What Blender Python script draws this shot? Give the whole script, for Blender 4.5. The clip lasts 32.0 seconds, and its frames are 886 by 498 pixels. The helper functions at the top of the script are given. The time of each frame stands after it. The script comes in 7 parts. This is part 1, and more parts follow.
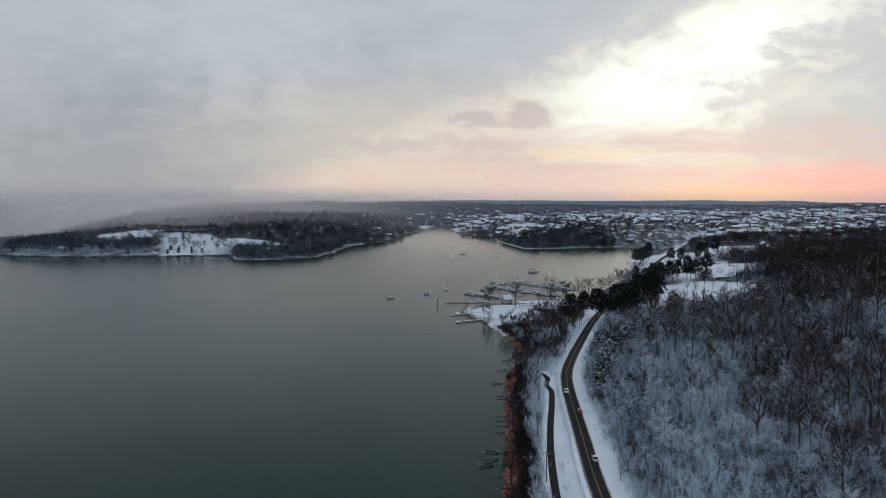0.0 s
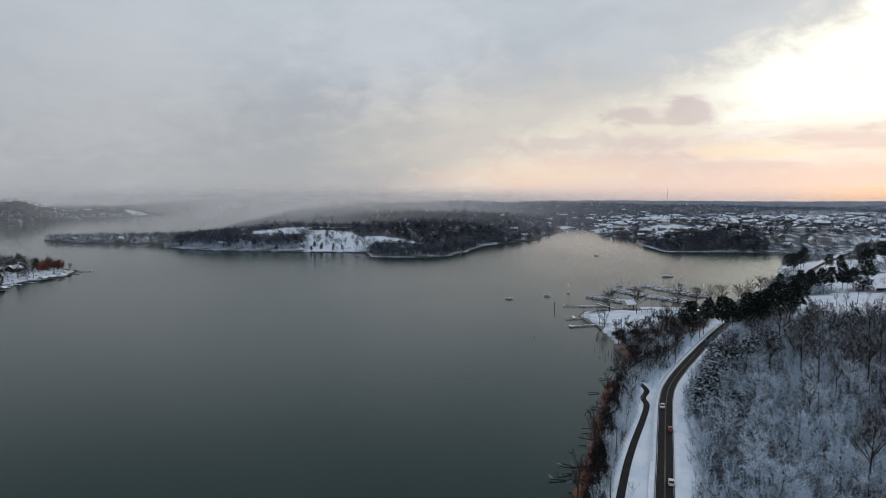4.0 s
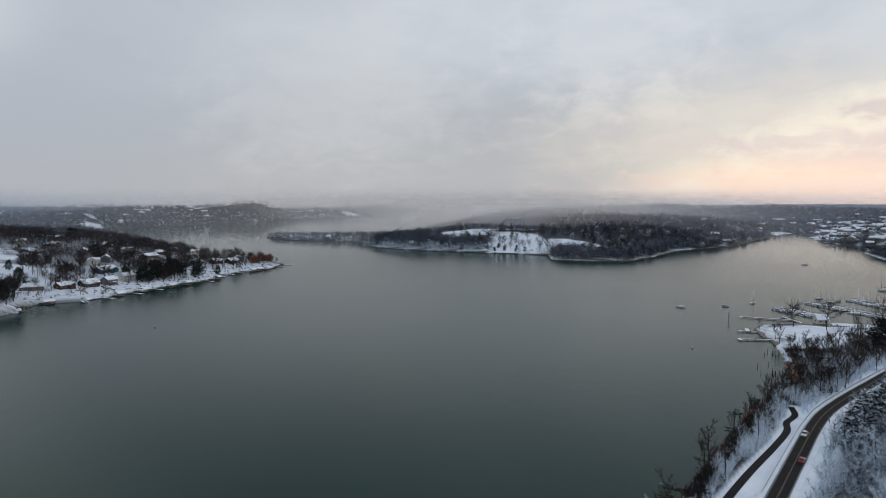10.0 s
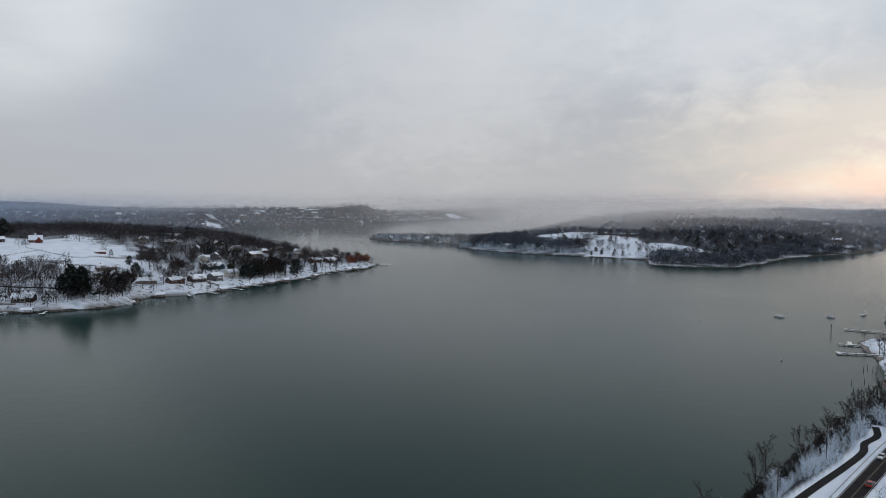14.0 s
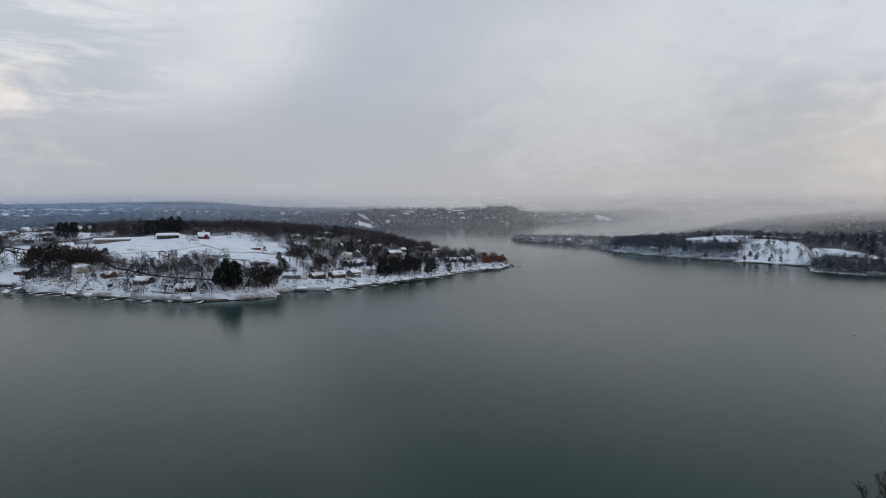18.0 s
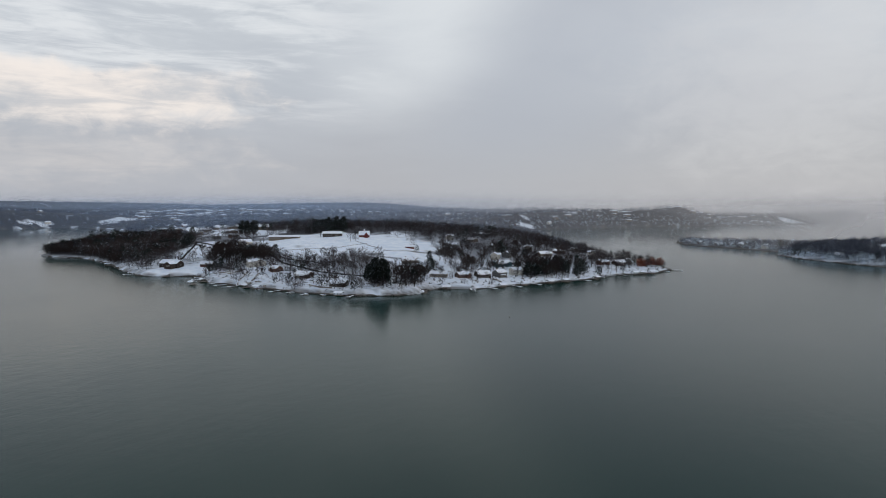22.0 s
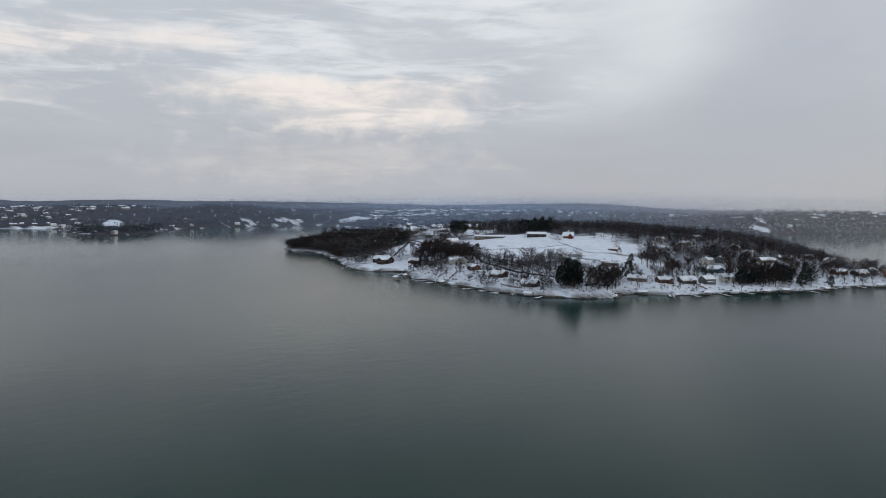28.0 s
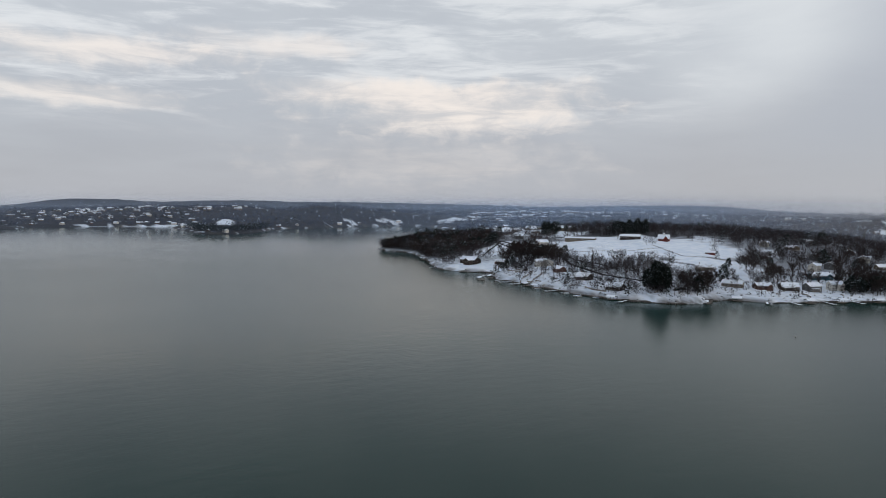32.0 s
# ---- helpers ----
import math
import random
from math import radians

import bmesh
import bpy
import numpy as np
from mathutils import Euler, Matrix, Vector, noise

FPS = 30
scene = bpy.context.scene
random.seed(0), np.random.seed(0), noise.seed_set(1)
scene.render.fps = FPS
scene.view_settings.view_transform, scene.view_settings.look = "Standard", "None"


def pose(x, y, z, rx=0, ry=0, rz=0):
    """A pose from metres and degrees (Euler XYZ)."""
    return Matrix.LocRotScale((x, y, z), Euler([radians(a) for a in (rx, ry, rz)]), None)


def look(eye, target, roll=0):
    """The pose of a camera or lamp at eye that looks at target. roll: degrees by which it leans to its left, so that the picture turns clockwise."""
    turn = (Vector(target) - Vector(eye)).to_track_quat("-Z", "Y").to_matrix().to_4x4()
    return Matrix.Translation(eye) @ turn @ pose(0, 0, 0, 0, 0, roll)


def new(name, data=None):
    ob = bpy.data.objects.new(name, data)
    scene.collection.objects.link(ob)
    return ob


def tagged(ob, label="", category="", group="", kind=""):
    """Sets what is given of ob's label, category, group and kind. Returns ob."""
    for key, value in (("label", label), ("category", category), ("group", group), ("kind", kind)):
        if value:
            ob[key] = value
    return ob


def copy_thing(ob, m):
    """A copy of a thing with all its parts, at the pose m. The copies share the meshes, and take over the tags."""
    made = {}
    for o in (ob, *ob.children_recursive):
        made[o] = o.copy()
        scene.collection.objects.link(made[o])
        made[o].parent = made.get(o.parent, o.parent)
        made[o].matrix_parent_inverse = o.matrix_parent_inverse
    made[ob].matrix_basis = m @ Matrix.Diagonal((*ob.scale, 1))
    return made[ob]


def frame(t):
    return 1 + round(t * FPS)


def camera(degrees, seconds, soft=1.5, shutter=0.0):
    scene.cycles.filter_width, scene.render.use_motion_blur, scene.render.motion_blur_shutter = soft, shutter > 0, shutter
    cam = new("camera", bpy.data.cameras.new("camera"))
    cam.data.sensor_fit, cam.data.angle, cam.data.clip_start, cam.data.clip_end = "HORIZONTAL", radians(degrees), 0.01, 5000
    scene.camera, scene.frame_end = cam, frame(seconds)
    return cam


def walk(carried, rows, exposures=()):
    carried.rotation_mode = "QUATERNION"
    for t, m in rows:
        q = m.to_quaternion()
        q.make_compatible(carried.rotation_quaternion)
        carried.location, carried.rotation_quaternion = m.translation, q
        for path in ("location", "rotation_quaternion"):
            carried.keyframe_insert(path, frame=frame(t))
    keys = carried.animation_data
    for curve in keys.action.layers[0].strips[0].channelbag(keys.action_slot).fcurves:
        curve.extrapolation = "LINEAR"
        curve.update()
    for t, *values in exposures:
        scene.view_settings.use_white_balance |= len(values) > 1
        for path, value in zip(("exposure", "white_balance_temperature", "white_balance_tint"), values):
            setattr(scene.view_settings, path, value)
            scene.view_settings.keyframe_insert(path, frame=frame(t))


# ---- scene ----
cam = camera(66.03, 32.0, soft=0.8)
# seconds, eye (x, y, z), heading to the left of north, pitch, lean to the left
FLIGHT = [
    (0.0, -0.00, -0.00, 97.89, 0.001, -4.652, -0.137),
    (0.5, 3.05, 1.17, 97.95, 1.171, -4.642, -0.111),
    (1.0, 6.12, 2.33, 97.99, 2.381, -4.658, -0.098),
    (1.5, 9.26, 3.49, 98.07, 3.989, -4.665, -0.086),
    (2.0, 12.47, 4.63, 98.12, 5.667, -4.666, -0.087),
    (2.5, 15.76, 5.72, 98.11, 7.325, -4.651, -0.090),
    (3.0, 19.13, 6.75, 98.03, 9.078, -4.636, -0.110),
    (3.5, 22.48, 7.77, 97.91, 10.773, -4.646, -0.095),
    (5.5, 35.45, 11.77, 97.37, 17.267, -4.581, -0.081),
    (6.0, 38.54, 12.97, 97.24, 18.845, -4.564, -0.115),
    (6.5, 41.57, 14.25, 97.09, 20.460, -4.549, -0.139),
    (7.0, 44.51, 15.61, 96.90, 22.035, -4.517, -0.142),
    (7.5, 47.34, 17.04, 96.63, 23.454, -4.489, -0.144),
    (8.0, 50.09, 18.54, 96.33, 24.743, -4.455, -0.126),
    (8.5, 52.81, 20.05, 96.02, 25.961, -4.425, -0.109),
    (9.0, 55.47, 21.57, 95.73, 27.167, -4.402, -0.091),
    (9.5, 58.04, 23.11, 95.48, 28.395, -4.374, -0.073),
    (10.0, 60.52, 24.66, 95.26, 29.591, -4.343, -0.065),
    (10.5, 62.90, 26.20, 95.07, 30.788, -4.310, -0.055),
    (11.0, 65.23, 27.69, 94.91, 32.098, -4.264, -0.023),
    (11.5, 67.56, 29.10, 94.74, 33.481, -4.233, 0.008),
    (12.0, 69.91, 30.39, 94.58, 34.783, -4.207, 0.054),
    (12.5, 72.29, 31.58, 94.49, 35.768, -4.177, 0.085),
    (13.0, 74.68, 32.67, 94.48, 36.692, -4.156, 0.100),
    (13.5, 77.03, 33.72, 94.52, 37.574, -4.130, 0.099),
    (15.5, 85.51, 38.83, 94.64, 43.152, -4.081, 0.137),
    (16.0, 87.46, 40.92, 94.47, 45.177, -4.067, 0.149),
    (16.5, 89.36, 43.14, 94.27, 46.946, -4.061, 0.149),
    (17.0, 91.23, 45.49, 94.07, 48.280, -4.050, 0.140),
    (17.5, 93.08, 47.93, 93.89, 49.633, -4.043, 0.139),
    (18.0, 94.92, 50.45, 93.74, 51.230, -4.032, 0.152),
    (18.5, 96.75, 53.03, 93.62, 52.856, -4.021, 0.160),
    (19.0, 98.57, 55.68, 93.53, 54.449, -4.018, 0.175),
    (19.5, 100.33, 58.39, 93.47, 56.089, -4.003, 0.184),
    (20.0, 102.02, 61.16, 93.42, 57.855, -3.992, 0.190),
    (20.5, 103.64, 63.99, 93.38, 59.738, -3.991, 0.184),
    (21.0, 105.17, 66.86, 93.35, 61.709, -3.993, 0.176),
    (21.5, 106.60, 69.76, 93.32, 63.568, -3.991, 0.173),
    (22.0, 107.94, 72.66, 93.30, 65.340, -3.992, 0.181),
    (22.5, 109.16, 75.53, 93.29, 67.126, -3.994, 0.202),
    (23.0, 110.22, 78.35, 93.27, 69.018, -3.978, 0.219),
    (23.5, 111.13, 81.11, 93.21, 70.581, -3.963, 0.237),
    (24.0, 111.88, 83.84, 93.13, 71.908, -3.946, 0.251),
    (24.5, 112.50, 86.54, 93.04, 73.274, -3.934, 0.265),
    (25.0, 113.00, 89.24, 92.95, 74.672, -3.936, 0.284),
    (25.5, 113.40, 91.97, 92.88, 76.165, -3.945, 0.292),
    (26.0, 113.75, 94.75, 92.86, 77.790, -3.952, 0.288),
    (26.5, 114.06, 97.57, 92.85, 79.456, -3.965, 0.285),
    (28.5, 114.38, 109.59, 92.68, 85.427, -3.978, 0.242),
    (29.0, 114.15, 112.38, 92.53, 86.415, -3.968, 0.265),
    (29.5, 113.86, 115.14, 92.37, 87.336, -3.949, 0.305),
    (30.0, 113.53, 117.87, 92.18, 88.147, -3.934, 0.349),
    (30.5, 113.18, 120.62, 91.98, 89.154, -3.922, 0.381),
    (31.0, 112.80, 123.39, 91.78, 90.380, -3.908, 0.406),
    (31.5, 112.42, 126.16, 91.60, 91.679, -3.897, 0.419),
    (32.0, 112.04, 128.95, 91.42, 92.862, -3.887, 0.425),
]
walk(cam, [(t, pose(x, y, z, 90 + pitch, 0, yaw) @ pose(0, 0, 0, 0, 0, lean)) for t, x, y, z, yaw, pitch, lean in FLIGHT],
     exposures=((0, -0.34, 6250, 8.5), (3, -0.26, 6280, 8.5), (6, -0.13, 6320, 8.7), (10, -0.03, 6380, 9), (16, 0, 6480, 10), (32, 0, 6500, 10)))

# ---- sky and sun ----
SUN_AZ, SUN_EL = 22.0, 14.0          # degrees east of north, and up
sun_way = Vector((math.sin(radians(SUN_AZ)) * math.cos(radians(SUN_EL)), math.cos(radians(SUN_AZ)) * math.cos(radians(SUN_EL)), math.sin(radians(SUN_EL))))


class Nodes:
    """Short hand for building node trees."""

    def __init__(self, tree):
        self.tree = tree
        tree.nodes.clear()

    def node(self, kind):
        return self.tree.nodes.new(kind)

    def link(self, a, b):
        self.tree.links.new(a, b)

    def put(self, socket, value):
        if isinstance(value, bpy.types.NodeSocket):
            self.link(value, socket)
        elif isinstance(value, (tuple, list)) and len(value) == 3 and socket.type == "RGBA":
            socket.default_value = (*value, 1)
        else:
            socket.default_value = value

    def math(self, op, a, b=0.0, c=0.0, clamp=False):
        n = self.node("ShaderNodeMath")
        n.operation, n.use_clamp = op, clamp
        for s, v in zip(n.inputs, (a, b, c)):
            self.put(s, v)
        return n.outputs[0]

    def ramp(self, v, lo, hi, a=0.0, b=1.0, smooth=True):
        n = self.node("ShaderNodeMapRange")
        n.interpolation_type = "SMOOTHSTEP" if smooth else "LINEAR"
        for s, q in zip(n.inputs, (v, lo, hi, a, b)):
            self.put(s, q)
        return n.outputs[0]

    def noise(self, vector, scale, detail=4, rough=0.55, distortion=0.0):
        n = self.node("ShaderNodeTexNoise")
        if vector is not None:
            self.link(vector, n.inputs["Vector"])
        for k, v in (("Scale", scale), ("Detail", detail), ("Roughness", rough), ("Distortion", distortion)):
            n.inputs[k].default_value = v
        return n.outputs[0]

    def mix(self, f, a, b):
        n = self.node("ShaderNodeMix")
        n.data_type = "RGBA"
        self.put(n.inputs[0], f), self.put(n.inputs[6], a), self.put(n.inputs[7], b)
        return n.outputs[2]

    def dot(self, v, w):
        n = self.node("ShaderNodeVectorMath")
        n.operation = "DOT_PRODUCT"
        self.link(v, n.inputs[0])
        n.inputs[1].default_value = w
        return n.outputs["Value"]

    def xyz(self, v):
        n = self.node("ShaderNodeSeparateXYZ")
        self.link(v, n.inputs[0])
        return n.outputs

    def join(self, x, y, z):
        n = self.node("ShaderNodeCombineXYZ")
        for s, v in zip(n.inputs, (x, y, z)):
            self.put(s, v)
        return n.outputs[0]


def build_sky():
    world = bpy.data.worlds.new("winter_sky")
    scene.world = world
    world.use_nodes = True
    n = Nodes(world.node_tree)
    clear = n.node("ShaderNodeTexSky")
    clear.sky_type, clear.sun_disc = "NISHITA", False
    clear.sun_elevation, clear.sun_rotation = radians(SUN_EL), radians(SUN_AZ)
    way = n.node("ShaderNodeTexCoord").outputs["Generated"]
    x, y, z = n.xyz(way)
    up = n.math("MAXIMUM", z, 0.0)
    flat = n.math("ADD", up, 0.16)
    east = n.math("MULTIPLY", n.math("ARCTAN2", x, y), 57.296)                # degrees east of north
    el = n.math("MULTIPLY", n.math("ARCSINE", z), 57.296)
    # clouds as a flat sheet overhead, seen in perspective
    sheet = n.join(n.math("DIVIDE", x, flat), n.math("DIVIDE", y, flat), 0.0)
    broad = n.noise(sheet, 0.45, 3, 0.5, 0.2)
    fine = n.noise(sheet, 1.7, 6, 0.58, 0.3)
    billow = n.math("ADD", n.math("MULTIPLY", broad, 0.6), n.math("MULTIPLY", fine, 0.4))
    torn = n.math("SUBTRACT", n.math("ADD", n.math("MULTIPLY", billow, 0.6), n.math("MULTIPLY", n.noise(sheet, 4.0, 5, 0.6, 0.5), 0.4)), 0.5)
    puffs = n.noise(n.join(n.math("MULTIPLY", east, 0.30), n.math("MULTIPLY", el, 0.50), 11.0), 1.0, 6, 0.58, 0.4)
    torn = n.math("ADD", n.math("MULTIPLY", torn, 0.5), n.math("MULTIPLY", n.math("SUBTRACT", puffs, 0.5), 0.6))
    grey = n.mix(n.ramp(billow, 0.36, 0.64), (0.53, 0.565, 0.62), (0.69, 0.725, 0.76))
    low = n.mix(n.ramp(billow, 0.35, 0.65), (0.435, 0.452, 0.50), (0.465, 0.485, 0.535))
    cover = n.mix(n.ramp(el, 2, 15), low, grey)

    def oval(at, height, half, tall, soft, rag=0.0):
        u = n.math("DIVIDE", n.math("SUBTRACT", east, at), half)
        v = n.math("DIVIDE", n.math("SUBTRACT", el, height), tall)
        d = n.math("SQRT", n.math("ADD", n.math("MULTIPLY", u, u), n.math("MULTIPLY", v, v)))
        return n.ramp(n.math("ADD", d, n.math("MULTIPLY", torn, rag)), 1.0 + soft, 1.0 - soft)

    def lay(where, share, colour):
        nonlocal cover
        cover = n.mix(n.math("MULTIPLY", where, share), cover, colour)

    # the murk of the snow shower over the far channel, and the paler cloud above it
    lay(oval(-36, 0, 34, 8, 0.7), 0.75, (0.485, 0.49, 0.51))
    lay(oval(-16, 12.5, 6, 4.5, 0.8, 4.0), 0.45, (0.80, 0.81, 0.83))
    lay(oval(-38, 11, 9, 6, 0.8, 4.0), 0.30, (0.76, 0.77, 0.78))
    # streaks of cloud in the west, long and thin towards the horizon
    streak = n.noise(n.join(n.math("MULTIPLY", east, 0.045), n.math("MULTIPLY", el, 0.30), 3.0), 1.5, 5, 0.55, 0.8)
    wisps = n.noise(n.join(n.math("MULTIPLY", east, 0.12), n.math("MULTIPLY", el, 0.75), 7.0), 1.4, 5, 0.6, 0.9)
    drift = n.math("ADD", n.math("MULTIPLY", streak, 0.65), n.math("MULTIPLY", wisps, 0.35))
    west = n.ramp(east, -66, -80)
    lay(n.math("MULTIPLY", west, n.ramp(el, 3.5, 8.0)), n.ramp(drift, 0.40, 0.56, 0.55, 0.0), (0.50, 0.535, 0.585))
    lay(n.math("MULTIPLY", west, n.ramp(el, 4.5, 9.0)), n.ramp(drift, 0.46, 0.64, 0.0, 0.75), (0.82, 0.84, 0.86))
    # thin cream-coloured breaks
    for at, high, half, tall, share in ((-91.5, 7.6, 7.5, 1.5, 0.95), (-98, 8.9, 7, 0.9, 0.75), (-86, 9.0, 4, 0.8, 0.6), (-120, 11.0, 6, 0.9, 0.8), (-122, 7.6, 5, 0.6, 0.7), (-106, 12.4, 5, 0.8, 0.6), (-94, 3.2, 10, 1.6, 0.30)):
        lay(oval(at, high, half, tall, 0.85, 5.0), n.math("MULTIPLY", n.ramp(drift, 0.36, 0.58, 0.35, 1.0), share), (0.95, 0.87, 0.81))
    # the slanting edge of the shower: pale cloud before it, blue-grey snowfall behind
    past = n.math("SUBTRACT", n.math("ADD", east, 68.7), n.math("MULTIPLY", el, 0.69))
    past = n.math("ADD", past, n.math("MULTIPLY", n.math("SUBTRACT", broad, 0.5), 14.0))
    lay(n.math("MULTIPLY", n.ramp(past, -15, -6), n.math("MULTIPLY", n.ramp(past, 3, -5), n.ramp(el, 5, 10))), 0.38, (0.80, 0.83, 0.85))
    lay(n.math("MULTIPLY", n.ramp(past, -6.0, 5.0), n.ramp(past, 28, 5)), n.ramp(el, 1.0, 7.0, 0.30, 0.72), (0.455, 0.485, 0.545))
    lay(oval(-39, 8, 9, 7, 0.8, 3.0), 0.30, (0.66, 0.655, 0.67))
    # the cloud's slanting edge: east of it the evening light comes through
    edge = n.math("SUBTRACT", n.math("MULTIPLY", n.math("ADD", east, 16.5), 0.40), el)
    rough_edge = n.math("ADD", edge, n.math("MULTIPLY", torn, 11.0))
    fade = n.ramp(east, 62, 40)
    lay(n.math("MULTIPLY", n.ramp(rough_edge, -1.6, 2.6), fade), 0.85, (0.97, 0.89, 0.77))
    lay(oval(-4, 4.5, 14, 4.5, 0.7, 1.5), 0.5, (1.0, 0.87, 0.72))
    # the bright opening, and the cloud that bounds it on its eastern side
    hole = n.math("MULTIPLY", oval(18, 11.5, 12, 7.0, 0.6, 2.5), n.ramp(rough_edge, -0.3, 4.2))
    lay(hole, 1.0, (1.32, 1.36, 1.24))
    lay(oval(36, 6.8, 13.5, 5.6, 0.32, 4.0), 0.92, (0.68, 0.675, 0.70))
    lay(oval(26.5, 7.4, 4.5, 1.0, 0.6, 6.0), 0.6, (0.88, 0.86, 0.82))
    # mauve and rosy banks of cloud and the glowing strip along the horizon
    bank = n.noise(n.join(n.math("MULTIPLY", east, 0.06), n.math("MULTIPLY", el, 0.45), 1.0), 1.5, 4, 0.55, 0.5)
    lay(oval(19, 3.0, 21, 1.9, 0.5, 3.0), n.ramp(bank, 0.36, 0.56, 0.35, 0.9), (0.80, 0.63, 0.62))
    lay(oval(11.5, 3.3, 3.5, 0.5, 0.6, 5.0), 0.75, (1.06, 0.86, 0.66))
    lay(oval(-2, 4.1, 9, 0.5, 0.5, 6.0), 0.55, (0.74, 0.63, 0.62))
    lay(oval(17, 0.0, 27, 1.9, 0.6, 1.6), 0.75, (0.86, 0.62, 0.60))
    lay(oval(-4, 1.6, 7, 1.1, 0.6, 4.0), 0.40, (1.08, 0.78, 0.60))
    lay(oval(31, 0.5, 7, 1.5, 0.6, 1.5), 0.85, (1.10, 0.50, 0.50))
    lay(oval(23.5, -0.2, 7, 0.7, 0.7, 1.5), 0.85, (1.18, 0.72, 0.46))
    # a small two-lobed dark cloud before the glow
    for at, high, half, tall, colour in ((2.9, 6.2, 2.1, 0.7, (0.66, 0.57, 0.57)), (7.3, 6.3, 1.8, 1.2, (0.61, 0.50, 0.53)), (5.0, 5.7, 3.0, 0.35, (0.74, 0.63, 0.60))):
        lay(oval(at, high, half, tall, 0.5, 4.0), 0.75, colour)
    light = n.node("ShaderNodeBackground")
    light.inputs["Strength"].default_value = 0.10
    n.link(clear.outputs[0], light.inputs[0])
    clouds = n.node("ShaderNodeBackground")
    n.link(cover, clouds.inputs[0])
    clouds.inputs["Strength"].default_value = 1.0
    both = n.node("ShaderNodeMixShader")
    both.inputs[0].default_value = 0.94
    n.link(light.outputs[0], both.inputs[1]), n.link(clouds.outputs[0], both.inputs[2])
    n.link(both.outputs[0], n.node("ShaderNodeOutputWorld").inputs[0])


build_sky()
sun_data = bpy.data.lights.new("sun", "SUN")
sun_data.energy, sun_data.angle, sun_data.color = 0.6, radians(10), (1.0, 0.86, 0.72)
sun = new("sun", sun_data)
sun.matrix_world = look(sun_way * 1000, (0, 0, 0))

# ---- materials ----
def material(name, rough=0.8, metal=0.0):
    m = bpy.data.materials.new(name)
    m.use_nodes = True
    n = Nodes(m.node_tree)
    s = n.node("ShaderNodeBsdfPrincipled")
    s.inputs["Roughness"].default_value, s.inputs["Metallic"].default_value = rough, metal
    if rough > 0.7:
        s.inputs["Specular IOR Level"].default_value = 0.12
    n.link(s.outputs[0], n.node("ShaderNodeOutputMaterial").inputs[0])
    return m, n, s


def place(n):
    return n.node("ShaderNodeNewGeometry").outputs["Position"]


def bump(n, s, v, strength, distance):
    b = n.node("ShaderNodeBump")
    b.inputs["Strength"].default_value, b.inputs["Distance"].default_value = strength, distance
    n.link(v, b.inputs["Height"]), n.link(b.outputs[0], s.inputs["Normal"])


def speckled(name, a, b, scale, rough=0.8, metal=0.0, fine=6.0, relief=0.0, per_object=0.0, per_island=0.0):
    """Two colours mixed by noise at two scales, with relief; varied from piece to piece."""
    m, n, s = material(name, rough, metal)
    at = place(n)
    v = n.math("ADD", n.math("MULTIPLY", n.noise(at, scale, 3), 0.6), n.math("MULTIPLY", n.noise(at, scale * fine, 4), 0.4))
    if per_object:
        r = n.node("ShaderNodeObjectInfo").outputs["Random"]
        v = n.math("ADD", v, n.math("MULTIPLY", n.math("SUBTRACT", r, 0.5), per_object))
    if per_island:
        r = n.node("ShaderNodeNewGeometry").outputs["Random Per Island"]
        v = n.math("ADD", v, n.math("MULTIPLY", n.math("SUBTRACT", r, 0.5), per_island))
    n.link(n.mix(n.ramp(v, 0.3, 0.7), a, b), s.inputs["Base Color"])
    if relief:
        bump(n, s, n.noise(at, scale * fine * 2, 3), 0.5, relief)
    return m


def ground_material():
    """Snow; dead leaves and brush showing through under the woods, darkened with the trees' shade; clay and gravel at
    the water's edge.
    """
    m, n, s = material("snowy_ground", 0.85)
    at = place(n)
    woods, bare = n.node("ShaderNodeAttribute"), n.node("ShaderNodeAttribute")
    woods.attribute_name, bare.attribute_name = "woods", "bare"
    woods, bare = woods.outputs["Fac"], bare.outputs["Fac"]
    big, mid, fine = n.noise(at, 0.012, 4), n.noise(at, 0.09, 4), n.noise(at, 0.9, 5)
    snow = n.mix(n.ramp(mid, 0.3, 0.7), (0.60, 0.69, 0.82), (0.75, 0.81, 0.90))
    # dead leaves near black: the trees' shade is put into their colour
    litter_shade = n.mix(n.ramp(fine, 0.35, 0.65), (0.013, 0.014, 0.019), (0.037, 0.037, 0.047))
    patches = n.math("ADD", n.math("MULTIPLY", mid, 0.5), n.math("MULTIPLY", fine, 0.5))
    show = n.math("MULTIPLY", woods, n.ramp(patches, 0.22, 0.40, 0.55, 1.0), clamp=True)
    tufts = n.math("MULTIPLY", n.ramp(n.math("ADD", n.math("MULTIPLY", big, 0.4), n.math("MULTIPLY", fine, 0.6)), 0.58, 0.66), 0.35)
    col = n.mix(n.math("MAXIMUM", show, tufts), snow, litter_shade)
    earth = n.mix(n.ramp(mid, 0.35, 0.65), (0.15, 0.052, 0.034), (0.21, 0.09, 0.062))
    gravel = n.mix(n.ramp(fine, 0.35, 0.65), (0.040, 0.036, 0.034), (0.13, 0.115, 0.10))
    x, y, z = n.xyz(at)
    here = n.math("MULTIPLY", n.ramp(y, 480, 400), n.math("MULTIPLY", n.ramp(x, 90, 60), n.ramp(x, -60, -20)))
    col = n.mix(n.math("MULTIPLY", bare, n.ramp(patches, 0.30, 0.5, 0.55, 1.0)), col, n.mix(here, gravel, earth))
    n.link(col, s.inputs["Base Color"])
    bump(n, s, fine, 0.6, 0.35)
    return m


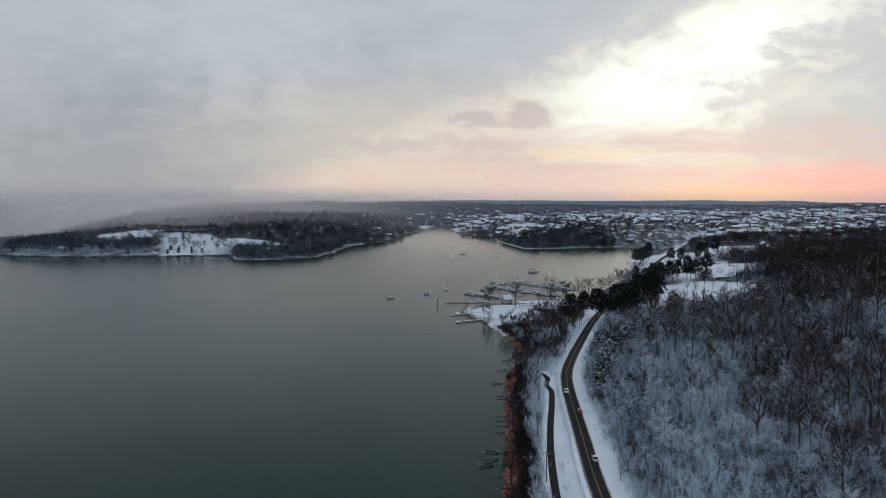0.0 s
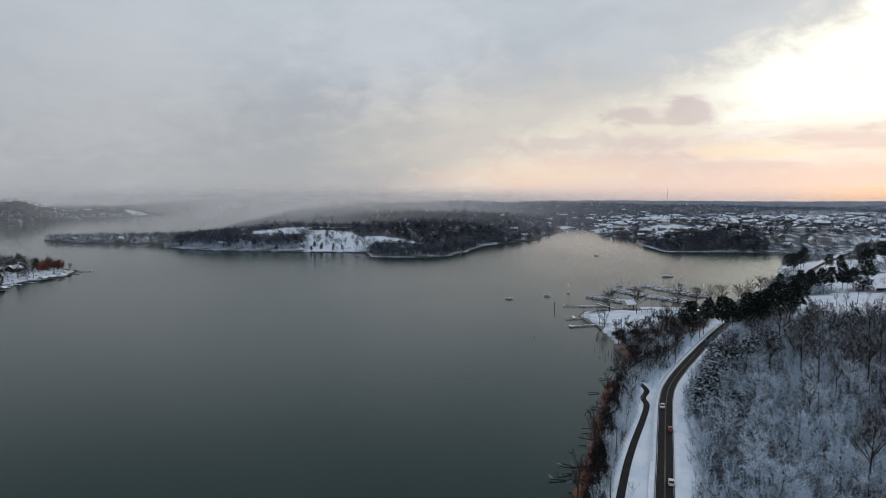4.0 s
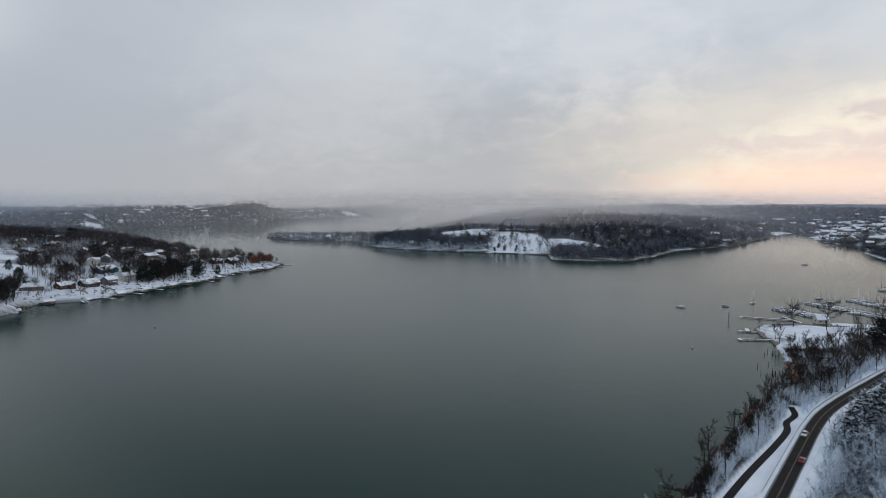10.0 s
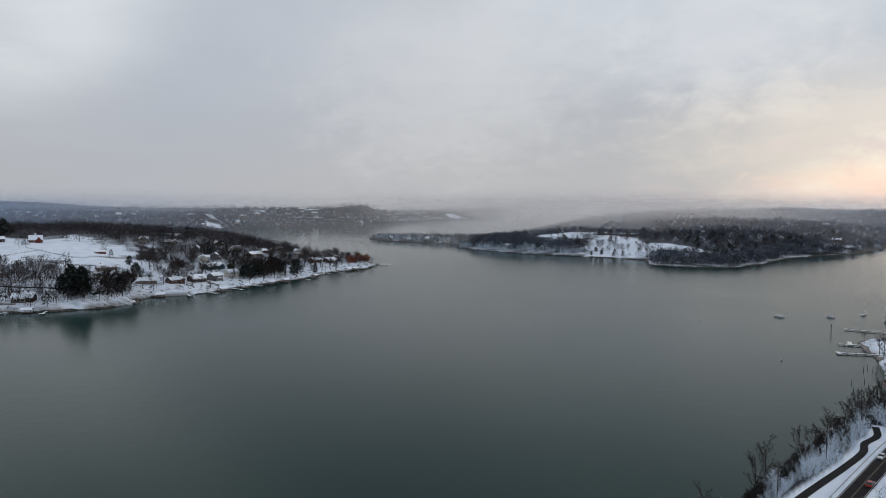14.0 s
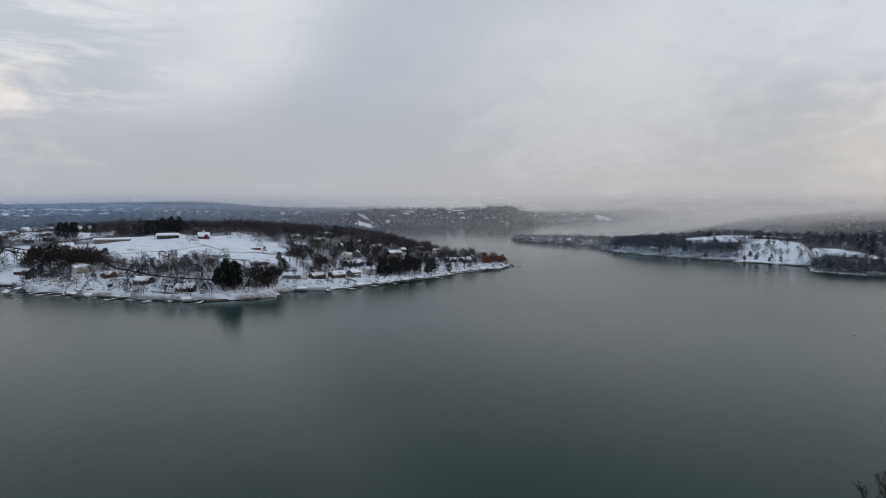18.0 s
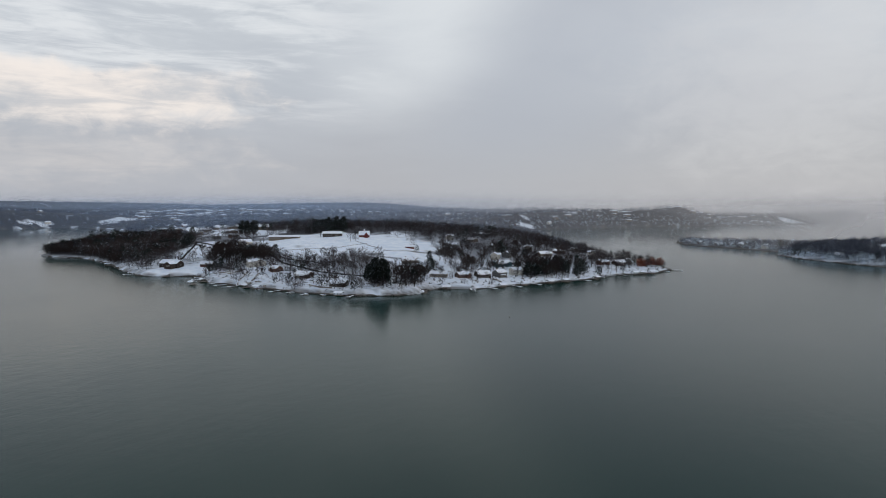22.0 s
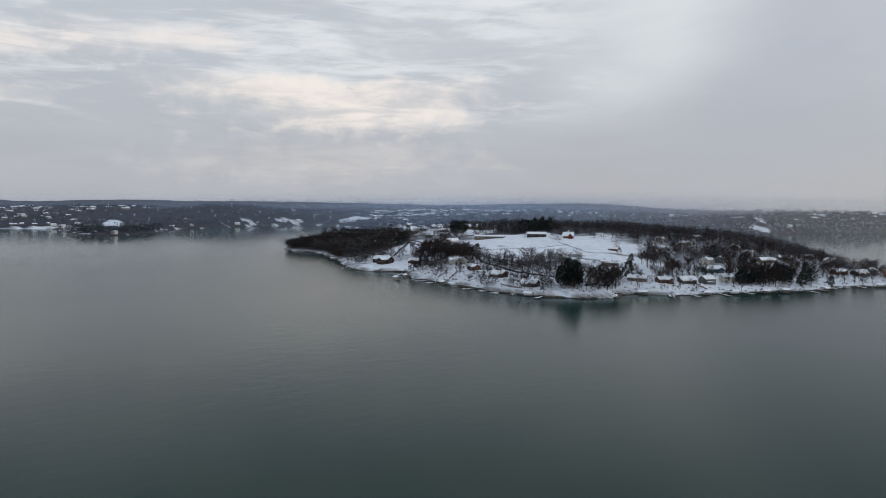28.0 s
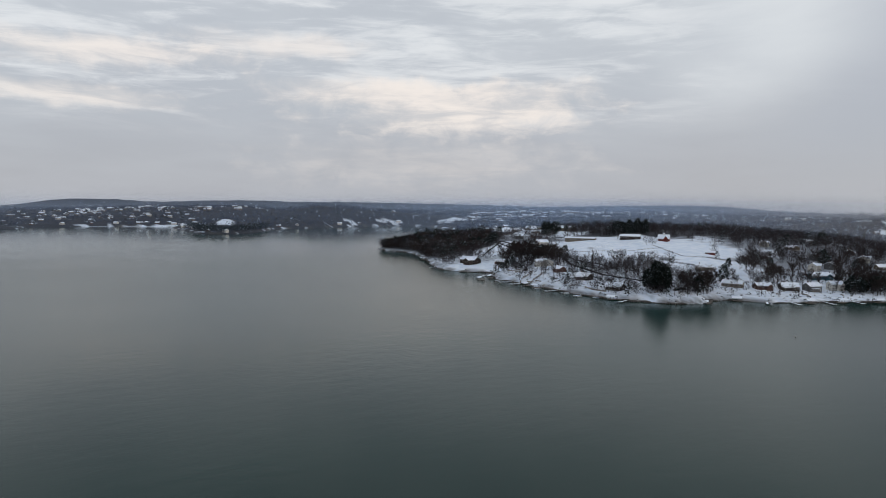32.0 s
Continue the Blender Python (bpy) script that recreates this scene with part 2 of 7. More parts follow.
def water_material():
    m, n, s = material("lake_water", 0.10)
    at = place(n)
    x, y, z = n.xyz(at)
    turned = n.join(n.math("ADD", n.math("MULTIPLY", x, 0.8), n.math("MULTIPLY", y, 0.6)), n.math("MULTIPLY", n.math("SUBTRACT", n.math("MULTIPLY", y, 0.8), n.math("MULTIPLY", x, 0.6)), 0.45), 0.0)
    gust = n.noise(at, 0.006, 4, 0.55, 0.6)
    n.link(n.mix(n.ramp(gust, 0.3, 0.7), (0.0001, 0.0195, 0.0165), (0.0002, 0.0225, 0.0190)), s.inputs["Base Color"])
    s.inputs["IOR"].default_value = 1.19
    # smooth below the bank, rougher in the open, calmer again in the sheltered far channel
    out = n.math("SQRT", n.math("ADD", n.math("MULTIPLY", x, x), n.math("MULTIPLY", y, y)))
    chop = n.math("ADD", n.ramp(out, 120.0, 650.0, 0.10, 0.19), n.ramp(out, 800.0, 1500.0, 0.0, -0.09))
    n.link(n.math("MULTIPLY", chop, n.ramp(gust, 0.3, 0.7, 0.95, 1.05)), s.inputs["Roughness"])
    s.inputs["Specular Tint"].default_value = (0.82, 1.0, 0.97, 1)
    ripple = n.math("ADD", n.math("MULTIPLY", n.noise(turned, 0.45, 3, 0.6), 0.9), n.math("MULTIPLY", n.noise(turned, 0.13, 3, 0.5), 1.3))
    ripple = n.math("ADD", ripple, n.math("MULTIPLY", n.noise(turned, 0.030, 3, 0.55, 0.8), 0.5))
    b = n.node("ShaderNodeBump")
    b.inputs["Distance"].default_value = 0.30
    n.link(n.math("MULTIPLY", n.ramp(gust, 0.3, 0.7, 0.14, 0.27), n.ramp(out, 850.0, 1500.0, 1.0, 0.45)), b.inputs["Strength"])
    n.link(ripple, b.inputs["Height"]), n.link(b.outputs[0], s.inputs["Normal"])
    return m


def twig_material(name, bark, frost, share, rough=0.85):
    """Twigs; a share of them carries snow."""
    m, n, s = material(name, rough)
    isl = n.node("ShaderNodeNewGeometry").outputs["Random Per Island"]
    at = place(n)
    grove = n.noise(at, 0.02, 3)
    dark = n.mix(n.math("ADD", n.math("MULTIPLY", n.noise(at, 0.5, 3), 0.5), n.math("MULTIPLY", n.ramp(n.noise(at, 0.013, 4), 0.35, 0.65), 0.5)), tuple(c * 0.5 for c in bark), tuple(c * 1.6 for c in bark))
    lim = n.math("ADD", share, n.math("MULTIPLY", n.math("SUBTRACT", grove, 0.5), 1.1 if share > 0.5 else 0.5))
    white = n.math("MULTIPLY", n.ramp(n.math("SUBTRACT", lim, isl), -0.06, 0.06), n.ramp(n.noise(at, 0.8, 3), 0.3, 0.6, 0.55, 1.0))
    if share > 0.5:                                     # frost lies in drifts over whole bushes
        clump = n.noise(at, 0.16, 3, 0.6)
        sum_ = n.math("ADD", n.math("MULTIPLY", n.math("SUBTRACT", grove, 0.5), 1.4), n.math("MULTIPLY", n.math("SUBTRACT", clump, 0.5), 2.2))
        sum_ = n.math("ADD", n.math("ADD", sum_, share - 0.46), n.math("MULTIPLY", n.math("SUBTRACT", isl, 0.5), 0.55))
        white = n.ramp(sum_, -0.16, 0.36)
    n.link(n.mix(white, dark, frost), s.inputs["Base Color"])
    return m


def mist_material():
    """Sheets standing in for snow mist and distance haze: mostly clear, scattering a little light, thicker low down,
    farther off and over the far channel.
    """
    m = bpy.data.materials.new("mist_haze_sheet")
    m.use_nodes = True
    n = Nodes(m.node_tree)
    at = place(n)
    x, y, z = n.xyz(at)
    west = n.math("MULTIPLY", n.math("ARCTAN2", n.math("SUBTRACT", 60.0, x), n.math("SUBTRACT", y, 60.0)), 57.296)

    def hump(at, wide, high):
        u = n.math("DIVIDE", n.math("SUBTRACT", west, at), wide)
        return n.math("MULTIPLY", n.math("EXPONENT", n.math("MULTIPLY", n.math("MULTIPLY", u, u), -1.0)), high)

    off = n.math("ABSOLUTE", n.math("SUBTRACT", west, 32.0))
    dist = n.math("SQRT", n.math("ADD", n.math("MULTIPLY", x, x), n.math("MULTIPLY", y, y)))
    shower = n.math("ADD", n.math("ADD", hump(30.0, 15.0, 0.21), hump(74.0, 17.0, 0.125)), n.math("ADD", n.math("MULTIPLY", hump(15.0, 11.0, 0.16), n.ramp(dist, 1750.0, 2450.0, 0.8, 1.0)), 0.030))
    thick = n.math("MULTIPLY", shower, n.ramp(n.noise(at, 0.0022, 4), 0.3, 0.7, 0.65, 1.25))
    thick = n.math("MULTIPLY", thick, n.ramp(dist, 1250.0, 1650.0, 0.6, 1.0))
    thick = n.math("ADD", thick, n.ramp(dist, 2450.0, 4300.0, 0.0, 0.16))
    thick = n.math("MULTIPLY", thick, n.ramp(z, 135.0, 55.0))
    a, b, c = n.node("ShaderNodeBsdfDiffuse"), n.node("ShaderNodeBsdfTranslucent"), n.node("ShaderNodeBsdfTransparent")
    # the blue of haze is put into the sheets' colour away from the channel
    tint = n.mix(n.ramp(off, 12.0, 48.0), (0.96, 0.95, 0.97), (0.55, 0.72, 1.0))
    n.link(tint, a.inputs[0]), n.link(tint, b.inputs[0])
    both, out = n.node("ShaderNodeMixShader"), n.node("ShaderNodeMixShader")
    n.link(a.outputs[0], both.inputs[1]), n.link(b.outputs[0], both.inputs[2])
    n.link(thick, out.inputs[0]), n.link(c.outputs[0], out.inputs[1]), n.link(both.outputs[0], out.inputs[2])
    n.link(out.outputs[0], n.node("ShaderNodeOutputMaterial").inputs[0])
    return m


MAT = dict(
    mist=mist_material(),
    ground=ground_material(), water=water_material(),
    asphalt=speckled("wet_asphalt", (0.011, 0.011, 0.013), (0.021, 0.021, 0.024), 0.25, 0.95, fine=20, relief=0.01),
    paint_yellow=speckled("worn_yellow_line", (0.085, 0.052, 0.022), (0.05, 0.035, 0.02), 0.8, 0.6),
    paint_white=speckled("worn_white_line", (0.55, 0.55, 0.56), (0.36, 0.36, 0.37), 0.8, 0.6),
    snow=speckled("snow_cap", (0.63, 0.71, 0.83), (0.78, 0.83, 0.90), 0.25, 0.75, fine=8, relief=0.05, per_object=0.15),
    bark=speckled("dark_bark", (0.018, 0.015, 0.013), (0.05, 0.042, 0.037), 0.8, 0.9, fine=10, per_object=0.3),
    bark_snow=twig_material("snowed_bark", (0.034, 0.029, 0.026), (0.56, 0.62, 0.72), 0.30),
    twig_dark=twig_material("dark_twigs", (0.034, 0.026, 0.025), (0.45, 0.48, 0.56), 0.02),
    twig_brown=twig_material("brown_twigs", (0.052, 0.038, 0.036), (0.42, 0.46, 0.56), 0.05),
    twig_white=twig_material("hoar_frosted_twigs", (0.11, 0.125, 0.15), (0.64, 0.74, 0.86), 0.88),
    twig_red=twig_material("reddish_twigs", (0.062, 0.034, 0.030), (0.42, 0.44, 0.52), 0.06),
    twig_bank=twig_material("tangled_dark_twigs", (0.016, 0.014, 0.014), (0.36, 0.42, 0.50), 0.03),
    twig_limb=twig_material("bare_brown_twigs", (0.044, 0.035, 0.033), (0.40, 0.46, 0.56), 0.10),
    twig_frost=twig_material("frosted_twigs", (0.034, 0.040, 0.052), (0.54, 0.65, 0.77), 0.74),
    # bark colour with the blue of far-shore haze mixed in
    twig_far_haze=twig_material("haze_tinted_twigs", (0.046, 0.053, 0.072), (0.34, 0.39, 0.50), 0.12),
    # distance haze is put into this lightened blue-grey colour
    twig_hill_haze=twig_material("haze_blue_twigs", (0.055, 0.065, 0.098), (0.20, 0.23, 0.31), -0.5),
    twig_wood=twig_material("grey_brown_twigs", (0.042, 0.036, 0.040), (0.30, 0.33, 0.40), 0.04),
    needle=twig_material("pine_needles", (0.013, 0.019, 0.017), (0.40, 0.45, 0.52), 0.05),
    needle_snow=twig_material("snowed_needles", (0.020, 0.032, 0.034), (0.60, 0.66, 0.77), 0.42),
    russet=twig_material("russet_leaves", (0.17, 0.062, 0.042), (0.5, 0.45, 0.45), 0.06),
    wood=speckled("weathered_boards", (0.16, 0.14, 0.125), (0.30, 0.27, 0.24), 0.5, 0.85, fine=9, per_object=0.4),
    pile=speckled("wet_timber", (0.05, 0.042, 0.036), (0.11, 0.095, 0.08), 0.8, 0.8, per_object=0.4),
    steel=speckled("galvanised_steel", (0.34, 0.35, 0.37), (0.50, 0.51, 0.53), 1.0, 0.45, 0.7),
    rock=speckled("pale_rock", (0.20, 0.18, 0.17), (0.38, 0.36, 0.34), 0.3, 0.9, fine=7, relief=0.1, per_object=0.3),
    dark_rock=speckled("wet_dark_rock", (0.05, 0.046, 0.044), (0.13, 0.12, 0.115), 0.5, 0.8, fine=7, relief=0.1, per_island=0.4),
    brick=speckled("red_brick", (0.085, 0.052, 0.045), (0.135, 0.082, 0.068), 0.6, 0.9, fine=12, per_object=0.3),
    siding=speckled("pale_siding", (0.44, 0.42, 0.38), (0.60, 0.58, 0.54), 0.3, 0.75, fine=9, per_object=0.5),
    tan=speckled("tan_siding", (0.13, 0.108, 0.088), (0.20, 0.17, 0.14), 0.3, 0.8, fine=9, per_object=0.4),
    grey=speckled("grey_siding", (0.10, 0.103, 0.108), (0.17, 0.17, 0.178), 0.3, 0.8, fine=9, per_object=0.4),
    brown=speckled("brown_timber", (0.036, 0.028, 0.025), (0.065, 0.05, 0.042), 0.4, 0.85, fine=9, per_object=0.3),
    red=speckled("barn_red", (0.12, 0.028, 0.026), (0.17, 0.045, 0.038), 0.4, 0.8, fine=9),
    teal=speckled("blue_green_siding", (0.04, 0.085, 0.11), (0.06, 0.12, 0.145), 0.4, 0.8, fine=9),
    trim=speckled("white_trim", (0.66, 0.66, 0.65), (0.78, 0.78, 0.77), 0.6, 0.6),
    shingle=speckled("dark_shingle", (0.06, 0.055, 0.055), (0.12, 0.11, 0.11), 0.8, 0.9, fine=9, per_object=0.3),
    glass=speckled("dark_window_glass", (0.012, 0.016, 0.020), (0.03, 0.036, 0.042), 0.5, 0.08),
    hull=speckled("white_gelcoat", (0.60, 0.61, 0.63), (0.74, 0.75, 0.76), 0.6, 0.3, per_object=0.3),
    canvas=speckled("blue_canvas", (0.03, 0.06, 0.14), (0.06, 0.10, 0.19), 0.8, 0.9, per_object=0.4),
    rubber=speckled("tyre_rubber", (0.015, 0.015, 0.016), (0.03, 0.03, 0.032), 3.0, 0.85),
    car_white=speckled("silver_white_paint", (0.58, 0.60, 0.63), (0.66, 0.68, 0.70), 0.8, 0.25),
    car_red=speckled("dark_red_paint", (0.24, 0.03, 0.03), (0.30, 0.05, 0.045), 0.8, 0.25),
    car_dark=speckled("charcoal_paint", (0.03, 0.03, 0.035), (0.05, 0.05, 0.055), 0.8, 0.25),
    lamp_red=speckled("tail_lamp", (0.4, 0.02, 0.02), (0.5, 0.04, 0.03), 2.0, 0.2),
    lamp_clear=speckled("head_lamp", (0.7, 0.7, 0.68), (0.8, 0.8, 0.78), 2.0, 0.1),
)

# ---- the plan: shorelines, hills, road ----
BANK = [(-300, -4700), (-100, -1500), (-40, -300), (-5, 0), (8, 120), (18, 212), (24, 252), (27, 290), (30, 325), (37, 367), (44, 395),
        (46, 421), (42, 447), (38, 470), (33, 510), (24, 539), (17, 560), (20, 580), (30, 593), (60, 592), (105, 612), (140, 650),
        (180, 722), (213, 796), (238, 854), (246, 900), (255, 945), (268, 985), (300, 1070), (350, 1170), (385, 1205), (330, 1226),
        (250, 1215), (141, 1199), (130, 1270), (112, 1384), (150, 1450), (160, 1510), (130, 1560), (50, 1600), (40, 1690),
        (22, 1815), (5, 1930), (-10, 2060)]
NORTH = [(-30, 2010), (-60, 1847), (-86, 1620), (-99, 1440), (-140, 1360), (-163, 1301), (-177, 1221), (-182, 1106), (-200, 1035),
         (-240, 1008), (-290, 998), (-318, 1020), (-340, 1078), (-390, 1078), (-470, 1072), (-560, 1062), (-650, 1078), (-740, 1112),
         (-790, 1180), (-850, 1185), (-975, 1176), (-1045, 1182), (-1115, 1240), (-1105, 1300), (-960, 1340), (-880, 1450),
         (-960, 1700), (-1080, 2050), (-1250, 2700), (-1480, 3500), (-1700, 4700)]
WEST = [(-2700, 4700), (-2150, 3300), (-1880, 2740), (-1840, 2460), (-1880, 2160), (-1925, 1800), (-1895, 1600), (-1860, 1450), (-1825, 1310), (-1800, 1235),
        (-1600, 1170), (-1430, 1070), (-1230, 985), (-1040, 900), (-880, 835), (-750, 790), (-660, 775), (-605, 745), (-587, 700), (-588, 650),
        (-588, 610), (-563, 580), (-553, 525), (-546, 477), (-538, 437), (-535, 400), (-552, 372), (-545, 350), (-525, 340), (-518, 305),
        (-532, 274), (-555, 246), (-586, 224), (-623, 201), (-671, 171), (-715, 150), (-776, 150), (-786, 116), (-808, 83)]
COVE = [(-884, 62), (-999, 44), (-1057, 28), (-1122, 6), (-1162, -40), (-1210, -66), (-1300, -50), (-1450, 30), (-1800, 70), (-2250, 40),
        (-2500, -70), (-2540, -180), (-2447, -265), (-2358, -376), (-2232, -429), (-2151, -545), (-1900, -520), (-1780, -540), (-1733, -575),
        (-1755, -640), (-1917, -753), (-2190, -930), (-2205, -1144), (-2119, -1288), (-2070, -1370), (-1921, -1290), (-1905, -1340),
        (-2000, -1700), (-2200, -2500), (-2600, -4700)]
EAST_LAND = np.array(BANK + NORTH + [(4700, 4700), (4700, -4700)], float)
WEST_LAND = np.array(WEST + COVE + [(-4700, -4700), (-4700, 4700)], float)
# x, y, half-widths along and across, turn in degrees, height
HILLS = [(400, 350, 180, 240, 0, 34), (330, 900, 260, 300, 0, 4), (700, 1700, 700, 900, 0, 18), (1500, 3000, 1400, 900, 20, 9),
         (2300, 2600, 1200, 1400, 0, 26), (-300, 3500, 1000, 450, 8, 28), (450, 3000, 500, 350, 0, 10), (800, 4500, 1800, 350, 5, 16),
         (-560, 1250, 170, 110, 10, 21), (-340, 1500, 420, 190, -12, 22), (-420, 1850, 560, 260, -10, 30), (-950, 2500, 500, 380, 40, 30),
         (-900, 3700, 900, 400, 15, 32), (-100, 4450, 900, 300, 0, 28), (-1950, 1400, 160, 420, 5, 24), (-2020, 2110, 150, 150, 0, 40), (-2080, 2780, 130, 200, 0, 26),
         (-2150, 1900, 300, 500, 10, 30), (-1000, 450, 330, 330, 0, 21), (-1350, 520, 420, 430, 0, 24), (-1230, -20, 160, 60, -40, 8),
         (-2700, 900, 700, 900, 0, 34), (-2650, -350, 330, 330, 0, 38), (-2750, -1050, 420, 420, 0, 36), (-2950, -1700, 500, 700, 0, 34), (-3500, 300, 400, 1500, 0, 34), (60, 2900, 230, 160, 0, 25), (-330, 2950, 300, 160, 0, 28), (420, 3150, 260, 160, 0, 6), (-620, 1110, 95, 40, 8, 9), (-2090, -700, 90, 60, 20, 22), (-2600, -860, 150, 130, 0, 18), (-2700, -520, 150, 130, 0, 20), (-4380, 1500, 240, 900, -8, 66), (-4400, 300, 240, 800, 6, 40), (-4380, -650, 240, 800, 0, 62), (-4350, -1700, 280, 700, 10, 70), (-4000, -2400, 400, 500, 10, 84),
         (-3600, 2600, 700, 1100, -20, 30), (-2100, 4100, 900, 300, 20, 50), (1700, 4200, 1100, 300, -10, 30), (1350, 2080, 260, 220, 0, 20)]
ROAD = [(20, -700, 20), (36, -400, 18), (44, -120, 16), (44, 60, 14), (44, 130, 12), (46, 192, 10), (51, 245, 9.2), (55, 285, 8.8), (58, 312, 8.6), (62, 336, 8.4), (70, 366, 8), (81, 402, 7.4), (93, 440, 6.8),
        (106, 480, 6), (122, 524, 5.4), (146, 580, 4.8), (180, 650, 4.4), (215, 730, 4.2), (262, 850, 4.5), (320, 980, 6), (400, 1130, 8), (480, 1300, 10)]
PATH = [(30, 140, 9), (33, 190, 8.4), (37, 228, 8), (41, 255, 8), (46.5, 286, 7.8), (49.3, 305, 7.8), (48.6, 316, 7.7), (51, 328, 7.6), (49, 342, 7)]


def curve(points, step=3.0):
    """A smooth line through the points, sampled about every step metres."""
    p = np.array(points, float)
    p = np.vstack([2 * p[0] - p[1], p, 2 * p[-1] - p[-2]])
    out = []
    for a, b, c, d in zip(p, p[1:], p[2:], p[3:]):
        n = max(1, int(np.linalg.norm(c - b) / step))
        u = (np.arange(n) / n)[:, None]
        out.append(0.5 * (2 * b + (c - a) * u + (2 * a - 5 * b + 4 * c - d) * u ** 2 + (3 * b - a - 3 * c + d) * u ** 3))
    return np.vstack(out + [p[-2:-1]])


def wave(x, y, scale, seed):
    """Smooth uneven waves between about -1 and 1."""
    x, y = np.asarray(x, float), np.asarray(y, float)
    r = np.random.RandomState(seed)
    out = np.zeros_like(x)
    for k in range(7):
        a, f, q = r.rand() * 6.283, (0.6 + 1.5 * r.rand()) / scale, r.rand() * 6.283
        out += np.sin((x * np.cos(a) + y * np.sin(a)) * f * 6.283 + q)
    return out / 3.2


def edge_distance(x, y, poly):
    """Metres inside a closed outline; negative outside."""
    d2, inside = np.full(x.shape, 1e12), np.zeros(x.shape, bool)
    for (ax, ay), (bx, by) in zip(poly, np.roll(poly, -1, 0)):
        ex, ey = bx - ax, by - ay
        u = np.clip(((x - ax) * ex + (y - ay) * ey) / (ex * ex + ey * ey), 0, 1)
        d2 = np.minimum(d2, (x - ax - u * ex) ** 2 + (y - ay - u * ey) ** 2)
        if ey:
            inside ^= ((ay > y) != (by > y)) & (x < ax + (y - ay) / ey * ex)
    return np.where(inside, 1, -1) * np.sqrt(d2)


def line_distance(x, y, line):
    """Metres to a line of (x, y, z), and the line's height at the nearest place."""
    d2, z = np.full(x.shape, 1e12), np.zeros(x.shape)
    near = (x > line[:, 0].min() - 60) & (x < line[:, 0].max() + 60) & (y > line[:, 1].min() - 60) & (y < line[:, 1].max() + 60)
    px, py, best, bz = x[near], y[near], np.full(near.sum(), 1e12), np.zeros(near.sum())
    for a, b in zip(line, line[1:]):
        e = b - a
        u = np.clip(((px - a[0]) * e[0] + (py - a[1]) * e[1]) / (e[0] ** 2 + e[1] ** 2), 0, 1)
        q = (px - a[0] - u * e[0]) ** 2 + (py - a[1] - u * e[1]) ** 2
        bz = np.where(q < best, a[2] + u * e[2], bz)
        best = np.minimum(best, q)
    d2[near], z[near] = best, bz
    return np.sqrt(d2), z


def step01(v):
    v = np.clip(v, 0, 1)
    return v * v * (3 - 2 * v)


ROAD_LINE, PATH_LINE = curve(ROAD, 8), curve(PATH, 5)


def shore(x, y):
    d = np.maximum(edge_distance(x, y, EAST_LAND), edge_distance(x, y, WEST_LAND))
    return d + 2.2 * wave(x, y, 60, 3) + 1.0 * wave(x, y, 21, 4)


def height(x, y, sd=None):
    """The ground's height over the lake."""
    x, y = np.asarray(x, float), np.asarray(y, float)
    sd = shore(x, y) if sd is None else sd
    land = 0.9 * step01(sd / 4) + 2.2 * step01(sd / 60) + 5 * step01((sd - 30) / 260)
    hill = np.zeros_like(x)
    for cx, cy, rx, ry, turn, top in HILLS:
        c, s = np.cos(np.radians(turn)), np.sin(np.radians(turn))
        u, v = (x - cx) * c + (y - cy) * s, (y - cy) * c - (x - cx) * s
        hill += top * np.exp(-(u / rx) ** 2 - (v / ry) ** 2)
    land += hill * step01(sd / 140) + 1.6 * wave(x, y, 130, 5) * step01((sd - 15) / 80) + 4.0 * wave(x, y, 700, 6) * step01((sd - 100) / 500)
    bank = (x < 250) & (y < 470)                       # the steep clay bank below the road
    land = np.where(bank, land + 4.2 * step01(sd / 9) * np.clip((470 - y) / 120, 0, 1), land)
    bluff = step01((x + 2300) / 200) * step01((-1500 - x) / 100) * step01((y - 1330) / 100) * step01((2050 - y) / 150)
    land = land + 7 * bluff * step01(sd / 22)         # the rocky bluff across the channel
    h = np.where(sd > 0, np.maximum(land, 0.25 * step01(sd / 2)), np.maximum(-4, sd * 0.2))
    for line, half in ((ROAD_LINE, 6.5), (PATH_LINE, 2.2)):
        d, z = line_distance(x, y, line)
        h = h + (z - 0.12 - h) * (1 - step01((d - half) / 9)) * (sd > -2)
    return h

